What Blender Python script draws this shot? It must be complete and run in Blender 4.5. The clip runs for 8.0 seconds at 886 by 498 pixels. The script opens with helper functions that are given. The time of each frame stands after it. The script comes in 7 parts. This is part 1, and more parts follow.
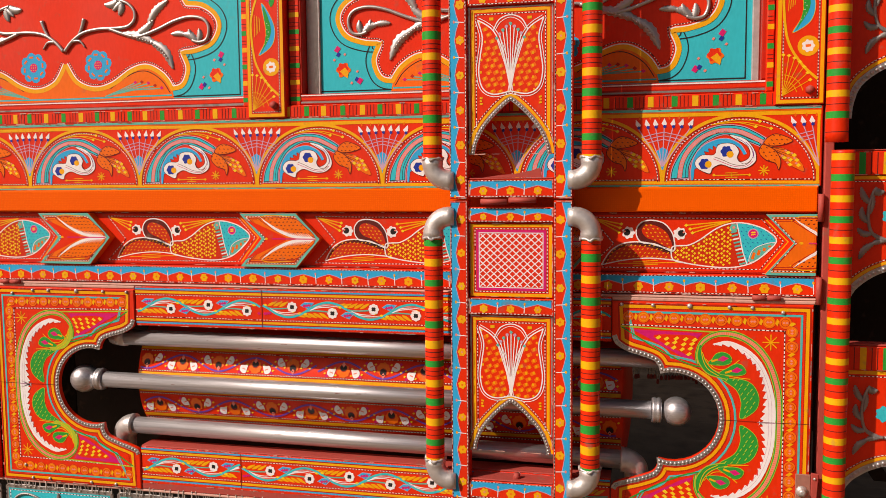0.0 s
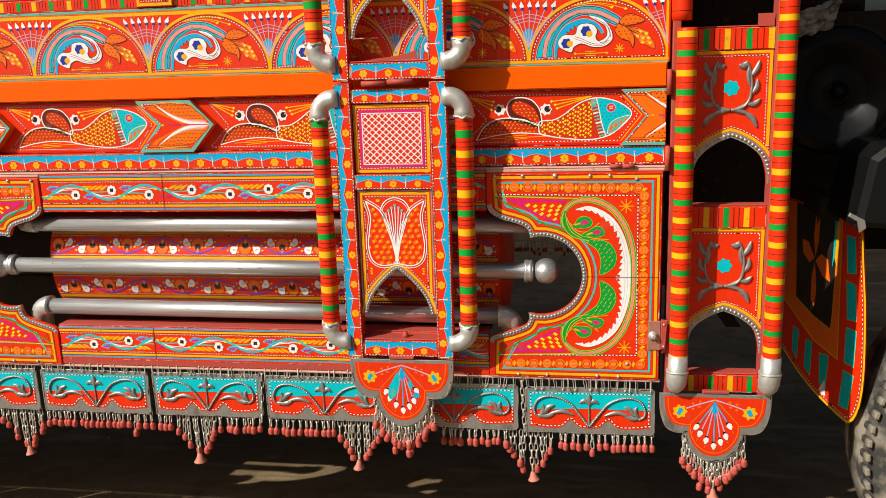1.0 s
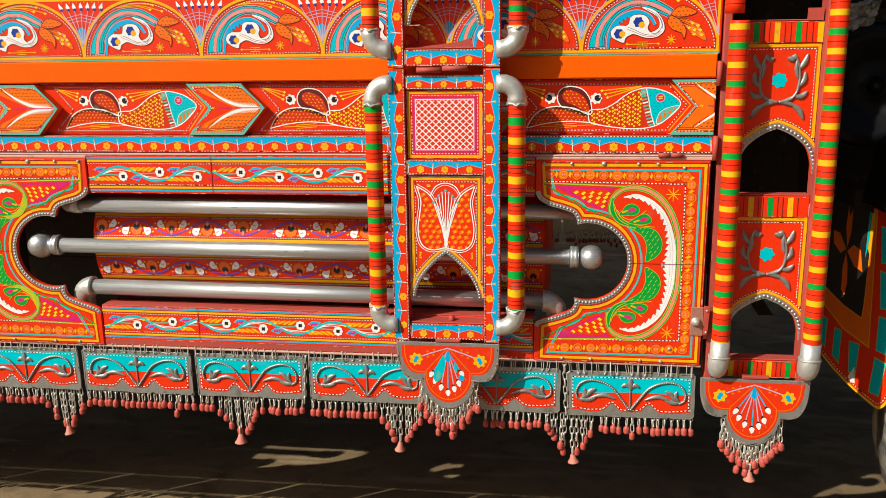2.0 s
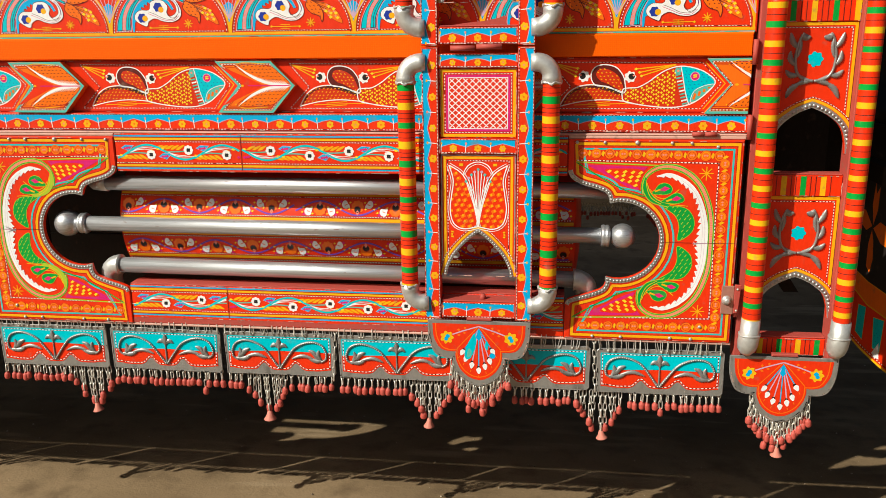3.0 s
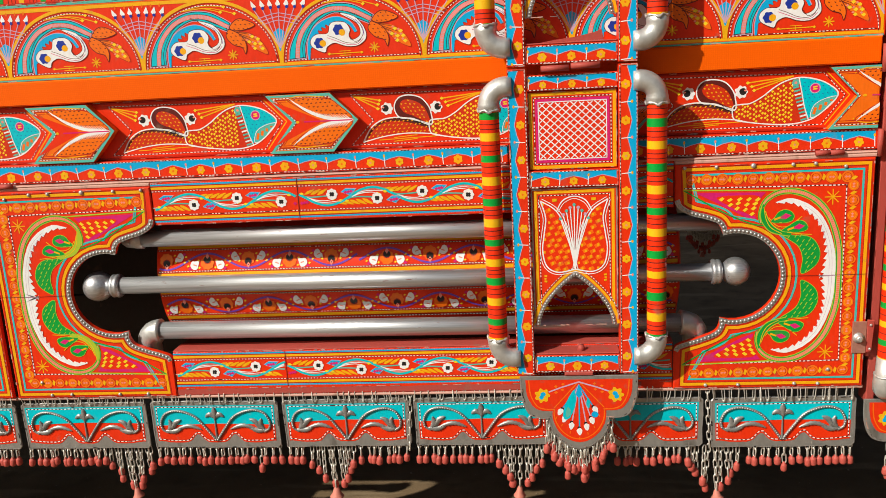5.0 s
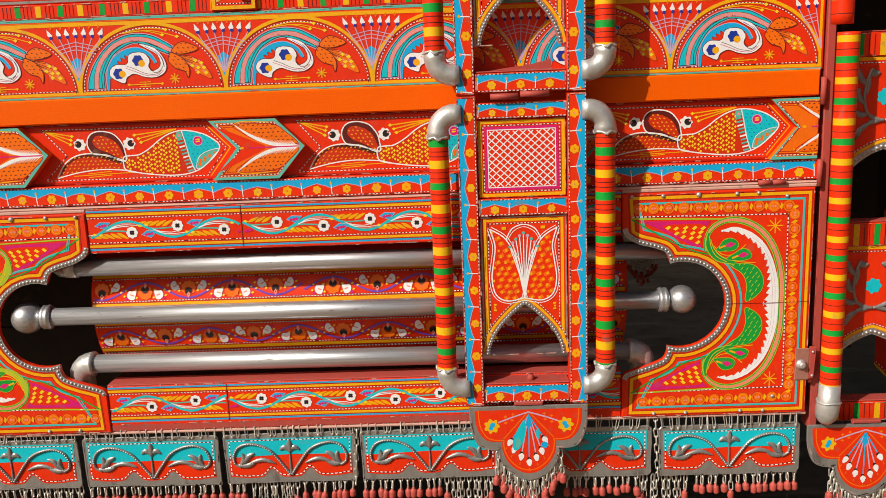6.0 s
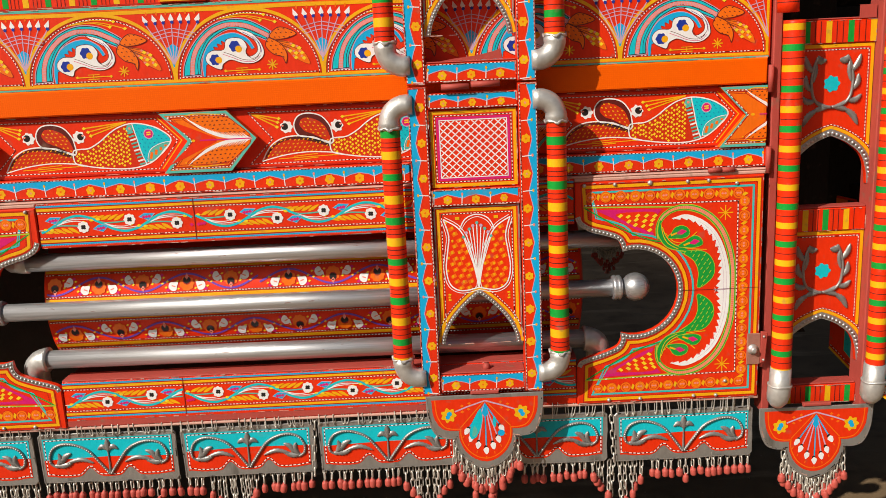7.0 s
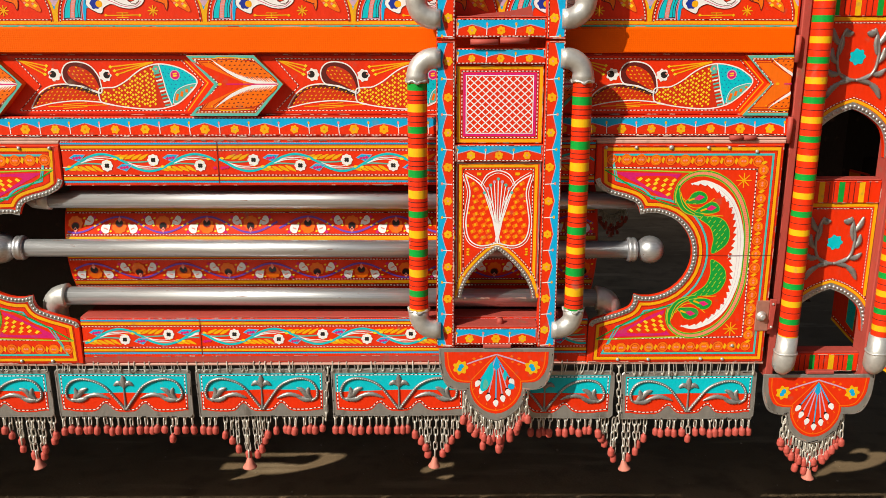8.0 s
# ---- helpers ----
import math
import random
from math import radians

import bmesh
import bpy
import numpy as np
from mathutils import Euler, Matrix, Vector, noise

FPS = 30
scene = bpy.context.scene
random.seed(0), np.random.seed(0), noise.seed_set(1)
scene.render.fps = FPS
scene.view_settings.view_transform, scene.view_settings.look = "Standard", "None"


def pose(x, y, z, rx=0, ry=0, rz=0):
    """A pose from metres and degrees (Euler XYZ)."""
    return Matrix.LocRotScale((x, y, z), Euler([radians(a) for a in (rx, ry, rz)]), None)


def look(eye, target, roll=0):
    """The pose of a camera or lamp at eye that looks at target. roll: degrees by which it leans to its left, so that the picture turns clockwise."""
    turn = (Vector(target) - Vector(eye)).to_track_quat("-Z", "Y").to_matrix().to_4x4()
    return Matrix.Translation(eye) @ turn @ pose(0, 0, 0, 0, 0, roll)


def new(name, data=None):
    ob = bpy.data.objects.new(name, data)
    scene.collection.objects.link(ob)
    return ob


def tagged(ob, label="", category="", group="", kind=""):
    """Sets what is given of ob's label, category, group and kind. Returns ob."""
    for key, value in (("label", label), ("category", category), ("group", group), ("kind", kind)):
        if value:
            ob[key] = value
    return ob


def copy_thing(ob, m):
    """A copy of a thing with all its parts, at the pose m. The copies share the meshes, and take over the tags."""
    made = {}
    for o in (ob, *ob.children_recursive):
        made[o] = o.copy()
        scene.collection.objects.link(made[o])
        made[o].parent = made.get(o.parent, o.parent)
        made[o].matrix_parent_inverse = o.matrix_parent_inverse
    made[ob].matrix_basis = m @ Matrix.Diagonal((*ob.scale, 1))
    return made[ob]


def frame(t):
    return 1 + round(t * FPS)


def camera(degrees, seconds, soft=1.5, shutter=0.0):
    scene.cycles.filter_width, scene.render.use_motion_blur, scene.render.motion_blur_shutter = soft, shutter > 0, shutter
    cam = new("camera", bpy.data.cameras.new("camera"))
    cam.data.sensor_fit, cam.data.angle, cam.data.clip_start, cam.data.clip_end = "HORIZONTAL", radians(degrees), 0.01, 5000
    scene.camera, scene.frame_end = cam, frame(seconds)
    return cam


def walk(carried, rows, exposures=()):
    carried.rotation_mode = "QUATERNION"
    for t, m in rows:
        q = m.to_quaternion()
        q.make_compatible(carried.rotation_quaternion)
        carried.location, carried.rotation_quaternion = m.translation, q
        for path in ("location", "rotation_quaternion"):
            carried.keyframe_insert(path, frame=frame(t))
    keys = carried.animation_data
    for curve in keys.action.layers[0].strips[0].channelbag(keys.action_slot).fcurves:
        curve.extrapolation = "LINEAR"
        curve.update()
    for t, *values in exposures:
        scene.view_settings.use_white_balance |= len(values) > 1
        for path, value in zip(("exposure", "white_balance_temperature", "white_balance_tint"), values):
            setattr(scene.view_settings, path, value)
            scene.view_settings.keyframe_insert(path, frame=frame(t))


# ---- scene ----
cam = camera(54.4, 8.0, soft=0.74)
PATH = [
    (0, (0.276, -1.886, 1.476), (-0.176, 0.055, 1.307), -0.5),
    (0.5, (0.376, -1.964, 1.465), (0.048, -0.009, 1.201), -0.9),
    (1, (0.433, -2.019, 1.467), (0.117, -0.091, 1.04), -1.8),
    (1.5, (0.368, -2.051, 1.476), (0.061, -0.122, 1.045), -1.3),
    (1.7, (0.323, -2.069, 1.454), (0.032, -0.137, 1.027), -1.0),
    (2.8, (0.204, -2.086, 1.487), (-0.049, -0.171, 0.969), -0.7),
    (3, (0.181, -2.086, 1.488), (-0.072, -0.171, 0.97), -0.7),
    (3.5, (0.119, -2.07, 1.479), (-0.153, -0.162, 0.943), -0.8),
    (3.7, (0.061, -2.033, 1.449), (-0.302, -0.138, 0.921), -1.5),
    (3.8, (0.06, -1.997, 1.45), (-0.385, -0.123, 0.909), -2.7),
    (4, (0.064, -1.923, 1.464), (-0.418, -0.061, 0.914), -3.9),
    (4.2, (0.054, -1.86, 1.474), (-0.415, 0.008, 0.933), -4.1),
    (5.3, (-0.144, -1.854, 1.484), (-0.258, 0.096, 1.052), -2.7),
    (5.5, (-0.158, -1.856, 1.472), (-0.246, 0.099, 1.059), -2.5),
    (6, (-0.123, -1.831, 1.475), (-0.174, 0.127, 1.071), -2.3),
    (6.5, (-0.086, -1.829, 1.474), (-0.108, 0.128, 1.066), -2.5),
    (7, (-0.074, -1.835, 1.475), (-0.073, 0.118, 1.046), -2.7),
    (7.5, (-0.084, -1.846, 1.466), (-0.059, 0.099, 1.002), -2.7),
    (8, (-0.131, -1.857, 1.473), (-0.116, 0.073, 0.949), 0.0),
]
walk(cam, [(t, look(eye, target, roll)) for t, eye, target, roll in PATH], exposures=[(0.0, -0.24, 7100, 25), (0.5, -0.18, 6850, 19), (1.0, 0.06, 6450, 6), (1.7, 0.08, 6350, 3), (2.8, 0.09, 6350, 4), (4.2, 0.06, 6350, 3), (5.3, -0.10, 6400, 9), (6.0, -0.14, 6500, 11), (7.0, -0.11, 6500, 11), (7.5, -0.08, 6500, 10), (8.0, 0.0, 6500, 7)])

# ---- light ----
SUN_DIR = Vector((0.416, 0.363, -0.412)).normalized()      # the way the sunlight travels
sun_data = bpy.data.lights.new("sun", "SUN")
sun_data.energy, sun_data.angle, sun_data.color = 5.1, radians(0.53), (1.0, 0.925, 0.80)
sun = new("sun", sun_data)
sun.matrix_basis = Matrix.Translation((-4, -4, 6)) @ SUN_DIR.to_track_quat("-Z", "Y").to_matrix().to_4x4()
world = bpy.data.worlds.new("world")
world.use_nodes = True
scene.world = world
sky = world.node_tree.nodes.new("ShaderNodeTexSky")
sky.sky_type, sky.sun_disc = "NISHITA", False
sky.sun_elevation = math.asin(-SUN_DIR.z)
sky.sun_rotation = math.atan2(-SUN_DIR.x, -SUN_DIR.y)
sky.dust_density = 6.0
world.node_tree.nodes["Background"].inputs["Strength"].default_value = 0.046
world.node_tree.links.new(sky.outputs[0], world.node_tree.nodes["Background"].inputs["Color"])


# ---- materials ----
def nodes_of(name):
    m = bpy.data.materials.new(name)
    m.use_nodes = True
    nt = m.node_tree
    return m, nt, nt.nodes["Principled BSDF"]


def noise_node(nt, coord, scale, detail=4.0, stretch=None):
    n = nt.nodes.new("ShaderNodeTexNoise")
    n.inputs["Scale"].default_value, n.inputs["Detail"].default_value = scale, detail
    if stretch:
        mp = nt.nodes.new("ShaderNodeMapping")
        mp.inputs["Scale"].default_value = stretch
        nt.links.new(coord, mp.inputs["Vector"])
        coord = mp.outputs[0]
    nt.links.new(coord, n.inputs["Vector"])
    return n.outputs["Fac"]


def ramp(nt, fac, lo, hi, a, b):
    r = nt.nodes.new("ShaderNodeMapRange")
    for key, v in (("From Min", lo), ("From Max", hi), ("To Min", a), ("To Max", b)):
        r.inputs[key].default_value = v
    nt.links.new(fac, r.inputs["Value"])
    return r.outputs[0]


def mix(nt, fac, a, b, mode="MIX"):
    n = nt.nodes.new("ShaderNodeMix")
    n.data_type, n.blend_type = "RGBA", mode
    for sock, v in ((n.inputs[0], fac), (n.inputs[6], a), (n.inputs[7], b)):
        if isinstance(v, (tuple, list)):
            sock.default_value = (*v, 1.0)
        elif isinstance(v, (int, float)):
            sock.default_value = v
        else:
            nt.links.new(v, sock)
    return n.outputs[2]


def bump(nt, bsdf, height, strength, dist=0.001):
    b = nt.nodes.new("ShaderNodeBump")
    b.inputs["Strength"].default_value, b.inputs["Distance"].default_value = strength, dist
    nt.links.new(height, b.inputs["Height"])
    nt.links.new(b.outputs[0], bsdf.inputs["Normal"])


def paint_mat(name, rgb, rough=0.42, wear=0.5):
    """Brushed enamel on sheet metal: fine brush grain, larger fading, dust specks."""
    m, nt, b = nodes_of(name)
    co = nt.nodes.new("ShaderNodeTexCoord").outputs["Object"]
    big = noise_node(nt, co, 7.0, 3.0)
    fine = noise_node(nt, co, 160.0, 5.0, (1.0, 1.0, 0.35))
    dirt = noise_node(nt, co, 38.0, 8.0)
    c = mix(nt, ramp(nt, big, 0.3, 0.7, 0.0, 0.55), rgb, tuple(v * 0.78 for v in rgb))
    c = mix(nt, ramp(nt, fine, 0.35, 0.75, 0.0, 0.35), c, tuple(min(1.0, v * 1.18 + 0.008) for v in rgb))
    c = mix(nt, ramp(nt, dirt, 0.62, 0.78, 0.0, wear), c, (0.20, 0.13, 0.09))
    nt.links.new(c, b.inputs["Base Color"])
    nt.links.new(ramp(nt, big, 0.3, 0.7, rough - 0.08, rough + 0.1), b.inputs["Roughness"])
    b.inputs["Specular IOR Level"].default_value = 0.27
    add = nt.nodes.new("ShaderNodeMath")
    add.operation = "MULTIPLY_ADD"
    nt.links.new(big, add.inputs[0]), nt.links.new(fine, add.inputs[2])
    add.inputs[1].default_value = 9.0
    bump(nt, b, add.outputs[0], 0.3, 0.0006)
    return m


def metal_mat(name, rgb, rough, metallic=1.0, stretch=(1, 1, 1), stain=(0.16, 0.12, 0.09), stains=0.5, rust=0.0, dents=0.0, streaks=0.6):
    m, nt, b = nodes_of(name)
    co = nt.nodes.new("ShaderNodeTexCoord").outputs["Object"]
    streak = noise_node(nt, co, 90.0, 5.0, stretch)
    spot = noise_node(nt, co, 22.0, 9.0, tuple(max(0.25, q) for q in stretch))
    c = mix(nt, ramp(nt, streak, 0.3, 0.7, 0.0, streaks), rgb, tuple(v * (1.04 - 0.53 * streaks) for v in rgb))
    c = mix(nt, ramp(nt, spot, 0.60, 0.74, 0.0, stains), c, stain)
    if rust:
        fleck = ramp(nt, noise_node(nt, co, 75.0, 9.0, tuple(max(0.35, q) for q in stretch)), 0.66, 0.72, 0.0, rust)
        c = mix(nt, fleck, c, (0.17, 0.055, 0.030))
        nt.links.new(ramp(nt, fleck, 0.0, 1.0, metallic, 0.0), b.inputs["Metallic"])
    nt.links.new(c, b.inputs["Base Color"])
    b.inputs["Metallic"].default_value = metallic
    nt.links.new(ramp(nt, spot, 0.3, 0.75, rough - 0.05, rough + 0.10), b.inputs["Roughness"])
    height = streak
    if dents:
        add = nt.nodes.new("ShaderNodeMath")
        add.operation = "MULTIPLY_ADD"
        nt.links.new(noise_node(nt, co, 55.0, 3.0), add.inputs[0]), nt.links.new(streak, add.inputs[2])
        add.inputs[1].default_value = 6.0 * dents
        height = add.outputs[0]
    bump(nt, b, height, 0.3, 0.0006)
    return m


RED = paint_mat("red_enamel", (0.74, 0.029, 0.002))
DEEP = paint_mat("dark_red_enamel", (0.44, 0.018, 0.005))
PRIMER = paint_mat("faded_red_primer", (0.40, 0.065, 0.050), 0.6, 0.8)
ORANGE = paint_mat("orange_enamel", (0.82, 0.150, 0.003))
AMBER = paint_mat("amber_enamel", (0.80, 0.385, 0.004))
YELLOW = paint_mat("yellow_enamel", (0.78, 0.43, 0.006))
LEMON = paint_mat("lemon_enamel", (0.84, 0.60, 0.02), 0.42, 0.2)
BLUE = paint_mat("sky_blue_enamel", (0.004, 0.38, 0.72))
TEAL = paint_mat("turquoise_enamel", (0.002, 0.50, 0.60), 0.42, 0.25)
GREY_TEAL = paint_mat("pale_teal_enamel", (0.10, 0.45, 0.38))
GREEN = paint_mat("green_enamel", (0.005, 0.31, 0.038))
LIME = paint_mat("lime_enamel", (0.38, 0.50, 0.03))
WHITE = paint_mat("white_enamel", (0.80, 0.795, 0.81), 0.45, 0.25)
PINK = paint_mat("pink_enamel", (0.78, 0.25, 0.20))
LILAC = paint_mat("lilac_enamel", (0.55, 0.36, 0.50))
MAGENTA = paint_mat("magenta_enamel", (0.62, 0.012, 0.16))
NAVY = paint_mat("navy_enamel", (0.012, 0.035, 0.32))
PURPLE = paint_mat("purple_enamel", (0.17, 0.06, 0.42))
BRICK = paint_mat("brick_red_enamel", (0.56, 0.028, 0.004))
WORN = paint_mat("worn_pink_edge", (0.58, 0.34, 0.28), 0.6, 0.9)
MAROON = paint_mat("maroon_enamel", (0.11, 0.012, 0.010))
BLACK = paint_mat("black_enamel", (0.018, 0.014, 0.014), 0.4, 0.25)
STEEL = metal_mat("brushed_steel_pipe", (0.655, 0.67, 0.705), 0.36, 0.78, (0.06, 2.6, 2.6), (0.34, 0.32, 0.31), 0.50, 0.9, streaks=0.8)
ALU = metal_mat("aluminium_painted_fitting", (0.60, 0.60, 0.59), 0.42, 0.60, (1, 1, 1), (0.34, 0.30, 0.27), 0.5, 0.0, 0.9)
HASP = metal_mat("worn_hasp_steel", (0.46, 0.22, 0.17), 0.5, 0.4, (1, 1, 1), (0.42, 0.06, 0.04), 0.9)
BRIGHT = metal_mat("bright_pressed_tin", (0.50, 0.50, 0.50), 0.38, 0.72, (1, 1, 1), (0.16, 0.15, 0.14), 0.6)
TIN = metal_mat("embossed_tin", (0.31, 0.305, 0.30), 0.40, 0.50, (1, 1, 1), (0.08, 0.075, 0.07), 0.7)
TINDARK = metal_mat("weathered_tin_edge", (0.40, 0.395, 0.385), 0.38, 0.62, (1, 1, 0.3), (0.12, 0.105, 0.09), 0.85, 0.0, 0.9)
CHAIN = metal_mat("chain_steel", (0.70, 0.67, 0.61), 0.42, 0.5)
BOB = paint_mat("faded_red_bob", (0.48, 0.085, 0.066), 0.5, 0.8)
PALE = paint_mat("sun_bleached_pink", (0.58, 0.20, 0.15), 0.55, 0.8)
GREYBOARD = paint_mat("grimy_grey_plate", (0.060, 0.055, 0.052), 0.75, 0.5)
FRAME = paint_mat("chassis_and_backing_black", (0.024, 0.018, 0.014), 0.8, 0.25)
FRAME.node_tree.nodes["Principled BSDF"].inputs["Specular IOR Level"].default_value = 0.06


def tape_mat():
    """Fluorescent orange reflective tape with a fine moulded honeycomb."""
    m, nt, b = nodes_of("orange_reflective_tape")
    co = nt.nodes.new("ShaderNodeTexCoord").outputs["Object"]
    cell = nt.nodes.new("ShaderNodeTexVoronoi")
    cell.inputs["Scale"].default_value, cell.inputs["Randomness"].default_value = 230.0, 0.15
    nt.links.new(co, cell.inputs["Vector"])
    big = noise_node(nt, co, 9.0, 4.0)
    c = mix(nt, ramp(nt, big, 0.3, 0.7, 0.0, 0.5), (0.95, 0.150, 0.0), (0.88, 0.115, 0.0))
    c = mix(nt, ramp(nt, cell.outputs["Distance"], 0.25, 0.6, 0.0, 0.55), c, (0.72, 0.080, 0.0))
    nt.links.new(c, b.inputs["Base Color"])
    b.inputs["Roughness"].default_value = 0.5
    b.inputs["Specular IOR Level"].default_value = 0.10
    bump(nt, b, cell.outputs["Distance"], 0.6, 0.0010)
    return m


TAPE = tape_mat()


def ground_mat():
    m, nt, b = nodes_of("dusty_oily_ground")
    co = nt.nodes.new("ShaderNodeTexCoord").outputs["Object"]
    big, mid = noise_node(nt, co, 1.3, 6.0), noise_node(nt, co, 9.0, 8.0)
    fine = noise_node(nt, co, 120.0, 6.0)
    streak = noise_node(nt, co, 6.0, 7.0, (0.35, 1.6, 1.0))
    c = mix(nt, ramp(nt, big, 0.38, 0.62, 0.0, 1.0), (0.165, 0.112, 0.062), (0.265, 0.184, 0.106))
    c = mix(nt, ramp(nt, mid, 0.50, 0.70, 0.0, 0.75), c, (0.130, 0.088, 0.050))
    c = mix(nt, ramp(nt, streak, 0.58, 0.68, 0.0, 0.65), c, (0.35, 0.258, 0.158))
    c = mix(nt, ramp(nt, fine, 0.50, 0.80, 0.0, 0.35), c, (0.11, 0.08, 0.055))
    nt.links.new(c, b.inputs["Base Color"])
    b.inputs["Roughness"].default_value = 0.9
    b.inputs["Specular IOR Level"].default_value = 0.1
    add = nt.nodes.new("ShaderNodeMath")
    nt.links.new(mid, add.inputs[0]), nt.links.new(fine, add.inputs[1])
    bump(nt, b, add.outputs[0], 0.35, 0.004)
    return m


GROUND = ground_mat()


# ---- building helpers ----
WORLD_OF = {}


def root(name, label, category, group="", at=(0, 0, 0), kind=""):
    e = new(name)
    e.location, e.empty_display_size = at, 0.05
    WORLD_OF[e] = Matrix.Translation(at)
    return tagged(e, label, category, group, kind)


def under(ob, parent, m=None):
    """Hang ob under parent without moving it; m is its pose in the scene."""
    m = m or Matrix()
    ob.matrix_basis = m
    WORLD_OF[ob] = m
    if parent:
        ob.parent = parent
        ob.matrix_parent_inverse = WORLD_OF[parent].inverted()
    return ob


def mesh_part(name, verts, faces, mats, parent, label="", ids=None, smooth=False):
    me = bpy.data.meshes.new(name)
    me.from_pydata([tuple(v) for v in verts], [], faces)
    for m in mats if isinstance(mats, (list, tuple)) else [mats]:
        me.materials.append(m)
    if ids is not None:
        me.polygons.foreach_set("material_index", ids)
    if smooth:
        me.polygons.foreach_set("use_smooth", [True] * len(me.polygons))
    me.update()
    ob = under(new(name, me), parent)
    return tagged(ob, label) if label else ob


def part(name, bm, material, parent, label="", smooth=False):
    me = bpy.data.meshes.new(name)
    bm.to_mesh(me)
    bm.free()
    me.materials.append(material)
    if smooth:
        me.polygons.foreach_set("use_smooth", [True] * len(me.polygons))
    ob = under(new(name, me), parent)
    return tagged(ob, label) if label else ob


def slab_bm(outline, y0, y1, bevel=0.002):
    """A plate whose outline lies in x and z, its front at y0 and its back at y1."""
    bm = bmesh.new()
    front = [bm.verts.new((x, y0, z)) for x, z in outline]
    back = [bm.verts.new((x, y1, z)) for x, z in outline]
    n = len(outline)
    bm.faces.new(front), bm.faces.new(back[::-1])
    for i in range(n):
        bm.faces.new((front[i], back[i], back[(i + 1) % n], front[(i + 1) % n]))
    bmesh.ops.recalc_face_normals(bm, faces=bm.faces)
    if bevel:
        edges = [e for e in bm.edges if all(abs(v.co.y - y0) < 1e-6 for v in e.verts)]
        bmesh.ops.bevel(bm, geom=edges, offset=bevel, segments=1, affect="EDGES", profile=0.5)
    return bm


def rect(x0, x1, z0, z1):
    return [(x0, z0), (x1, z0), (x1, z1), (x0, z1)]


def slab(name, outline, y0, y1, mat, parent, label="", bevel=0.002):
    return part(name, slab_bm(outline, y0, y1, bevel), mat, parent, label)


def tube_geo(pts, r, n=14, caps=True):
    """Vertices and faces of a tube along pts; r a number or one radius for each point."""
    pts = [Vector(p) for p in pts]
    rs = [r] * len(pts) if isinstance(r, (int, float)) else list(r)
    verts, faces = [], []
    side = None
    for i, p in enumerate(pts):
        d = (pts[min(i + 1, len(pts) - 1)] - pts[max(i - 1, 0)]).normalized()
        if side is None:
            side = d.cross(Vector((0, 1, 0)) if abs(d.y) < 0.8 else Vector((1, 0, 0))).normalized()
        side = (side - d * side.dot(d)).normalized()
        up = d.cross(side)
        for k in range(n):
            a = 2 * math.pi * k / n
            verts.append(p + (side * math.cos(a) + up * math.sin(a)) * rs[i])
    for i in range(len(pts) - 1):
        for k in range(n):
            a, b = i * n + k, i * n + (k + 1) % n
            faces.append((a, b, b + n, a + n))
    if caps:
        faces.append(tuple(range(n))[::-1])
        faces.append(tuple((len(pts) - 1) * n + k for k in range(n)))
    return verts, faces


def tube(name, pts, r, mat, parent, label="", n=14):
    v, f = tube_geo(pts, r, n)
    return mesh_part(name, v, f, mat, parent, label, smooth=True)


def revolve(profile, axis, centre, n=24):
    """Vertices and faces of a body turned about an axis (0, 1 or 2): profile of (place along it, radius)."""
    v, f = [], []
    for s, r in profile:
        for k in range(n):
            a = 2 * math.pi * k / n
            q = [r * math.cos(a), r * math.sin(a)]
            q.insert(axis, s)
            v.append(tuple(c + d for c, d in zip(centre, q)))
    for i in range(len(profile) - 1):
        f += [(i * n + k, i * n + (k + 1) % n, (i + 1) * n + (k + 1) % n, (i + 1) * n + k) for k in range(n)]
    f += [tuple(range(n))[::-1], tuple((len(profile) - 1) * n + k for k in range(n))]
    return v, f


def ball_profile(x, r, steps=9):
    return [(x - r * math.cos(math.pi * i / steps), max(r * math.sin(math.pi * i / steps), 0.0008)) for i in range(steps + 1)]


def turned_x(name, profile, y, z, mat, parent, label="", n=20):
    """A body turned about a level axis: profile of (x, radius)."""
    v, f = revolve(profile, 0, (0, y, z), n)
    return mesh_part(name, v, f, mat, parent, label, smooth=True)


def arc_pts(cx, cz, r, a0, a1, n=12, sz=1.0):
    return [(cx + r * math.cos(radians(a0 + (a1 - a0) * i / n)), cz + sz * r * math.sin(radians(a0 + (a1 - a0) * i / n))) for i in range(n + 1)]


def spline(pts, n=6, closed=False):
    """A smooth curve through the points."""
    out, m = [], len(pts)
    get = (lambda i: pts[i % m]) if closed else (lambda i: pts[max(0, min(m - 1, i))])
    for i in range(m if closed else m - 1):
        p0, p1, p2, p3 = get(i - 1), get(i), get(i + 1), get(i + 2)
        for k in range(n):
            t = k / n
            out.append(tuple(0.5 * (2 * b + (c - a) * t + (2 * a - 5 * b + 4 * c - d) * t * t + (3 * b - a - 3 * c + d) * t ** 3)
                             for a, b, c, d in zip(p0, p1, p2, p3)))
    if not closed:
        out.append(tuple(pts[-1]))
    return out


def move(pts, x=0.0, z=0.0, s=1.0, mx=1, mz=1):
    return [(x + mx * s * p[0], z + mz * s * p[1]) for p in pts]


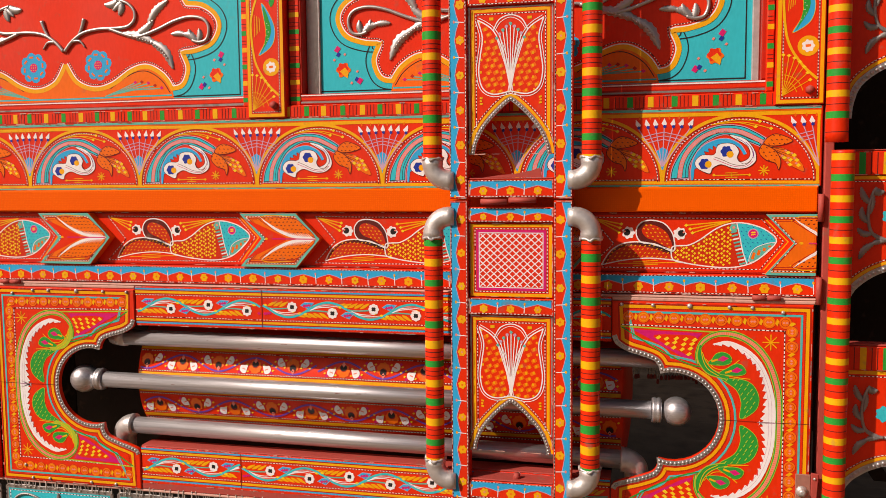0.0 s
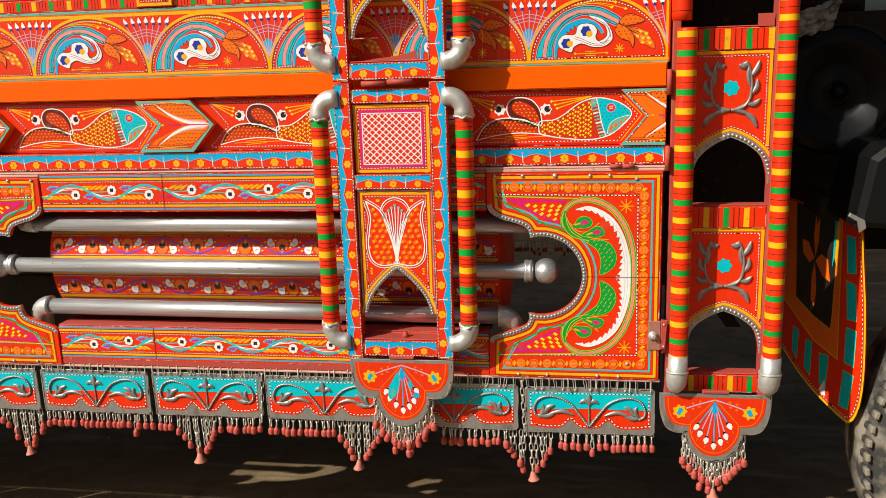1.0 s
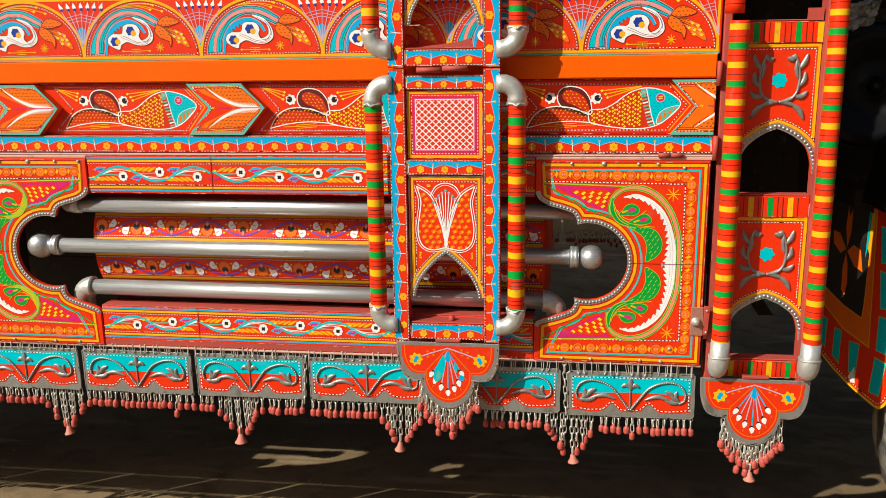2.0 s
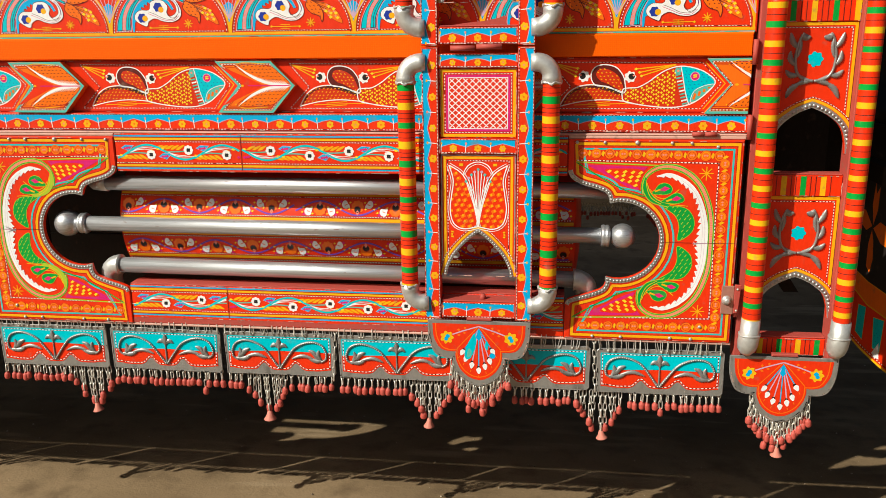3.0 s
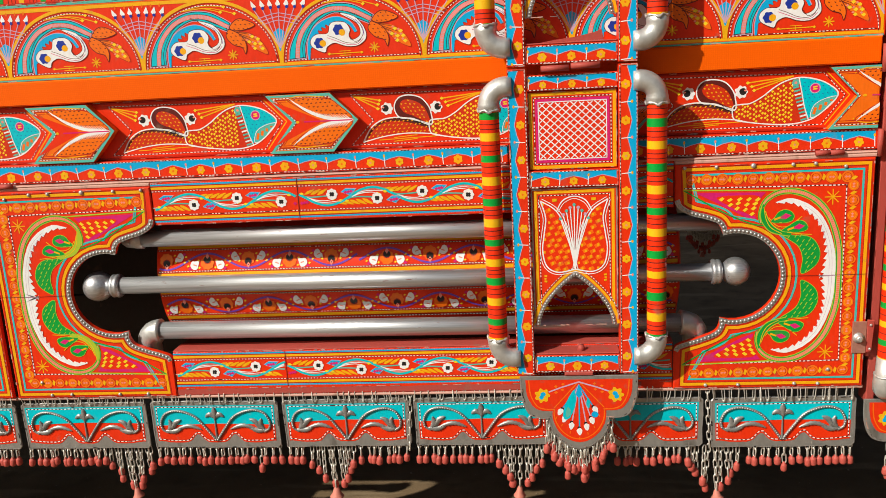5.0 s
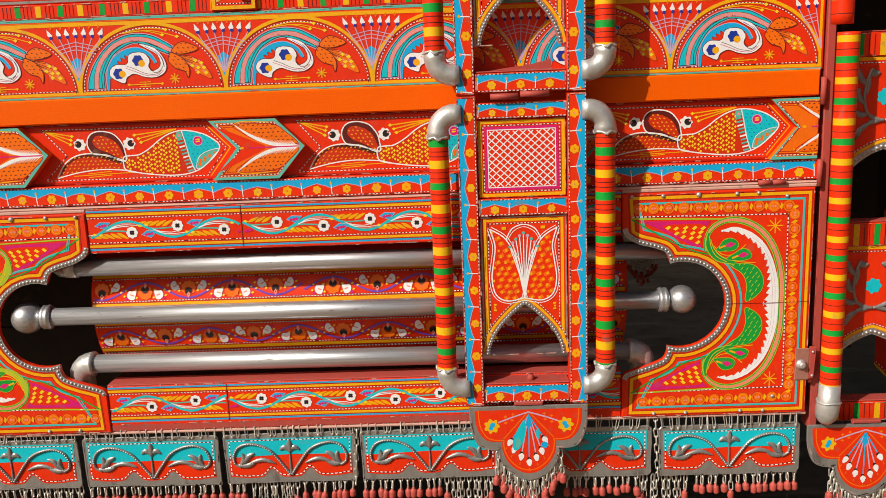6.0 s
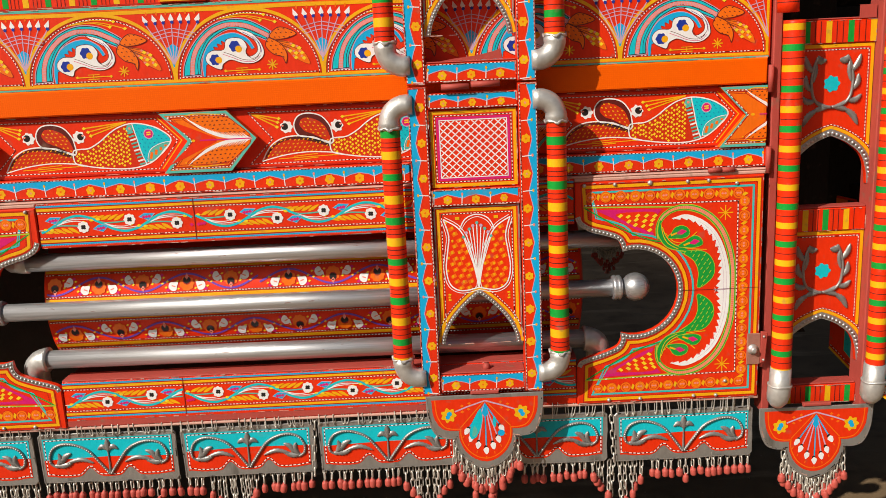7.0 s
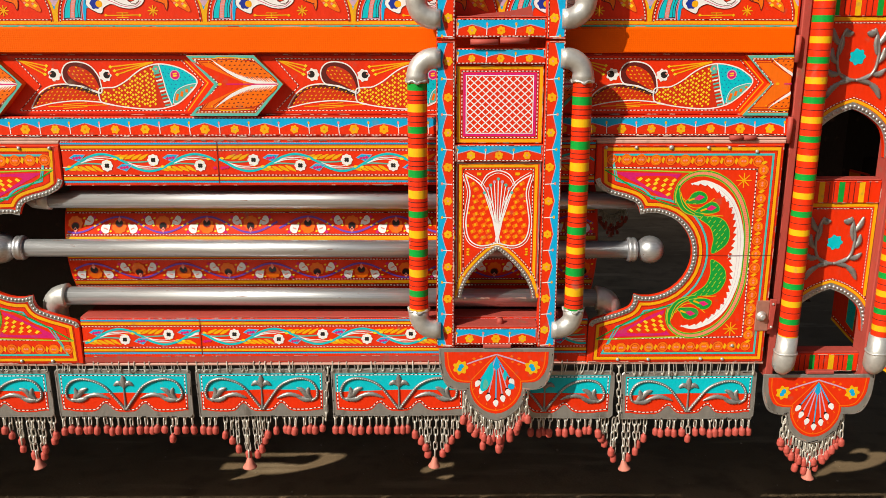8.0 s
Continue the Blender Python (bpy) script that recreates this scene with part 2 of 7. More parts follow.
def offset(pts, d):
    """A polyline moved sideways by d, to its left."""
    out = []
    for i, p in enumerate(pts):
        a, b = pts[max(0, i - 1)], pts[min(len(pts) - 1, i + 1)]
        dx, dz = b[0] - a[0], b[1] - a[1]
        l = math.hypot(dx, dz) or 1.0
        out.append((p[0] - dz / l * d, p[1] + dx / l * d))
    return out


def resample(pts, step, closed=False):
    """Points along a polyline at an even step, with the way there."""
    if closed:
        pts = list(pts) + [pts[0]]
    out, carry = [], step / 2
    for a, b in zip(pts, pts[1:]):
        l = math.hypot(b[0] - a[0], b[1] - a[1])
        if l < 1e-9:
            continue
        u = ((b[0] - a[0]) / l, (b[1] - a[1]) / l)
        while carry < l:
            out.append((a[0] + u[0] * carry, a[1] + u[1] * carry, u))
            carry += step
        carry -= l
    return out


class Paint:
    """Brushwork: thin coats of colour laid on a surface, coat upon coat."""
    COAT = 0.00008

    def __init__(self, shake=0.0003, seed=1):
        self.v, self.f, self.ids, self.mats = [], [], [], []
        self.shake, self.rnd, self.count = shake, random.Random(seed), seed * 3

    def put(self, mat, pts, k, shake=True):
        if mat not in self.mats:
            self.mats.append(mat)
        area = sum(a[0] * b[1] - b[0] * a[1] for a, b in zip(pts, pts[1:] + pts[:1]))
        if area < 0:
            pts = pts[::-1]
        s, base = (self.shake if shake else 0.0), len(self.v)
        self.count += 1
        h = k * self.COAT + (self.count * 7 % 25) * 1.6e-6
        self.v += [(p[0] + self.rnd.uniform(-s, s), p[1] + self.rnd.uniform(-s, s), h) for p in pts]
        self.f.append(tuple(range(base, base + len(pts))))
        self.ids.append(self.mats.index(mat))

    def fill(self, mat, pts, k):
        self.put(mat, list(pts), k)

    def line(self, mat, pts, w, k, closed=False, taper=None):
        pts = list(pts)
        if closed:
            pts = pts + [pts[0]]
        n = len(pts)
        ws = [w * (taper(i / (n - 1)) if taper else 1.0) / 2 for i in range(n)]
        sides = []
        for i, p in enumerate(pts):
            a, b = pts[i - 1] if i else (pts[-2] if closed else p), pts[i + 1] if i < n - 1 else (pts[1] if closed else p)
            d1, d2 = Vector((p[0] - a[0], p[1] - a[1])), Vector((b[0] - p[0], b[1] - p[1]))
            d1 = d1.normalized() if d1.length > 1e-9 else d2.normalized()
            d2 = d2.normalized() if d2.length > 1e-9 else d1
            t = d1 + d2
            t = t.normalized() if t.length > 1e-6 else d1
            m = ws[i] / max(0.5, t.dot(d2))
            j = 1 + self.rnd.uniform(-0.05, 0.05)
            sides.append(((p[0] - t.y * m * j, p[1] + t.x * m * j), (p[0] + t.y * m * j, p[1] - t.x * m * j)))
        for (l0, r0), (l1, r1) in zip(sides, sides[1:]):
            self.put(mat, [r0, r1, l1, l0], k, False)

    def dash(self, mat, pts, w, on, gap, k, closed=False):
        """A dashed line; white dashes sit on a dark red line."""
        if mat is WHITE:
            self.line(MAROON, pts, w * 1.15, k - 0.4, closed)
        for x, z, u in resample(pts, on + gap, closed):
            h, q = on / 2 * self.rnd.uniform(0.8, 1.15), w / 2
            j = self.rnd.uniform(-1, 1) * self.shake
            self.put(mat, [(x - u[0] * h - u[1] * q, z - u[1] * h + u[0] * q + j), (x - u[0] * h + u[1] * q, z - u[1] * h - u[0] * q + j),
                           (x + u[0] * h + u[1] * q, z + u[1] * h - u[0] * q + j), (x + u[0] * h - u[1] * q, z + u[1] * h + u[0] * q + j)], k, False)

    def disc(self, mat, x, z, r, k, n=12, sz=1.0):
        self.put(mat, [(x + r * math.cos(2 * math.pi * i / n), z + sz * r * math.sin(2 * math.pi * i / n)) for i in range(n)], k)

    def rosette(self, mat, x, z, r, petals, k, depth=0.18, turn=0.0):
        n = petals * 6
        self.put(mat, [(x + r * (1 - depth + depth * math.cos(petals * a)) * math.cos(a + turn), z + r * (1 - depth + depth * math.cos(petals * a)) * math.sin(a + turn))
                       for a in (2 * math.pi * i / n for i in range(n))], k)

    def leaf(self, mat, a, b, w, k, belly=0.45):
        dx, dz = b[0] - a[0], b[1] - a[1]
        one = [(a[0] + dx * t - dz * s * w, a[1] + dz * t + dx * s * w) for t, s in ((0.0, 0), (belly * 0.5, 0.4), (belly, 0.5), (0.8, 0.28), (1.0, 0))]
        two = [(a[0] + dx * t + dz * s * w, a[1] + dz * t - dx * s * w) for t, s in ((0.8, 0.28), (belly, 0.5), (belly * 0.5, 0.4))]
        self.put(mat, spline(one + two, 3, True), k)

    def star(self, mat, x, z, r, k, n=8):
        for i in range(n):
            a = 2 * math.pi * i / n
            self.line(mat, [(x, z), (x + r * math.cos(a), z + r * math.sin(a))], 0.0022, k)

    def make(self, name, parent, y, label="", warp=None):
        """One mesh of all the coats, on the plane y, or on the surface that warp(u, v, h) gives."""
        warp = warp or (lambda u, v, h: (u, y - 0.0003 - h, v))
        return mesh_part(name, [warp(*p) for p in self.v], self.f, self.mats, parent, label, self.ids)


# ---- ground ----
def fall(y):
    """How far the ground drops towards the middle of the road, under the truck."""
    return 0.10 * min(max(y - 0.4, 0.0), 1.2)


def make_ground():
    bm = bmesh.new()
    bmesh.ops.create_grid(bm, x_segments=90, y_segments=90, size=4.5)
    for v in bm.verts:
        e = max(abs(v.co.x), abs(v.co.y))
        k = 1.0 if e < 4.45 else 0.0
        v.co.z = k * (0.006 * noise.noise(v.co * 1.7) + 0.0025 * noise.noise(v.co * 9.0) - 0.003) - fall(v.co.y)
        if k == 0.0:
            v.co.x *= 70
            v.co.y *= 70
    g = part("ground", bm, GROUND, None, smooth=True)
    tagged(g, "dusty oil-stained brown ground under the truck", "ground", kind="structure")


make_ground()


def loose_grit():
    """Small stones and crumbs of dry mud scattered over the ground."""
    rnd, v, f = random.Random(23), [], []
    for _ in range(900):
        x, y = rnd.uniform(-2.6, 2.2), rnd.uniform(-1.2, 2.0)
        r = 0.0012 + 0.0040 * rnd.random() ** 4
        h = 0.006 * noise.noise(Vector((x, y, 0)) * 1.7) + 0.0025 * noise.noise(Vector((x, y, 0)) * 9.0) - 0.003 - fall(y)
        base, turn = len(v), rnd.uniform(0, 6.28)
        for k, (rr, z) in enumerate(((1.0, -0.2), (0.9, 0.5), (0.35, 0.9))):
            v += [(x + r * rr * rnd.uniform(0.7, 1.3) * math.cos(turn + i * math.tau / 5), y + r * rr * rnd.uniform(0.7, 1.3) * math.sin(turn + i * math.tau / 5), h + r * z) for i in range(5)]
        for k in range(2):
            f += [(base + 5 * k + i, base + 5 * k + (i + 1) % 5, base + 5 * k + 5 + (i + 1) % 5, base + 5 * k + 5 + i) for i in range(5)]
        f.append(tuple(base + 10 + i for i in range(5)))
    m, nt, b = nodes_of("grit")
    geo = nt.nodes.new("ShaderNodeNewGeometry")
    nt.links.new(mix(nt, geo.outputs["Random Per Island"], (0.16, 0.11, 0.07), (0.46, 0.38, 0.28)), b.inputs["Base Color"])
    b.inputs["Roughness"].default_value = 0.9
    tagged(mesh_part("loose_grit", v, f, m, None), "scattered small stones and dry mud crumbs on the ground", "grit", kind="stuff")


loose_grit()

# ---- truck: side body ----
X_END, X_TAIL = 0.622, -5.20
body = root("cargo_truck", "red cargo truck side covered in bright hand-painted ornament", "truck", at=(0, 1.1, 0.7))


def body_shell():
    slab("arch_band", rect(X_TAIL, X_END + 0.006, 1.449, 1.612), 0.0, 0.03, RED, body, "red band painted with arches, ducks and shuttlecock fans")
    slab("reflective_strip", rect(X_TAIL, X_END, 1.3955, 1.4485), -0.006, 0.03, TAPE, body, "plain orange reflective strip", 0.003)
    slab("fish_board", rect(X_TAIL, X_END, 1.2645, 1.395), 0.012, 0.04, DEEP, body, "recessed dark red board painted with fish")
    slab("border_strip", rect(X_TAIL, X_END + 0.006, 1.221, 1.264), -0.006, 0.04, RED, body, "red strip with blue zigzag and yellow flowers")
    slab("sill_strip", rect(X_TAIL, X_END, 1.6125, 1.642), 0.004, 0.03, RED, body, "red sill with green and yellow blocks")
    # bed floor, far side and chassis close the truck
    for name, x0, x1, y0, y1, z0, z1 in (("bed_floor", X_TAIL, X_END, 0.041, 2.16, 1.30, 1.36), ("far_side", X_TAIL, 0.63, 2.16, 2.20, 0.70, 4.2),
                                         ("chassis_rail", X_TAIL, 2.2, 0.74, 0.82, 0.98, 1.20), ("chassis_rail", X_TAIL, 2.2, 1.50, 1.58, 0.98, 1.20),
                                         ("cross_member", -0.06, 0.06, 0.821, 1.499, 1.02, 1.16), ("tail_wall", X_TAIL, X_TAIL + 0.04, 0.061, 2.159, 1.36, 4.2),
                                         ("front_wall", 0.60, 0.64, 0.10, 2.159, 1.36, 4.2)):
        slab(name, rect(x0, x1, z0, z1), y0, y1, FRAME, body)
    slab("body_top", rect(X_TAIL, X_END, 1.985, 4.20), 0.02, 0.06, RED, body)


body_shell()


# ---- truck: side boxes with shaped doors ----
Z0 = 0.700
BY = -0.016


def cut_edge(n=4):
    """The ogee edge of a door beside the opening, from the top down: x counted from the door's inner edge."""
    top = spline([(0.0, 1.130), (0.008, 1.113), (0.032, 1.098), (0.066, 1.088), (0.089, 1.079), (0.098, 1.067)], n)
    mid = arc_pts(0.1265, 0.9595, 0.0965, 104, -106, 20)
    low = spline([(0.098, 0.853), (0.089, 0.837), (0.059, 0.824), (0.030, 0.815), (0.007, 0.806), (0.0, 0.795)], n)
    return top + mid + low


def door_outline(inner, outer):
    s = 1 if outer > inner else -1
    edge = [(inner + s * x, z) for x, z in cut_edge()]
    return [(inner, 1.206)] + edge + [(inner, 0.704), (outer, 0.704), (outer, 1.206)]


def side_box(x0, i0, i1, x1, label):
    box = root("side_box", label, "side box", "side boxes along the truck", at=((x0 + x1) / 2, 0.1, Z0))
    slab("top_board", rect(i0 + 0.001, i1 - 0.001, 1.1165, 1.2143), BY, 0.01, RED, box, "red board painted with a flowering vine")
    slab("bottom_board", rect(i0 + 0.001, i1 - 0.001, 0.7045, 0.8120), BY, 0.01, RED, box, "red board painted with a flowering vine")
    slab("ledge", rect(i0 + 0.001, i1 - 0.001, 0.8122, 0.8150), BY + 0.0005, 0.036, PRIMER, box, "dull red flange along the bottom board")
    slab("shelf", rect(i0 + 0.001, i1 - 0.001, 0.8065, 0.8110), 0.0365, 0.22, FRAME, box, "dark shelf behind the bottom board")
    slab("bottom_rail", rect(x0, x1, 0.697, 0.7035), BY - 0.0005, 0.006, WORN, box, "scuffed pale pink bottom edge")
    slab("top_rail", rect(x0, x1, 1.2145, 1.2190), BY - 0.001, 0.01, WORN, box, "scuffed pale top edge")
    for a, b in ((x0, i0), (i1, x1)):
        if b - a > 0.05:
            slab("lintel", rect(a, b, 1.2064, 1.2143), BY - 0.001, 0.01, WORN, box, "scuffed pale strip over the door")
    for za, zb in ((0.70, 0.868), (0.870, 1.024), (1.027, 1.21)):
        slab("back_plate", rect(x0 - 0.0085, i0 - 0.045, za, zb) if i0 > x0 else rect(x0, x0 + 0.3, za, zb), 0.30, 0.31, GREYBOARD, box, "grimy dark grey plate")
    # rear box: added black sheets keep its openings dark and hide the lit ground
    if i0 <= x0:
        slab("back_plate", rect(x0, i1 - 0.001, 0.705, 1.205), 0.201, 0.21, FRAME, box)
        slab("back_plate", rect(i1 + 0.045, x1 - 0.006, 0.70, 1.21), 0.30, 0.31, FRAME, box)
    slab("end_plate", rect(x1 - 0.004, x1, Z0 + 0.006, 1.205), BY + 0.004, 0.06, FRAME, box)
    doors = []
    if i0 > x0:
        doors.append((slab("door", door_outline(i0, x0 + 0.004), BY - 0.004, BY + 0.008, RED, box, "red door with ogee cut-out and painted white feather"), i0, x0 + 0.004))
    if i1 < x1:
        doors.append((slab("door", door_outline(i1, x1 - 0.004), BY - 0.004, BY + 0.008, RED, box, "red door with ogee cut-out and painted white feather"), i1, x1 - 0.004))
    return box, doors


box_main, doors_main = side_box(-1.338, -0.936, 0.213, 0.621, "red painted side box with a tank behind steel pipes")
box_rear, doors_rear = side_box(X_TAIL, X_TAIL, -1.748, -1.3415, "red painted rear side box with ogee door")


# ---- guard pipes in front of the tank ----
def pipe_guard(x0, x1, ends=True):
    g = root("pipe_guard", "three brushed steel guard pipes across the side box", "guard pipes", "guard pipes", at=((x0 + x1) / 2, 0.0, 0.97))
    r, y = 0.0200, 0.018
    top = tube("pipe", [(x0 + 0.076, y, 1.080), (x1 + 0.04, y, 1.075)], r, STEEL, g)
    for xe, s, z in ((x0 + 0.090, -1, 1.080), (x1 + 0.045, 1, 1.075)):
        tube("end_cap", [(xe - s * 0.012, y, z), (xe, y, z), (xe + s * 0.025, y + 0.006, z), (xe + s * 0.038, y + 0.018, z), (xe + s * 0.042, y + 0.04, z)], [r + 0.0035, r + 0.003, r + 0.001, r * 0.85, r * 0.75], ALU, top)
    mid = tube("pipe", [(x0 + 0.02, y, 0.969), (x1, y, 0.962)], r, STEEL, g)
    for xe, s, z in ((x0 + 0.029, -1, 0.969), (x1 + 0.005, 1, 0.962)):
        turned_x("collar", [(xe - s * 0.004, r * 0.5), (xe - s * 0.004, r + 0.006), (xe + s * 0.002, r + 0.0085), (xe + s * 0.007, r + 0.006), (xe + s * 0.009, r + 0.0075), (xe + s * 0.014, r + 0.0075), (xe + s * 0.017, r + 0.004), (xe + s * 0.019, r * 0.5)], y, z, STEEL, mid)
        turned_x("ball", ball_profile(xe + s * (0.0525 if s < 0 else 0.0485), 0.0355 if s < 0 else 0.0315, 14), y, z, STEEL, mid, "polished steel ball end")
    low = tube("pipe", [(x0 + 0.095, y, 0.856), (x1 - 0.060, y, 0.847)], r * 1.04, STEEL, g)
    for xe, s, z in ((x0 + 0.111, -1, 0.856), (x1 - 0.060, 1, 0.847)):
        bend = [(xe - s * 0.004, y, z), (xe, y, z)] + [(xe + s * 0.030 * math.sin(a), y + 0.006 * (1 - math.cos(a)), z - 0.030 * (1 - math.cos(a))) for a in (0.3, 0.6, 0.9, 1.2, 1.5)] + [(xe + s * 0.030, y + 0.008, z - 0.075)]
        tube("elbow", bend, [r + 0.0085, r + 0.0080] + [r + 0.0070] * 6, ALU, low, "dull aluminium elbow")
    return g


pipe_guard(-1.086, 0.297)
pipe_guard(-3.05, -1.675)

# ---- tank ----
TANK_R, TANK_Y, TANK_Z = 0.180, 0.2225, 0.962
TANK_A, TANK_B = -0.973, 0.233
tank = root("fuel_tank", "red cylindrical fuel tank painted with flower bands, behind pipes", "fuel tank", at=(-0.37, TANK_Y, TANK_Z - TANK_R))
turned_x("shell", [(TANK_A - 0.022, 0.02), (TANK_A - 0.018, 0.09), (TANK_A - 0.010, 0.150), (TANK_A - 0.004, 0.172), (TANK_A, TANK_R), (TANK_B, TANK_R), (TANK_B + 0.004, 0.172), (TANK_B + 0.010, 0.150), (TANK_B + 0.018, 0.09), (TANK_B + 0.022, 0.02)], TANK_Y, TANK_Z, RED, tank, "", 72)
for bx in (-0.80, 0.05):
    slab("bracket", rect(bx, bx + 0.04, 0.74, 0.80), TANK_Y - 0.08, TANK_Y + 0.46, FRAME, tank)

# ---- ladder ----
LY = -0.069
ladder = root("ladder", "narrow red ladder with blue zigzag borders and tulip panels", "ladder", at=(0, LY, 0.76))
RO, RI = 0.131, 0.0925


def arch_cut(half, z_feet, z_apex, n=8):
    """A pointed arch from the left foot over the apex to the right foot."""
    left = spline([(-half, z_feet), (-half * 0.93, z_feet + 0.22 * (z_apex - z_feet)), (-half * 0.72, z_feet + 0.50 * (z_apex - z_feet)), (-half * 0.34, z_feet + 0.80 * (z_apex - z_feet)), (0, z_apex)], 4)
    return left + [(-x, z) for x, z in left[-2::-1]]


def ladder_build():
    for z0, z1 in ((0.762, 1.4225), (1.4265, 2.35)):
        for s in (-1, 1):
            x0, x1 = sorted((s * RO, s * RI))
            slab("rail", rect(x0, x1, z0, z1), LY, LY + 0.034, RED, ladder)
    for z0, z1 in ((0.766, 0.806), (1.176, 1.212), (1.376, 1.408), (1.429, 1.467), (1.832, 1.87)):
        slab("rung", rect(-RI + 0.0006, RI - 0.0006, z0, z1), LY + 0.003, LY + 0.03, RED, ladder)
    for z in (0.806, 1.467):
        slab("tread", rect(-RI + 0.001, RI - 0.001, z + 0.0005, z + 0.004), LY + 0.004, 0.0, PRIMER, ladder, "scuffed dull red step")
    slab("lattice_panel", rect(-0.0905, 0.0905, 1.2135, 1.3745), LY + 0.010, LY + 0.022, RED, ladder)
    for zf, za, zt in ((0.872, 0.984, 1.1745), (1.520, 1.634, 1.830)):
        slab("tulip_panel", [(-0.0905, zt)] + [(-0.0905, zf)] + arch_cut(0.078, zf, za) + [(0.0905, zf), (0.0905, zt)], LY + 0.010, LY + 0.022, RED, ladder)
    for s in (-1, 1):
        slab("stay", rect(*sorted((s * 0.10, s * 0.125)), 0.78, 0.80), LY + 0.0345, BY - 0.005, PRIMER, ladder)
        slab("stay", rect(*sorted((s * 0.10, s * 0.125)), 1.46, 1.48), LY + 0.0345, -0.001, PRIMER, ladder)
    for x0, x1, z in ((-0.062, -0.006, 1.4205), (-0.002, 0.056, 1.4235)):
        tube("hinge", [(x0, LY - 0.006, z), (x1, LY - 0.006, z)], 0.006, PRIMER, ladder, "painted-over red hinge", 8)


ladder_build()
slab("bent_lip", [(-0.062, 1.4715), (0.066, 1.4715), (0.062, 1.492), (0.046, 1.4865), (0.012, 1.4800), (-0.030, 1.4760)], LY + 0.018, LY + 0.0205, PRIMER, ladder, "torn and bent dull red sheet edge", 0)


def striped_pipe(x, y, z0, z1, r, parent, first=0, single=False, n=20, lead=0.0):
    """A red pipe banded in yellow, green and black."""
    z, bands, k = z0, [], first
    if lead:
        bands += [(RED, z0, z0 + lead * 0.4), (MAROON, z0 + lead * 0.4, z0 + lead * 0.44), (RED, z0 + lead * 0.44, z0 + lead)]
        z = z0 + lead
    rnd = random.Random(int(x * 1000) + first)
    while z < z1:
        colour = YELLOW if k % 2 == 0 else GREEN
        for m, h in ((colour, 0.0134), (RED, 0.0129), (MAROON, 0.0017), (RED, 0.0129)) if single else ((colour, 0.0164), (RED, 0.0079), (MAROON, 0.0019), (RED, 0.0092), (MAROON, 0.0019), (RED, 0.0079)):
            top = min(z1, z + h * (rnd.uniform(0.96, 1.04) if single else rnd.uniform(0.85, 1.15)))
            bands.append((m, z, top))
            z = top
            if z >= z1:
                break
        k += 1
    mats = [RED, YELLOW, GREEN, MAROON]
    levels = [bands[0][1]] + [b[2] for b in bands]
    v, f = revolve([(zz, r) for zz in levels], 2, (x, y, 0), n)
    ids = [mats.index(b[0]) for b in bands for _ in range(n)] + [0, 0]
    return mesh_part("pipe", v, f, mats, parent, "red pipe banded yellow, green and black", ids, True)


def elbow_in(name, x, y, z, dz, dx, r, parent, mat=None):
    """A fitting that turns from the upright pipe at (x, y, z) sideways to x + dx."""
    pts = [(x, y, z - dz * 0.4), (x, y, z)]
    for i in range(1, 8):
        a = math.pi / 2 * i / 7
        pts.append((x + dx * 0.75 * (1 - math.cos(a)), y, z + dz * math.sin(a)))
    pts.append((x + dx, y, z + dz))
    e = tube(name, pts, [r * 1.13, r * 1.1] + [r * 1.05] * 7 + [r * 1.0], mat or ALU, parent, "dull aluminium elbow", 16)
    way = [2 * math.pi * i / 36 for i in range(37)]
    v, f = tube_geo([(x + r * 1.10 * math.cos(a), y + r * 1.10 * math.sin(a), z - dz * 0.36 + 0.0022 * math.sin(5 * a + x * 40) + 0.0014 * math.sin(9 * a)) for a in way], [0.0024 + 0.0010 * math.sin(7 * a) for a in way], 6)
    mesh_part("weld", v, f, ALU, e, "uneven bright weld bead", smooth=True)
    return e


PR = 0.0205
for s, f in ((-1, 0), (1, 1)):
    low = striped_pipe(s * 0.1700, -0.062, 0.836, 1.354, PR, ladder, f)
    elbow_in("elbow", s * 0.1700, -0.062, 1.354, 0.034, -s * 0.048, PR, low)
    elbow_in("elbow", s * 0.1700, -0.062, 0.836, -0.034, -s * 0.048, PR, low)
    up = striped_pipe(s * 0.1700, -0.062, 1.500, 2.3, PR, ladder, 1 - f)
    elbow_in("elbow", s * 0.1700, -0.062, 1.500, -0.034, -s * 0.048, PR, up)

# ---- front steps beside the cab ----
CX, CY = 0.762, 0.006
steps = root("cab_steps", "red step column with striped pipes and embossed leaf panels", "steps", at=(CX, CY, 0.66))
CL, CR = 0.659, 0.867
STEP_PANELS = ((1.584, 1.690, 1.8808), (1.172, 1.2785, 1.4698), (0.7690, 0.8720, 1.0708))


def wide_arch(half, z_feet, z_apex):
    """A broad pointed arch from the left foot over the apex to the right foot."""
    h = z_apex - z_feet
    left = spline([(-half, z_feet), (-half * 0.95, z_feet + 0.30 * h), (-half * 0.80, z_feet + 0.60 * h), (-half * 0.42, z_feet + 0.85 * h), (0, z_apex)], 4)
    return left + [(-x, z) for x, z in left[-2::-1]]


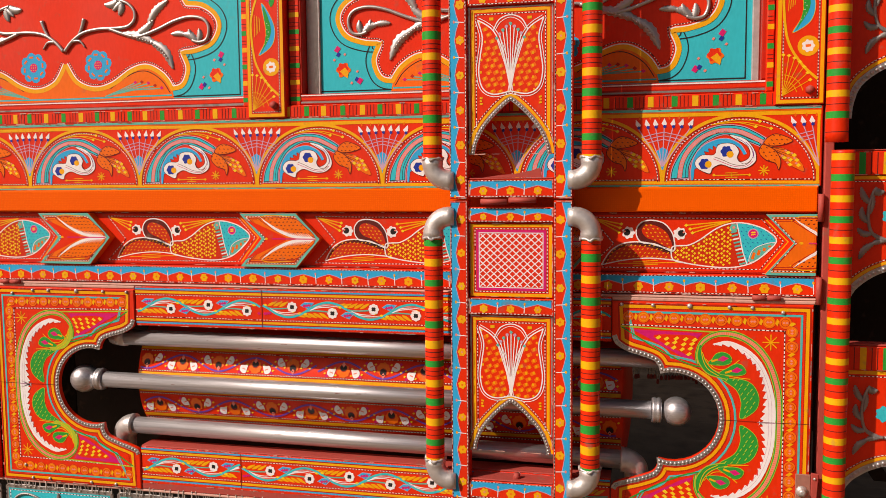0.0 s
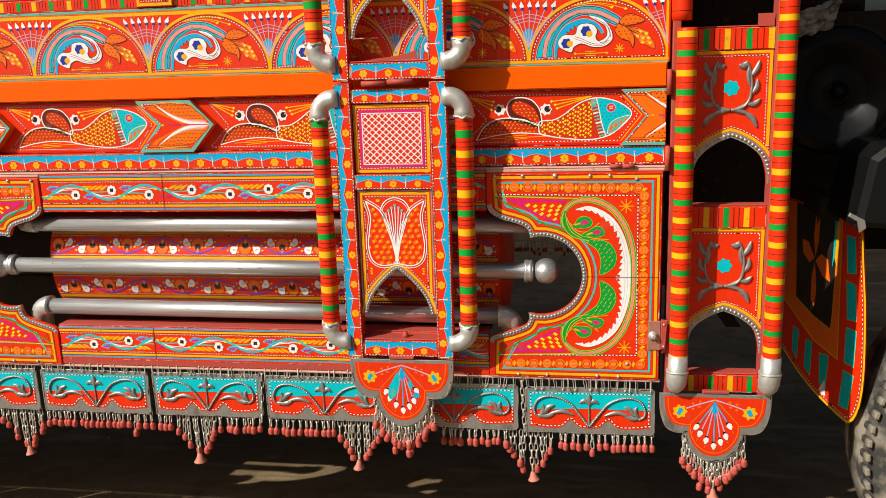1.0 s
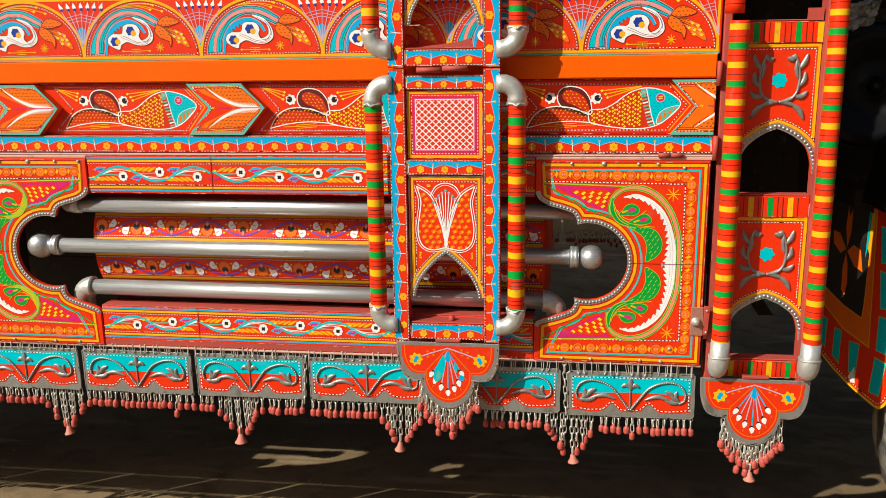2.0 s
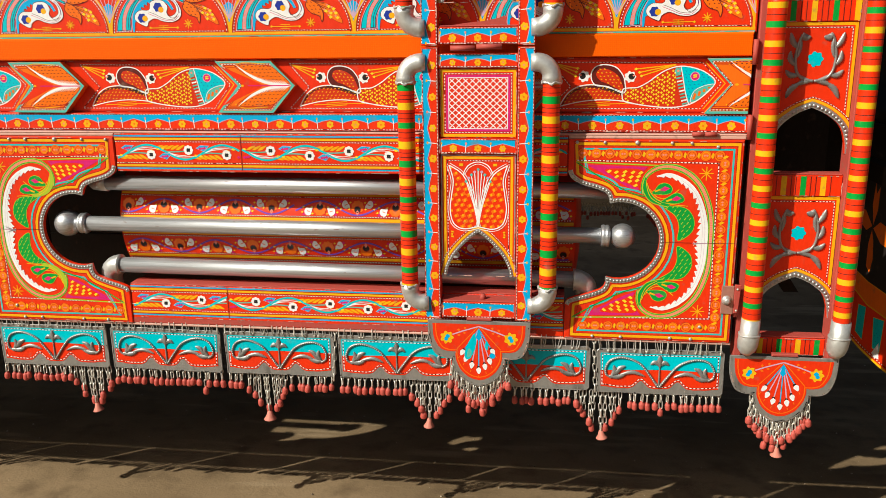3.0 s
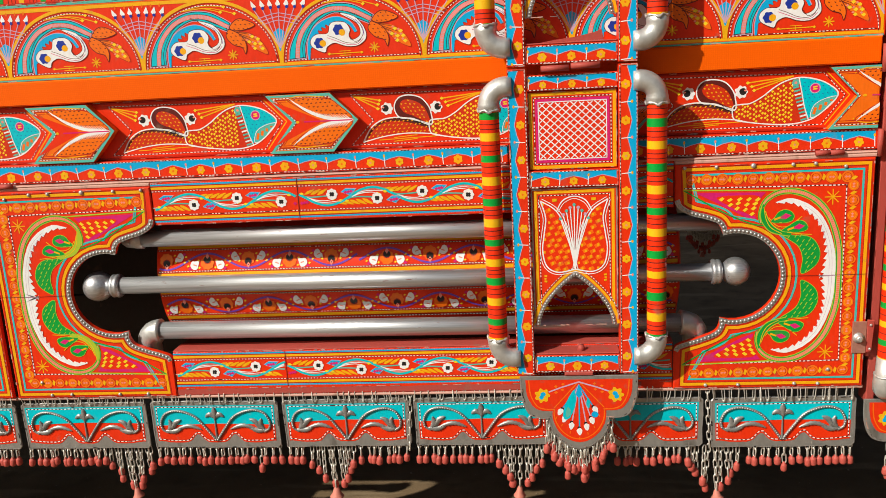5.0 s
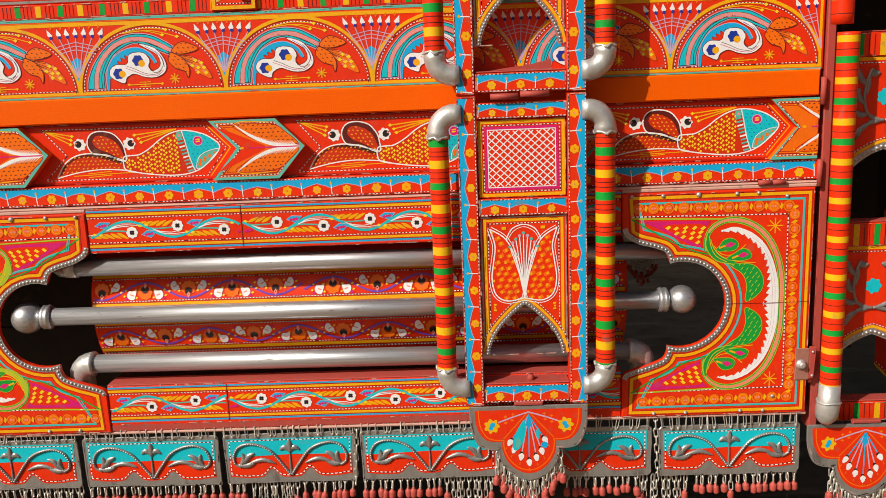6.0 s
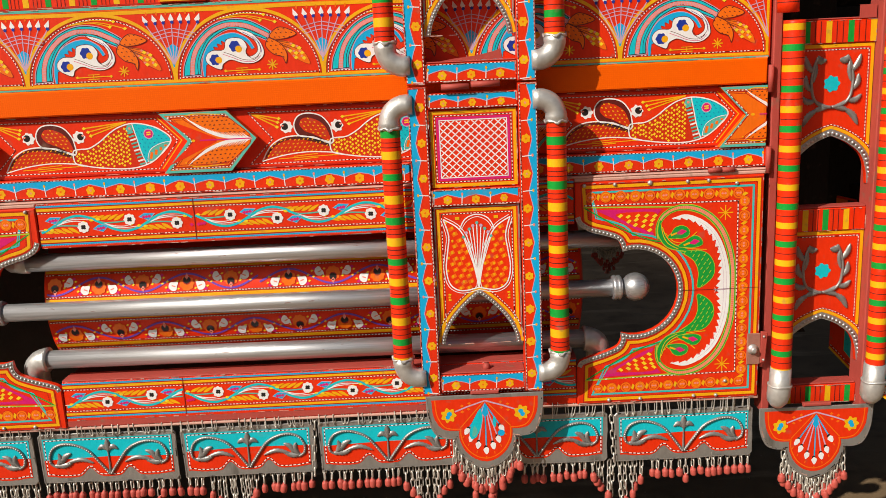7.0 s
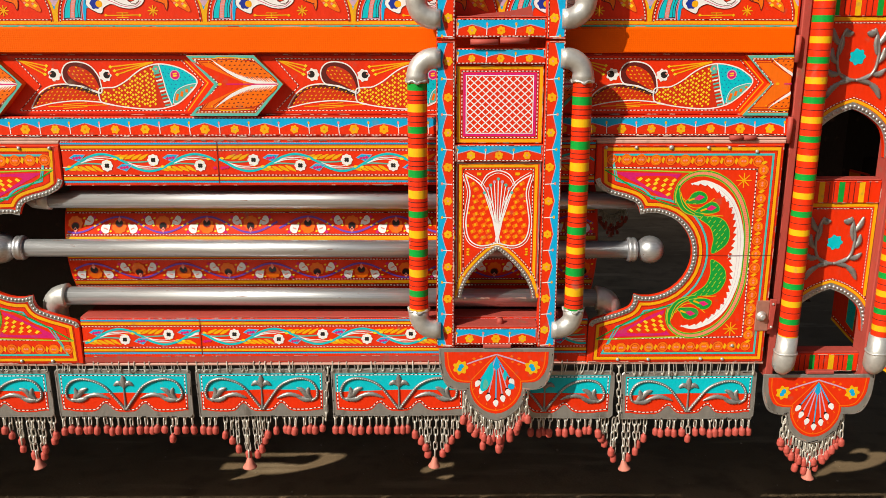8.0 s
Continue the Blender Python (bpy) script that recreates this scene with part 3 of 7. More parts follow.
def steps_build():
    for x0, x1, d in ((0.632, 0.650, 0.012), (0.8496, 0.868, 0.026)):
        slab("upright", rect(x0, x1, 0.66, 2.3), CY - d, CY + 0.03, PRIMER, steps, "faded red upright bar")
    for z0, z1 in ((1.8810, 1.9290), (1.4700, 1.5180), (1.0710, 1.1210), (0.671, 0.7145)):
        slab("rung", rect(0.6505, 0.8490, z0, z1), CY - 0.004, CY + 0.03, RED, steps, "red rung with green and yellow stripes")
        slab("tread", rect(0.651, 0.8485, z1 + 0.0004, z1 + 0.004), CY - 0.002, CY + 0.034, PRIMER, steps, "scuffed dull red step")
    for zf, za, zt in STEP_PANELS:
        arch = move(wide_arch(0.0825, zf, za), 0.7645)
        slab("leaf_panel", [(0.651, zt), (0.651, zf)] + arch + [(0.8490, zf), (0.8490, zt)], CY, CY + 0.012, RED, steps, "red panel with embossed silver leaves")
    pl = striped_pipe(CL, -0.042, 0.767, 1.520, 0.0215, steps, 0, True)
    pr = striped_pipe(CR, -0.042, 0.751, 2.3, 0.0200, steps, 1, True)
    striped_pipe(CL - 0.012, -0.036, 1.536, 2.3, 0.0215, steps, 1, True, lead=0.046)
    for x, p in ((CL, pl), (CR, pr)):
        tube("sleeve", [(x, -0.042, 0.778), (x - 0.001, -0.042, 0.742), (x - 0.001, -0.042, 0.738), (x - 0.003, -0.041, 0.714), (x - 0.004, -0.038, 0.700), (x - 0.004, -0.035, 0.690), (x - 0.004, -0.032, 0.684)], [0.0226, 0.0230, 0.0248, 0.0246, 0.0222, 0.015, 0.006], ALU, p, "dull aluminium pipe shoe", 18)
        ring_v, ring_f = tube_geo([(x - 0.001 + 0.0240 * math.cos(a), -0.042 + 0.0240 * math.sin(a), 0.738 + 0.0012 * math.sin(3 * a)) for a in (2 * math.pi * i / 30 for i in range(31))], 0.0026, 6)
        mesh_part("weld", ring_v, ring_f, ALU, p, "bright weld bead", smooth=True)
        slab("clamp", rect(x - 0.012, x + 0.012, 0.70, 0.72), -0.020, CY - 0.005, ALU, p)
    for z in (1.405, 1.235, 0.80):
        tube("hinge", [(0.6265, -0.012, z - 0.028), (0.6265, -0.012, z + 0.028)], 0.006, PRIMER, steps, "painted-over red hinge", 8)
    slab("patch", rect(0.812, 0.846, 1.519, 1.546), CY - 0.006, CY - 0.002, PRIMER, steps, "pale red sheet patch", 0)


steps_build()

# ---- brushwork on the body ----
def zigzag(p, at, length, width, cells, k=0):
    """Blue zigzag over red with yellow flowers and white stems; at(s, t) gives the place, t from the red edge to the blue one."""
    c = length / cells
    edge = []
    for i in range(cells):
        s0, sm, s1 = i * c, (i + 0.5) * c, (i + 1) * c
        low, high = 0.44 + p.rnd.uniform(-0.03, 0.03), 0.68 + p.rnd.uniform(-0.03, 0.03)
        bite = [(s0, low), (sm - 0.30 * c, 0.56), (sm, high), (sm + 0.30 * c, 0.56), (s1, low)]
        p.fill(BLUE, [at(*q) for q in [(s0, 0.93)] + bite + [(s1, 0.93)]], k)
        edge += [at(*q) for q in bite]
        f = at(sm, 0.36)
        p.rosette(AMBER if i % 3 else YELLOW, f[0], f[1], width * 0.255 * p.rnd.uniform(0.92, 1.06), 6, k + 1, 0.10, p.rnd.random())
        p.disc(ORANGE if i % 2 else PINK, f[0], f[1], width * 0.06, k + 2, 6)
        p.line(WHITE, [at(s0, 0.12), at(s0 + 0.02 * c, 0.66)], 0.0018, k + 2)
        e = at(s0 + 0.02 * c, 0.70)
        p.disc(PINK if i % 2 else AMBER, e[0], e[1], 0.0024, k + 3, 6, 1.5)
    p.line(LILAC, edge, 0.0014, k + 1)
    for t in (0.05, 0.965):
        p.dash(WHITE, [at(0.0, t), at(length, t)], 0.0016, 0.0042, 0.0036, k + 1)


def diamond(p, mat, x, z, r, k):
    p.fill(mat, [(x - r, z), (x, z - r * 0.8), (x + r, z), (x, z + r * 0.8)], k)


def comet(p, mat, pts, k, w=0.0018):
    p.line(mat, pts, w, k)
    diamond(p, LEMON, pts[-1][0], pts[-1][1], 0.0044, k + 1)


def ticks(p, mat, poly, step, w, l, k, slant=0.0, test=None):
    """Rows of short strokes over the inside of a polygon."""
    xs, zs = [q[0] for q in poly], [q[1] for q in poly]

    def inside(x, z):
        hit = False
        for (ax, az), (bx, bz) in zip(poly, poly[1:] + poly[:1]):
            if (az > z) != (bz > z) and x < (bx - ax) * (z - az) / (bz - az) + ax:
                hit = not hit
        return hit
    z, row = min(zs) + step * 0.5, 0
    while z < max(zs):
        x = min(xs) + (row % 2) * step * 0.5
        while x < max(xs):
            j, q = p.rnd.uniform(-0.12, 0.12) * step, p.rnd.uniform(-0.12, 0.12) * step
            if inside(x + j - l * 0.6, z + q) and inside(x + j + l * 0.6, z + q):
                p.line(mat, [(x + j - l / 2, z + q - slant * l / 2), (x + j + l / 2, z + q + slant * l / 2)], w, k)
            x += step * 1.25
        z, row = z + step, row + 1


def scuff(p, pts, n, w, mats=None):
    """Chips and rubs in the paint, scattered along a line."""
    mats = mats or (WORN, PRIMER, WORN, TINDARK)
    total = sum(math.hypot(b[0] - a[0], b[1] - a[1]) for a, b in zip(pts, pts[1:]))
    for i in range(n):
        at, k = p.rnd.random() * total, 0
        while k < len(pts) - 2 and at > math.hypot(pts[k + 1][0] - pts[k][0], pts[k + 1][1] - pts[k][1]):
            at -= math.hypot(pts[k + 1][0] - pts[k][0], pts[k + 1][1] - pts[k][1])
            k += 1
        a, b = pts[k], pts[k + 1]
        l = math.hypot(b[0] - a[0], b[1] - a[1]) or 1.0
        u = ((b[0] - a[0]) / l, (b[1] - a[1]) / l)
        long, wide = 0.004 + 0.022 * p.rnd.random() ** 3, w * p.rnd.uniform(0.25, 1.0)
        x, z = a[0] + u[0] * min(at, l - long), a[1] + u[1] * min(at, l - long)
        m = 5
        one = [(x + u[0] * long * j / m - u[1] * wide * p.rnd.uniform(0.1, 0.6), z + u[1] * long * j / m + u[0] * wide * p.rnd.uniform(0.1, 0.6)) for j in range(m + 1)]
        two = [(x + u[0] * long * j / m + u[1] * wide * p.rnd.uniform(0.1, 0.6), z + u[1] * long * j / m - u[0] * wide * p.rnd.uniform(0.1, 0.6)) for j in range(m + 1)]
        p.put(mats[i % len(mats)], one + two[::-1], 12, False)


PERIOD, CUSP = 0.3085, 0.314


def arch_motif(xc, parent, seed, clip=None):
    """One arch of the band: yellow bow, rainbow wing, white double-headed duck, orange bud; and the fan over its left cusp."""
    p = Paint(seed=seed)
    cx, zb = xc + PERIOD / 2, 1.4605
    bow = arc_pts(cx, zb - 0.001, PERIOD / 2 - 0.001, 180, 0, 34, 0.888)
    p.line(AMBER, bow, 0.0066, 3)
    p.dash(YELLOW, bow, 0.0030, 0.0022, 0.0026, 3.6)
    p.line(DEEP, offset(bow, -0.0045), 0.0012, 3)
    p.dash(WHITE, offset(bow, -0.0080), 0.0017, 0.0038, 0.0032, 3)
    p.dash(WHITE, [(cx - 0.142, zb + 0.0030), (cx + 0.142, zb + 0.0030)], 0.0016, 0.0038, 0.0036, 3)

    def at(pts):
        return [(cx + x, zb + z) for x, z in pts]
    # the wing: turquoise with a pink stripe, flared at its foot
    out = spline(at([(-0.1365, 0.0055), (-0.1315, 0.0305), (-0.1135, 0.0635), (-0.0855, 0.0935), (-0.0555, 0.1095), (-0.0265, 0.1145), (0.0055, 0.1105), (0.0325, 0.0975), (0.0490, 0.0870)]), 5)
    inn = spline(at([(-0.1015, 0.0075), (-0.1000, 0.0335), (-0.0845, 0.0645), (-0.0665, 0.0825), (-0.0365, 0.0965), (-0.0125, 0.0940), (0.0145, 0.0830), (0.0395, 0.0720)]), 5)
    loop = out + inn[::-1]
    p.line(LILAC, loop, 0.0048, 2, True)
    p.fill(TEAL, loop, 3)
    p.line(BLACK, loop, 0.0015, 4, True)
    pink = spline(at([(-0.1190, 0.0065), (-0.1145, 0.0375), (-0.1015, 0.0645), (-0.0775, 0.0890), (-0.0525, 0.1010), (-0.0275, 0.1045), (0.0045, 0.0995), (0.0450, 0.0790)]), 6)
    p.line(MAROON, pink, 0.0104, 4.6)
    p.line(PINK, pink, 0.0086, 5.2)
    p.dash(LILAC, pink, 0.0064, 0.0010, 0.0022, 5.8)
    p.line(BLACK, offset(inn, 0.0050), 0.0011, 5)
    # the blue feather inside it
    fo = spline(at([(-0.0950, 0.0020), (-0.0955, 0.0255), (-0.0885, 0.0525), (-0.0715, 0.0735), (-0.0455, 0.0855), (-0.0215, 0.0865), (0.0015, 0.0745), (0.0135, 0.0555)]), 5)
    fi = spline(at([(-0.0915, 0.0020), (-0.0870, 0.0325), (-0.0735, 0.0575), (-0.0515, 0.0730), (-0.0225, 0.0790), (-0.0030, 0.0700), (0.0085, 0.0535)]), 5)
    p.line(LILAC, fo, 0.0030, 5)
    p.fill(BLUE, fo + fi[::-1], 6)
    for x, z, u in resample(fi[3:20], 0.0105):
        p.fill(BLUE, [(x - u[1] * 0.002, z + u[0] * 0.002), (x + u[1] * 0.0075 + u[0] * 0.0055, z - u[0] * 0.0075 + u[1] * 0.0055), (x + u[0] * 0.0100, z + u[1] * 0.0100)], 6.4)
    # the duck
    duck = spline(at([(-0.0595, 0.0155), (-0.0845, 0.0285), (-0.0865, 0.0425), (-0.0735, 0.0535), (-0.0495, 0.0545), (-0.0435, 0.0725), (-0.0285, 0.0775), (-0.0105, 0.0745), (-0.0015, 0.0605), (-0.0050, 0.0485), (0.0015, 0.0385), (0.0165, 0.0445), (0.0215, 0.0555),
                      (0.0135, 0.0735), (-0.0205, 0.0945), (0.0105, 0.0855), (0.0285, 0.0635), (0.0325, 0.0435), (0.0215, 0.0305), (0.0045, 0.0255), (-0.0155, 0.0275), (-0.0355, 0.0345), (-0.0525, 0.0275)]), 4, True)
    p.line(MAROON, duck, 0.0024, 8, True)
    p.fill(WHITE, duck, 9)
    for x, z in ((-0.0690, 0.0355), (-0.0260, 0.0610)):
        p.rosette(NAVY, cx + x, zb + z, 0.0120, 6, 10, 0.08)
        p.disc(AMBER, cx + x + 0.0075, zb + z - 0.0010 - (0.005 if x > -0.05 else 0), 0.0072, 11, 10)
    for m, pts in ((MAROON, [(-0.050, 0.050), (-0.034, 0.044), (-0.012, 0.034), (0.010, 0.032), (0.022, 0.040)]), (MAGENTA, [(-0.052, 0.046), (-0.034, 0.039), (-0.012, 0.0305), (0.012, 0.029), (0.026, 0.040)]),
                   (MAROON, [(-0.002, 0.046), (0.006, 0.0355), (0.018, 0.038), (0.027, 0.052), (0.021, 0.071)]), (PURPLE, [(0.0285, 0.046), (0.0255, 0.064), (0.012, 0.080)]), (PURPLE, [(0.018, 0.070), (0.008, 0.080), (-0.008, 0.089)])):
        p.line(m, spline(at(pts), 5), 0.0010, 10.5)
    # bud and ear of corn
    ear = spline(at([(0.0500, 0.0715), (0.0675, 0.0695), (0.0935, 0.0625), (0.1155, 0.0435), (0.1265, 0.0190), (0.1025, 0.0285), (0.0835, 0.0440)]), 4, True)
    p.line(DEEP, ear, 0.0014, 5, True)
    p.fill(ORANGE, ear, 5)
    for x, z in ((0.0945, 0.0570), (0.1065, 0.0515), (0.0875, 0.0465), (0.0995, 0.0420), (0.1115, 0.0415), (0.0985, 0.0325), (0.1150, 0.0310)):
        p.line(MAROON, at([(0.052, 0.070), (x - 0.010, z + 0.009)]), 0.0010, 6)
        diamond(p, LEMON, cx + x, zb + z, 0.0050, 7)
        diamond(p, PINK, cx + x - 0.0045, zb + z + 0.0040, 0.0032, 6.6)
    for pts in ([(0.0470, 0.0785), (0.0605, 0.0925), (0.0765, 0.0945), (0.1030, 0.0815), (0.0825, 0.0725), (0.0575, 0.0715)], [(0.0435, 0.0735), (0.0380, 0.0585), (0.0515, 0.0425), (0.0705, 0.0355), (0.0770, 0.0220), (0.0805, 0.0415), (0.0695, 0.0615), (0.0515, 0.0725)]):
        petal = spline(at(pts), 4, True)
        p.fill(ORANGE, petal, 8)
        p.line(MAROON, petal, 0.0015, 9, True)
        ticks(p, MAROON, petal, 0.0082, 0.0017, 0.0030, 9, -0.6)
    p.star(AMBER, cx + 0.0485, zb + 0.0210, 0.0110, 5)
    p.line(YELLOW, at([(-0.0495, 0.0115), (0.0205, 0.0125)]), 0.0018, 5)
    for x in (-0.0495, 0.0205):
        diamond(p, YELLOW, cx + x, zb + 0.012, 0.0038, 5)
    for z in (0.0075, 0.0165):
        p.line(YELLOW, at([(-0.027, z), (-0.003, z)]), 0.0014, 5)
    p.line(YELLOW, at([(-0.0155, 0.0075), (-0.0155, 0.0165)]), 0.0014, 5)
    for e in ((0.0385, 0.1215), (0.0305, 0.1110), (0.0605, 0.1065)):
        comet(p, AMBER, spline(at([(-0.0565, 0.1165), ((e[0] - 0.05) / 2, 0.1255 if e[1] > 0.115 else 0.1205), e]), 5), 5)
    # fan over the cusp
    fx, fz = xc, zb + 0.024
    p.fill(BLUE, [(fx - 0.0015, fz), (fx + 0.0015, fz), (fx + 0.0115, fz + 0.040), (fx, fz + 0.048), (fx - 0.0115, fz + 0.040)], 3)
    for i, x in enumerate((-0.054, -0.034, -0.016, 0.003, 0.022, 0.040, 0.060)):
        tip = (fx + x * 0.93, zb + 0.1130 - 0.002 * abs(i - 3) / 3)
        p.line(LILAC, [(fx, fz + 0.006), tip], 0.0019, 4)
        p.disc(NAVY, tip[0] + 0.0010, tip[1] + 0.0020, 0.0036, 7, 7)
        p.fill(WHITE, [(tip[0] - 0.0056, tip[1] + 0.0080), (tip[0], tip[1] + 0.0010), (tip[0] + 0.0056, tip[1] + 0.0070), (tip[0] + x * 0.10, tip[1] + 0.0195)], 6)
        if i < 6:
            p.leaf(ORANGE, (fx + x * 1.05 + 0.010, zb + 0.1290), (fx + x * 1.08 + 0.010, zb + 0.1370), 0.5, 4)
    for k in (0.70, 0.79, 0.88):
        p.line(LILAC, [(fx + x * 0.93 * k, fz + 0.006 + (0.083 - 0.4 * abs(x) ** 1.2) * k) for x in (-0.054, -0.034, -0.016, 0.003, 0.022, 0.040, 0.060)], 0.0016, 5)
    if clip is not None:
        keep = [i for i, f in enumerate(p.f) if max(p.v[j][0] for j in f) < clip]
        p.f, p.ids = [p.f[i] for i in keep], [p.ids[i] for i in keep]
    return p.make("arch_motif", parent, 0.0, "arch with white duck, turquoise wing and orange bud")


band = {o.name: o for o in body.children}
for i in range(-6, 2):
    arch_motif(CUSP + PERIOD * i, band["arch_band"], 10 + i, X_END + 0.002)


def band_lines():
    p = Paint(seed=2)
    for m, z, w in ((GREY_TEAL, 1.6085, 0.0055), (AMBER, 1.5985, 0.0075), (ORANGE, 1.6035, 0.0018), (AMBER, 1.4575, 0.0060), (ORANGE, 1.4538, 0.0016), (GREY_TEAL, 1.4510, 0.0034)):
        xs = [X_END + 0.002 - 0.11 * i for i in range(26)]
        p.line(m, [(x, z + p.rnd.uniform(-0.0005, 0.0005)) for x in xs], w, 1 if m is ORANGE else 2)
    p.line(AMBER, [(X_END - 0.002, 1.455), (X_END - 0.002, 1.600)], 0.0055, 3)
    p.make("edge_line", band["arch_band"], 0.0, "amber and turquoise edge lines")
    p = Paint(seed=3)
    zigzag(p, lambda s, t: (X_END - 0.004 - s, 1.2225 + 0.040 * t), 0.0638 * 48, 0.040, 48)
    p.make("flower_border", band["border_strip"], -0.006)
    p = Paint(seed=4)
    n = 0
    x = X_END - 0.012
    while x > -2.3:
        p.fill(YELLOW if n % 2 else GREEN, rect(x - 0.0060, x + 0.0060, 1.6165, 1.6385), 1)
        for d in (0.0145, 0.0225, 0.0305):
            p.line(MAROON, [(x - d, 1.616), (x - d, 1.639)], 0.0013, 1)
        x -= 0.045 * p.rnd.uniform(0.9, 1.1)
        n += 1
    p.line(DEEP, [(X_END, 1.6145), (-2.4, 1.6145)], 0.003, 1)
    p.make("block_border", band["sill_strip"], 0.004)


band_lines()


# ---- fish board and chevrons ----
def fish(x0, parent, seed, clip=None):
    p = Paint(seed=seed)
    y = 0.012

    def at(pts):
        return [(x0 + x, 1.3325 + z) for x, z in pts]
    whole = spline(at([(0.153, -0.012), (0.151, -0.0275), (0.157, -0.0405), (0.183, -0.0465), (0.217, -0.0515), (0.256, -0.0545), (0.291, -0.0515), (0.325, -0.0375), (0.362, 0.0010), (0.342, 0.0245), (0.313, 0.0365), (0.283, 0.0405), (0.256, 0.0345), (0.234, 0.0225), (0.210, 0.0045), (0.187, -0.0075), (0.168, -0.0090)]), 5, True)
    p.fill(RED, [(x0 - 0.075, 1.389), (x0 - 0.0, 1.3335), (x0 - 0.075, 1.270), (x0 + 0.345, 1.270), (x0 + 0.40, 1.3335), (x0 + 0.345, 1.389)], 1)
    p.fill(BRICK, whole, 2)

    def inside(x, z):
        hit = False
        for (ax, az), (bx, bz) in zip(whole, whole[1:] + whole[:1]):
            if (az > z) != (bz > z) and x < (bx - ax) * (z - az) / (bz - az) + ax:
                hit = not hit
        return hit
    # scales: upright rows of twin yellow dabs
    for i in range(11):
        for j in range(12):
            x, z = x0 + 0.162 + 0.0118 * i + p.rnd.uniform(-0.001, 0.001), 1.3325 - 0.056 + 0.0098 * j + 0.004 * (i % 2) + p.rnd.uniform(-0.001, 0.001)
            if inside(x - 0.006, z) and inside(x + 0.005, z) and inside(x, z + 0.004) and inside(x, z - 0.004) and x < x0 + 0.273:
                for d in (-0.0026, 0.0022):
                    p.fill(LEMON, [(x + d - 0.0029, z - d), (x + d, z - d - 0.0030), (x + d + 0.0031, z - d + 0.0004), (x + d, z - d + 0.0030)], 4)
    head = spline(at([(0.283, 0.0400), (0.313, 0.0362), (0.342, 0.0242), (0.361, 0.0020), (0.341, -0.0050), (0.318, -0.0170), (0.305, -0.0460), (0.297, -0.0240), (0.290, 0.0120)]), 4, True)
    p.fill(TEAL, head, 5)
    ticks(p, NAVY, head, 0.0080, 0.0012, 0.0024, 6, -0.8)
    p.line(WHITE, spline(at([(0.283, 0.0400), (0.289, 0.0135), (0.296, -0.0200), (0.305, -0.0470)]), 4), 0.0022, 8)
    for i in range(11):
        t = i / 10
        gx, gz = x0 + 0.283 + 0.020 * t, 1.3325 + 0.030 - 0.074 * t
        p.line(GREY_TEAL if i % 3 else WHITE, [(gx - 0.0135, gz - 0.003), (gx - 0.001, gz)], 0.0034, 7)
    p.rosette(GREY_TEAL, x0 + 0.277, 1.3325 + 0.030, 0.0085, 6, 7.4, 0.1)
    p.disc(PINK, x0 + 0.277, 1.3325 + 0.030, 0.0030, 8, 6)
    mouth = spline(at([(0.361, -0.0010), (0.336, -0.0050), (0.315, -0.0180), (0.309, -0.0420), (0.328, -0.0350), (0.346, -0.0170)]), 4, True)
    p.fill(GREY_TEAL, mouth, 6.5)
    for i in range(4):
        p.line(ORANGE, at([(0.315 + 0.0115 * i, -0.036 + 0.0085 * i), (0.319 + 0.0100 * i, -0.022 + 0.0050 * i)]), 0.0056, 7.4)
    p.line(WHITE, mouth, 0.0014, 9, True)
    p.disc(LILAC, x0 + 0.316, 1.3325 + 0.0175, 0.0108, 7, 14)
    p.disc(MAGENTA, x0 + 0.316, 1.3325 + 0.0175, 0.0090, 8, 14)
    for d in (-0.0022, 0.0022):
        p.line(LEMON, at([(0.3115, 0.0175 + d), (0.3205, 0.0185 + d)]), 0.0028, 9)
    p.line(WHITE, whole, 0.0026, 8, True)
    # tail lobes, dark along their backs
    loop = spline(at([(0.155, -0.0205), (0.117, -0.0060), (0.090, -0.0030), (0.079, 0.0095), (0.078, 0.0265), (0.089, 0.0410), (0.110, 0.0450), (0.134, 0.0390), (0.149, 0.0235), (0.156, 0.0060)]), 5, True)
    p.fill(MAROON, loop, 3)
    lobe = spline(at([(0.152, -0.0165), (0.120, -0.0010), (0.099, 0.0080), (0.089, 0.0220), (0.096, 0.0340), (0.112, 0.0350), (0.134, 0.0250), (0.147, 0.0080)]), 5, True)
    p.fill(BRICK, lobe, 4)
    ticks(p, AMBER, lobe, 0.0078, 0.0024, 0.0034, 5, -0.5)
    p.line(WHITE, loop, 0.0026, 6, True)
    low = spline(at([(0.155, -0.0195), (0.125, -0.0100), (0.100, -0.0035), (0.074, -0.0015), (0.047, -0.0065), (0.023, -0.0225), (0.004, -0.0525)]), 5)
    under_edge = spline(at([(0.004, -0.0525), (0.052, -0.0415), (0.105, -0.0365), (0.157, -0.0400)]), 5)
    tail = low + under_edge[1:]
    p.fill(BRICK, tail, 3)
    p.line(MAROON, offset(low, 0.0048), 0.0085, 4, taper=lambda t: 1.1 - 0.8 * t)
    p.line(BLACK, offset(low[:16], 0.0030), 0.0052, 4.6, taper=lambda t: 1 - 0.8 * t)
    ticks(p, AMBER, [q for q in tail], 0.0078, 0.0022, 0.0034, 5, 0.7)
    p.line(WHITE, low, 0.0026, 6)
    p.line(WHITE, under_edge + spline(at([(0.157, -0.0400), (0.183, -0.0465)]), 2)[1:], 0.0024, 6)
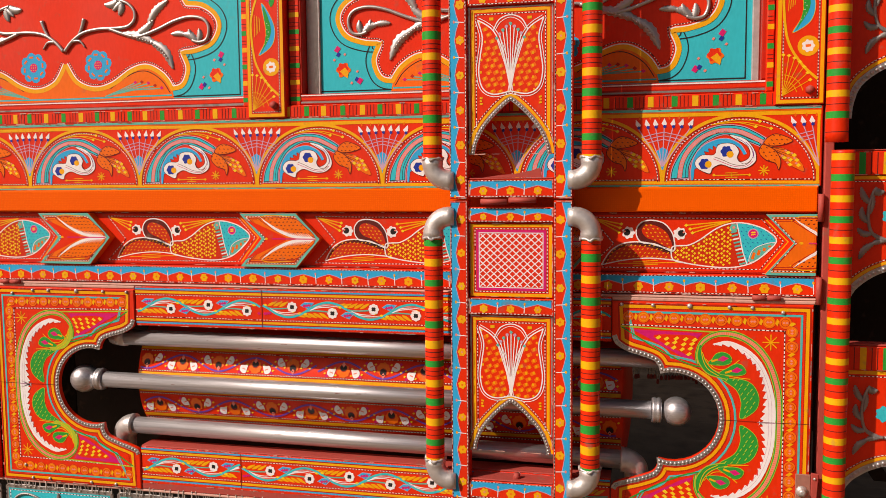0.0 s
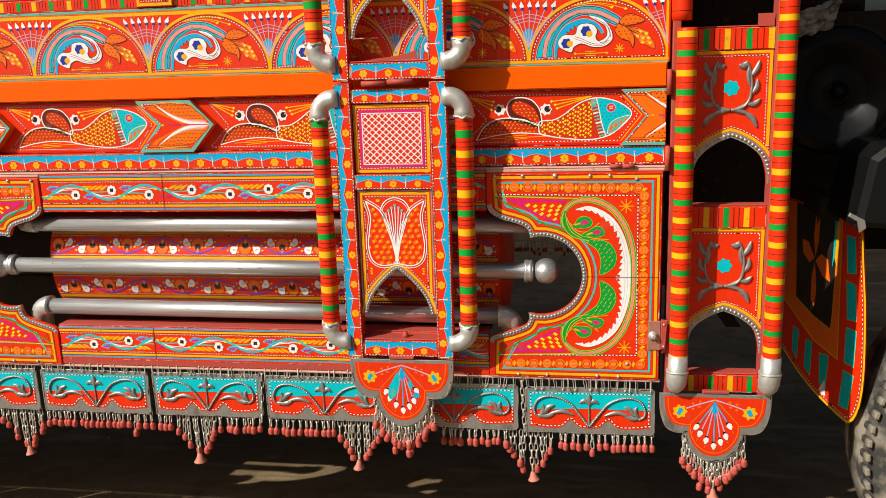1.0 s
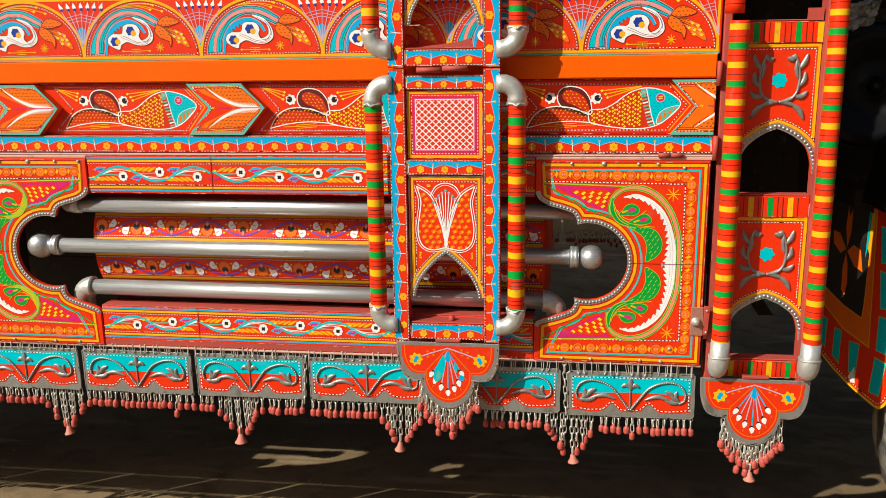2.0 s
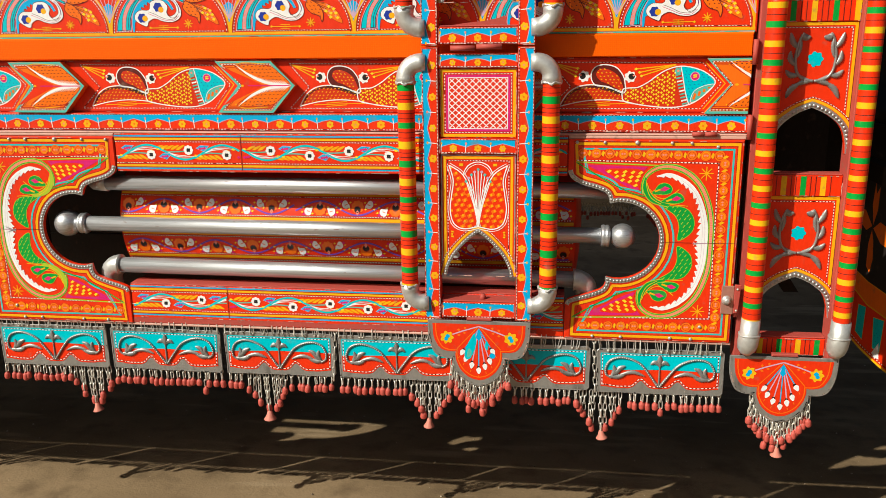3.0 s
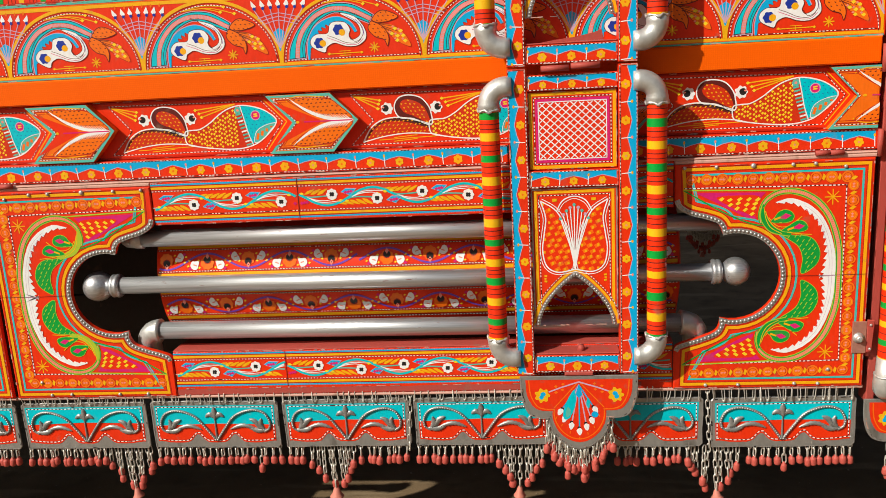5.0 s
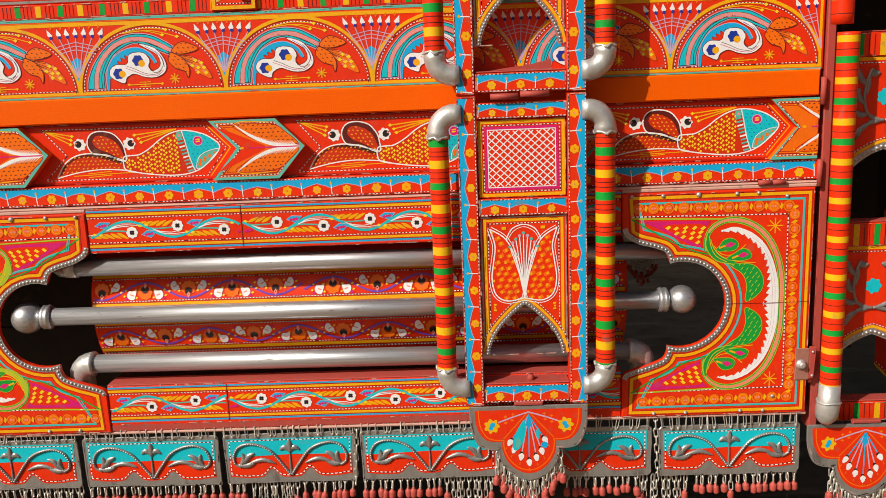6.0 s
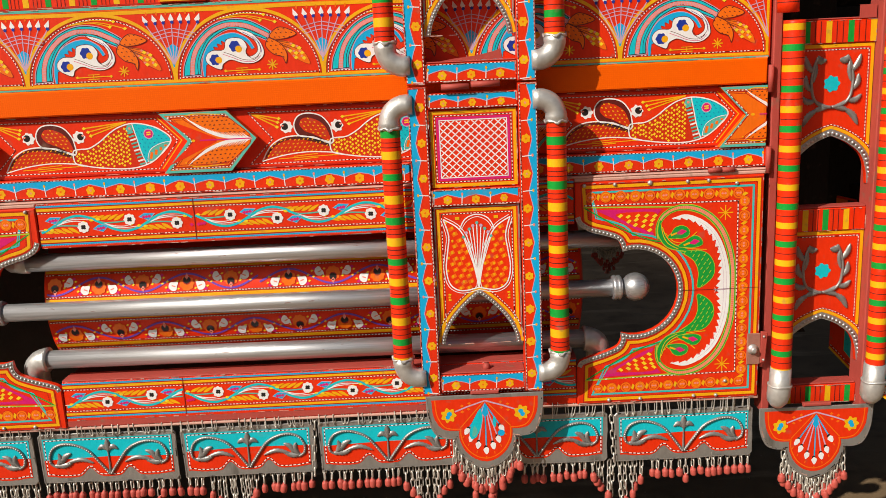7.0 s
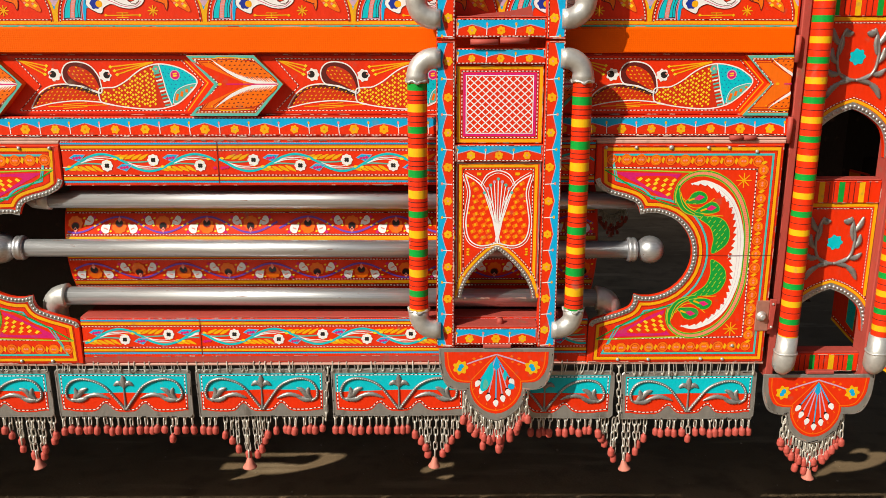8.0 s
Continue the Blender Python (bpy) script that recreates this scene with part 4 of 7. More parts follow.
    # two round eyes with their comets
    for ex, ez, ends, fall in ((0.061, 0.0180, ((0.046, 0.0365), (0.043, 0.0285), (0.041, 0.0190)), (-0.012, 0.0485)), (0.168, 0.0165, ((0.181, 0.0345), (0.189, 0.0265), (0.194, 0.0185)), (0.272, 0.0440))):
        E = at([(ex, ez)])[0]
        for e in ends:
            comet(p, AMBER, [at([fall])[0], at([e])[0]], 6, 0.0026)
        p.rosette(WHITE, E[0], E[1], 0.0140, 7, 7, 0.10)
        p.disc(BLACK, E[0] + (-0.0035 if ex < 0.1 else 0.0035), E[1] + 0.001, 0.0074, 8, 10)
        diamond(p, PINK, E[0] + (-0.0080 if ex < 0.1 else 0.0080), E[1] + 0.003, 0.0030, 9)
    for z, a, b in ((-0.0490, 0.040, 0.172), (-0.0450, 0.072, 0.124), (-0.0530, 0.072, 0.124)):
        p.line(AMBER, at([(a, z), (b, z + 0.004)]), 0.0017, 5)
    p.dash(WHITE, at([(0.329, 0.0485), (-0.018, 0.0515), (0.030, -0.0055), (-0.021, -0.0575), (0.326, -0.0575)]), 0.0017, 0.0045, 0.0036, 5)
    p.dash(WHITE, at([(0.330, 0.0500), (0.376, 0.0010), (0.330, -0.0585)]), 0.0015, 0.004, 0.0036, 5)
    p.line(AMBER, at([(0.338, 0.0500), (0.385, 0.001), (0.338, -0.0585)]), 0.0022, 4)
    if clip is not None:
        keep = [i for i, f in enumerate(p.f) if max(p.v[j][0] for j in f) < clip]
        p.f, p.ids = [p.f[i] for i in keep], [p.ids[i] for i in keep]
    p.make("fish_motif", parent, y, "turquoise-headed fish with yellow scales")


def chevron(notch, tip, parent, seed, end=None):
    """A raised arrow block, flat-topped, with two orange petals and a white feather."""
    z0, zc, z1 = 1.2660, 1.3325, 1.3915
    a, b = notch - 0.056, tip - 0.058
    out = [(a, z1), (notch, zc), (a, z0), (b, z0), (tip, zc), (b, z1)]
    if end:
        out = [(a, z1), (notch, zc), (a, z0), (end, z0), (end, z1)]
    y = -0.012
    c = slab("chevron_block", out, y, 0.012, ORANGE, parent, "raised orange arrow block with white feather", 0.003)
    p = Paint(seed=seed)
    loop = out if not end else [(end, z1), (a, z1), (notch, zc), (a, z0), (end, z0)]
    cx, cz = (notch + (end or tip)) / 2 - 0.01, zc

    def inset(k):
        return [(q[0] + (cx - q[0]) * k, q[1] + (cz - q[1]) * k * 0.95) for q in loop]
    p.line(GREY_TEAL, inset(0.045), 0.0062, 1, not end)
    p.dash(WHITE, inset(0.135), 0.0017, 0.0042, 0.0034, 2, not end)
    p.fill(ORANGE, inset(0.20), 1)
    p.line(DEEP, inset(0.19), 0.0026, 2, not end)
    p.line(DEEP, inset(0.26), 0.0016, 2, not end)
    if not end:
        p.fill(RED, [(notch + 0.014, zc), (a + 0.012, zc + 0.046), (a + 0.045, zc + 0.034), (notch + 0.060, zc + 0.004), (notch + 0.060, zc - 0.004), (a + 0.045, zc - 0.036), (a + 0.012, zc - 0.050)], 2.4)
    e = notch + 0.131 if end else tip - 0.012
    L = min(0.118, e - notch - 0.012)
    for s in (1, -1):
        petal = spline([(e, zc + s * 0.004), (e - 0.22 * L, zc + s * 0.031), (e - 0.46 * L, zc + s * 0.048), (e - 1.14 * L, zc + s * 0.050), (e - 1.02 * L, zc + s * 0.034), (e - 0.72 * L, zc + s * 0.014), (e - 0.4 * L, zc + s * 0.005)], 4, True)
        p.fill(ORANGE, petal, 3)
        ticks(p, MAROON, petal, 0.0082, 0.0021, 0.0036, 4.4, 0.3)
        p.line(DEEP, petal, 0.0016, 4, True)
        plume = spline([(e, zc + s * 0.001), (e - 0.45 * L, zc + s * 0.006), (e - 0.8 * L, zc + s * 0.022), (e - L * 1.06, zc + s * 0.043)], 5)
        p.line(WHITE, plume, 0.0070, 5, taper=lambda t: math.sin(math.pi * min(0.97, 0.12 + 0.85 * t)) ** 0.8)
        for x, z, u in resample(plume, 0.0058):
            p.fill(WHITE, [(x + 0.001, z), (x - 0.0150, z + s * 0.0120), (x - 0.0035, z)], 5.6)
        p.line(AMBER, spline([(e - 0.5 * L, zc + s * 0.052), (e - 1.0 * L, zc + s * 0.055), (e - 1.2 * L, zc + s * 0.045)], 5), 0.0020, 3)
    p.line(MAGENTA, [(e, zc), (e - 0.9 * L, zc)], 0.0026, 6)
    p.disc(AMBER, e - 1.02 * L, zc, 0.0042, 6, 8, 0.7)
    if end:
        p.v = [(min(v[0], end - 0.0005), v[1], v[2]) for v in p.v]
    p.make("petal_motif", c, y)


FISH = band["fish_board"]
TIPS = [-2.098, -1.550, -1.002, -0.454]
for i, t in enumerate(TIPS):
    fish(t, FISH, 31 + i)
    chevron(t - 0.143, t, FISH, 41 + i)
fish(0.184, FISH, 38, X_END)
chevron(-0.05, 0.184, FISH, 45)
chevron(0.580, 0.0, FISH, 46, X_END - 0.001)


# ---- upper side bays ----
def beads(name, pts, y, r, step, mat, parent, label=""):
    """A row of domed bosses pressed along a line."""
    v, f = [], []
    for x, z, _ in resample(pts, step):
        base = len(v)
        for rr, h in ((1.0, 0.0), (0.75, 0.66), (0.0, 1.0)):
            if rr == 0.0:
                v.append((x, y - r * 0.8, z))
            else:
                v += [(x + r * rr * math.cos(math.pi / 3 * i), y - r * 0.8 * h, z + r * rr * math.sin(math.pi / 3 * i)) for i in range(6)]
        for i in range(6):
            j = (i + 1) % 6
            f += [(base + i, base + j, base + 6 + j, base + 6 + i), (base + 6 + i, base + 6 + j, base + 12)]
    return tagged(mesh_part(name, v, f, mat, parent, label, smooth=True), kind="stuff")


def sprig(p3, pts, r, y, n=8, taper=None):
    """Adds an embossed stem to the lists (verts, faces) in p3."""
    pts = spline(pts, 5)
    m = len(pts)
    rs = [max(0.0006, r * (taper(i / (m - 1)) if taper else 1 - 0.55 * i / (m - 1))) for i in range(m)]
    v, f = tube_geo([(x, y, z) for x, z in pts], rs, n)
    base = len(p3[0])
    p3[0].extend(v)
    p3[1].extend(tuple(i + base for i in q) for q in f)


def leaf3(p3, a, b, w, y, bend=0.15):
    """Adds a pressed leaf: a raised midrib between ribbed, scalloped halves."""
    dx, dz = b[0] - a[0], b[1] - a[1]
    rib = spline([a, (a[0] + dx * 0.5 - dz * bend, a[1] + dz * 0.5 + dx * bend), b], 8)
    base, m = len(p3[0]), len(rib)
    l, r = offset(rib, 1.0), offset(rib, -1.0)
    for i, q in enumerate(rib):
        t = i / (m - 1)
        wd = w * (math.sin(math.pi * (0.06 + 0.93 * t)) ** 0.8) * (1.12 if i % 2 else 0.86)
        ridge = y - 0.0020 * math.sin(math.pi * (0.1 + 0.85 * t)) - (0.0006 if i % 2 else 0.0)
        for o, k in ((l[i], 1.0), (l[i], 0.5), (None, 0.0), (r[i], 0.5), (r[i], 1.0)):
            if o is None:
                p3[0].append((q[0], ridge, q[1]))
            else:
                h = ridge - 0.0009 if k == 0.5 else y + 0.0018
                p3[0].append((q[0] + (o[0] - q[0]) * wd * k, h + (0.0010 if k == 0.5 and i % 2 == 0 else 0.0), q[1] + (o[1] - q[1]) * wd * k))
    for i in range(m - 1):
        for k in range(4):
            s = base + i * 5 + k
            p3[1].append((s, s + 5, s + 6, s + 1))


def bay(axis, z_top=1.98):
    y = 0.050
    half = 0.492
    panel = slab("inset_panel", rect(axis - half - 0.012, axis + half + 0.012, 1.640, z_top), y, y + 0.02, TEAL, body, "turquoise panel with red scalloped cartouche and silver sprigs", 0)
    slab("moulding", rect(axis - half - 0.03, axis + half + 0.03, 1.643, 1.668), 0.016, y - 0.0005, DEEP, body, "dark red moulding")
    for s in (-1, 1):
        x0, x1 = sorted((axis + s * (half + 0.012), axis + s * (half + 0.03)))
        slab("moulding", rect(x0, x1, 1.6685, z_top), 0.016, y - 0.0005, DEEP, body, "dark red moulding")
        slab("tin_strip", rect(*sorted((axis + s * (half - (0.004 if s > 0 else 0.022)), axis + s * (half + 0.0115))), 1.6685, z_top), y - 0.006, y - 0.0005, ALU, body, "bare tin strip")
    trim = Paint(seed=5)
    for m, z, wd in ((WHITE, 1.6645, 0.0030), (RED, 1.6570, 0.0070), (TIN, 1.6490, 0.0050)):
        trim.line(m, [(axis - half - 0.028 + 0.1045 * i, z + trim.rnd.uniform(-0.0006, 0.0006)) for i in range(11)], wd, 1, taper=lambda t: 0.75 + 0.35 * math.sin(23 * t) ** 2)
    trim.make("edge_line", panel, 0.016, "worn silver and white edge lines")
    p = Paint(seed=int(axis * 100) + 107)
    right = [(0.0, 1.764), (0.030, 1.719), (0.080, 1.7000), (0.131, 1.710), (0.188, 1.743), (0.232, 1.750), (0.273, 1.727), (0.2960, 1.6950)]
    lobe = [(0.2960, 1.6950), (0.318, 1.699), (0.333, 1.714), (0.341, 1.746), (0.327, 1.7810)]
    lobe2 = [(0.327, 1.7810), (0.366, 1.785), (0.408, 1.802), (0.427, 1.8380), (0.416, 1.870), (0.382, 1.893), (0.343, 1.898)]
    lobe3 = [(0.343, 1.898), (0.326, 1.93), (0.320, 1.978)]
    edge = spline(right, 5) + spline(lobe, 5)[1:] + spline(lobe2, 5)[1:] + spline(lobe3, 3)[1:]
    red = [(axis - x, z) for x, z in edge[::-1]] + [(axis + x, z) for x, z in edge[1:]]
    p.fill(ORANGE, [(axis - 0.300, 1.672), (axis + 0.300, 1.672)] + [(axis + x, z - 0.004) for x, z in spline(right, 5)[::-1]] + [(axis - x, z - 0.004) for x, z in spline(right, 5)[1:]], 1)
    p.fill(RED, red, 3)
    for s in (-1, 1):
        side = [(axis + s * x, z) for x, z in edge]
        q = -s
        p.line(AMBER, side, 0.0105, 4)
        p.line(WHITE, offset(side, q * -0.0065), 0.0026, 4)
        p.dash(WHITE, offset(side, q * -0.012), 0.0020, 0.0022, 0.0042, 5)
        teal_line = offset([(axis + s * x, z) for x, z in spline(lobe, 5) + spline(lobe2, 5)[1:]], s * -0.019)
        p.line(BLACK, teal_line, 0.0024, 3)
        p.line(BLACK, [(axis + s * 0.302, 1.676), (axis + s * (half - 0.016), 1.676), (axis + s * (half - 0.016), z_top)], 0.0026, 3)
        p.line(BLACK, [(axis + s * (x - 0.006), z - 0.010) for x, z in spline(right[3:], 5)], 0.0018, 3)
        for i in range(5):
            e = (axis + s * (0.195 + 0.018 * i), 1.7175 - 0.0035 * abs(i - 1.5) - 0.003 * i)
            p.line(GREY_TEAL, [(axis + s * 0.11, 1.6815), (axis + s * (0.15 + 0.01 * i), 1.695), e], 0.0026, 3)
            diamond(p, DEEP if i % 2 else MAGENTA, e[0], e[1] + 0.001, 0.0055, 4)
        p.line(TEAL, [(axis, 1.6775), (axis + s * 0.295, 1.6795)], 0.0035, 3)
        fx, fz = axis + s * 0.415, 1.724
        p.rosette(ORANGE, fx, fz, 0.0185, 6, 4, 0.12)
        p.rosette(RED, fx - 0.002, fz + 0.003, 0.0150, 6, 5, 0.12)
        p.fill(AMBER, [(fx - 0.009, fz - 0.003), (fx + 0.004, fz + 0.006), (fx + 0.013, fz - 0.006), (fx + 0.010, fz - 0.020)], 6)
        for dx, dz, m in ((0.014, 0.048, MAGENTA), (0.012, 0.036, NAVY), (-0.040, -0.026, MAGENTA), (-0.032, -0.022, NAVY), (0.022, 0.024, PINK), (-0.004, 0.036, PINK), (-0.034, -0.004, PINK), (-0.020, -0.030, PINK)):
            r = 0.0036 if m is PINK else 0.0085 if m is MAGENTA else 0.006
            p.fill(m, [(fx + s * dx - r, fz + dz - 0.3 * r), (fx + s * dx + 0.1 * r, fz + dz - r), (fx + s * dx + r, fz + dz + 0.3 * r), (fx + s * dx - 0.1 * r, fz + dz + r)], 5)
        dx, dz = axis + s * 0.093, 1.759
        for i in range(8):
            a = 2 * math.pi * i / 8 + 0.2
            p.disc(BLUE, dx + 0.0260 * math.cos(a), dz + 0.0260 * math.sin(a), 0.0130, 4, 9)
            p.line(ORANGE, [(dx + 0.0265 * math.cos(a - 0.2), dz + 0.0265 * math.sin(a - 0.2)), (dx + 0.0285 * math.cos(a + 0.2), dz + 0.0285 * math.sin(a + 0.2))], 0.0046, 6)
        p.disc(BLUE, dx, dz, 0.0225, 5, 14)
        p.disc(MAGENTA, dx, dz, 0.0115, 6, 12)
        for i in range(9):
            p.disc(YELLOW, dx - 0.006 + 0.006 * (i % 3), dz - 0.006 + 0.006 * (i // 3), 0.0015, 7, 6)
    p.make("cartouche", panel, y, "red scalloped cartouche outlined in amber")
    for s in (-1, 1):
        g = ([], [])

        def at(pts):
            return [(axis + s * x, z) for x, z in pts]
        sprig(g, at([(0.002, 1.796), (0.022, 1.818), (0.055, 1.839), (0.099, 1.847), (0.143, 1.847), (0.181, 1.850), (0.200, 1.865), (0.201, 1.886), (0.183, 1.906), (0.153, 1.916)]), 0.0046, y - 0.003, 8, lambda t: 1 - 0.2 * t)
        sprig(g, at([(0.131, 1.846), (0.173, 1.831), (0.210, 1.824), (0.260, 1.838), (0.309, 1.857), (0.351, 1.865), (0.386, 1.858), (0.400, 1.837), (0.393, 1.810), (0.373, 1.804), (0.355, 1.809)]), 0.0046, y - 0.003, 8, lambda t: 1 - 0.2 * t)
        sprig(g, at([(0.040, 1.830), (0.052, 1.850), (0.061, 1.874)]), 0.0036, y - 0.003, 8, lambda t: 0.8 + 0.7 * t)
        sprig(g, at([(0.026, 1.820), (0.046, 1.820), (0.060, 1.804)]), 0.0042, y - 0.003)
        for a, b, w, bend in (((0.165, 1.834), (0.262, 1.802), 0.0110, 0.06), ((0.240, 1.812), (0.301, 1.742), 0.0115, 0.14), ((0.198, 1.827), (0.252, 1.862), 0.0095, -0.06), ((0.236, 1.850), (0.293, 1.908), 0.0100, 0.10), ((0.366, 1.806), (0.328, 1.824), 0.0090, -0.16),
                              ((0.340, 1.824), (0.298, 1.826), 0.0070, -0.05), ((0.362, 1.808), (0.346, 1.836), 0.0078, 0.1), ((0.370, 1.806), (0.373, 1.836), 0.0078, -0.1), ((0.160, 1.917), (0.118, 1.906), 0.0095, 0.15), ((0.164, 1.914), (0.158, 1.878), 0.0095, 0.1), ((0.168, 1.912), (0.142, 1.890), 0.0070, 0.0)):
            leaf3(g, *at([a, b]), w, y - 0.003, bend * s)
        mesh_part("embossed_sprig", g[0], g[1], BRIGHT, panel, "embossed silver tin sprig", smooth=True)
        beads("beading", at([(0.190, 1.826), (0.240, 1.810), (0.275, 1.786), (0.292, 1.764)]), y - 0.0065, 0.0030, 0.0080, BRIGHT, panel)


for ax in (-1.149, 0.0055):
    bay(ax)


def post(x0):
    w = 0.094
    o = slab("post", rect(x0, x0 + w, 1.614, 1.98), -0.006, 0.05, RED, body, "red post painted with a yellow vine and peacock leaf")
    for a, b, y in ((x0 - 0.0165, x0 - 0.002, 0.004), (x0 + w + 0.004, x0 + w + 0.030, 0.014)):
        strip = slab("striped_strip", rect(a, b, 1.6425, 1.98), y, 0.05, RED, body, "red strip with green and yellow blocks")
        p = Paint(seed=5)
        z, n = 1.652, 0
        while z < 1.97:
            p.fill(YELLOW if n % 2 else GREEN, rect(a + 0.001, b - 0.001, z, z + 0.0105), 1)
            for d in (0.018, 0.026):
                p.line(MAROON, [(a + 0.001, z + d), (b - 0.001, z + d)], 0.0013, 1)
            z, n = z + 0.0385, n + 1
        p.make("block_border", strip, y)
    p = Paint(seed=6)

    def at(pts):
        return [(x0 + u, v) for u, v in pts]
    p.line(AMBER, at([(0.006, 1.98), (0.006, 1.620), (w - 0.006, 1.620), (w - 0.006, 1.98)]), 0.0070, 1)
    p.dash(WHITE, at([(0.0135, 1.98), (0.0135, 1.6275), (w - 0.0135, 1.6275), (w - 0.0135, 1.98)]), 0.0018, 0.0030, 0.0036, 2)
    p.line(YELLOW, spline(at([(0.052, 1.98), (0.046, 1.93), (0.031, 1.895), (0.016, 1.850), (0.013, 1.812), (0.022, 1.743), (0.049, 1.695), (0.080, 1.664)]), 6), 0.0050, 3)
    lf = spline(at([(0.040, 1.876), (0.062, 1.846), (0.073, 1.812), (0.064, 1.778), (0.031, 1.757), (0.046, 1.785), (0.050, 1.815)]), 5, True)
    p.fill(BLUE, lf, 4)
    p.fill(GREEN, spline(at([(0.044, 1.868), (0.058, 1.838), (0.062, 1.805), (0.036, 1.760), (0.046, 1.785), (0.050, 1.815)]), 5, True), 5)
    p.line(YELLOW, lf, 0.0013, 5, True)
    ticks(p, WHITE, spline(at([(0.050, 1.845), (0.060, 1.812), (0.052, 1.776), (0.044, 1.775), (0.050, 1.815)]), 4, True), 0.007, 0.0012, 0.002, 6)
    p.fill(GREEN, spline(at([(0.040, 1.893), (0.060, 1.896), (0.072, 1.880), (0.064, 1.866), (0.056, 1.880)]), 4, True), 4)
    p.line(MAGENTA, at([(0.042, 1.890), (0.060, 1.880)]), 0.0060, 5)
    for i in range(4):
        p.line(AMBER, at([(0.022 + 0.004 * i, 1.80 + 0.004 * i), (0.024 + 0.004 * i, 1.85 - 0.003 * i)]), 0.0014, 3)
    p.disc(AMBER, x0 + 0.061, 1.730, 0.0205, 4, 18)
    p.rosette(WHITE, x0 + 0.061, 1.730, 0.0130, 7, 5, 0.1)
    p.line(ORANGE, at([(0.056, 1.730), (0.066, 1.731)]), 0.0050, 6)
    for i in range(7):
        a = radians(2 + 11 * i)
        e = (0.012 + 0.078 * math.sin(a) * 0.75, 1.632 + 0.082 * math.cos(a))
        comet(p, AMBER, at([(0.014, 1.632), e]), 3, 0.0016)
    for r in (0.030, 0.042):
        p.line(AMBER, at([(0.012 + r * math.sin(radians(a)), 1.632 + r * math.cos(radians(a))) for a in range(5, 80, 12)]), 0.0012, 3)
    p.make("vine_motif", o, -0.006)
    tube("bolt", [(x0 + w - 0.028, -0.016, 1.643), (x0 + w - 0.028, -0.005, 1.643)], [0.008, 0.0095], PRIMER, o, "painted-over bolt", 6)


for px in (-1.782, -0.627, 0.534):
    post(px)

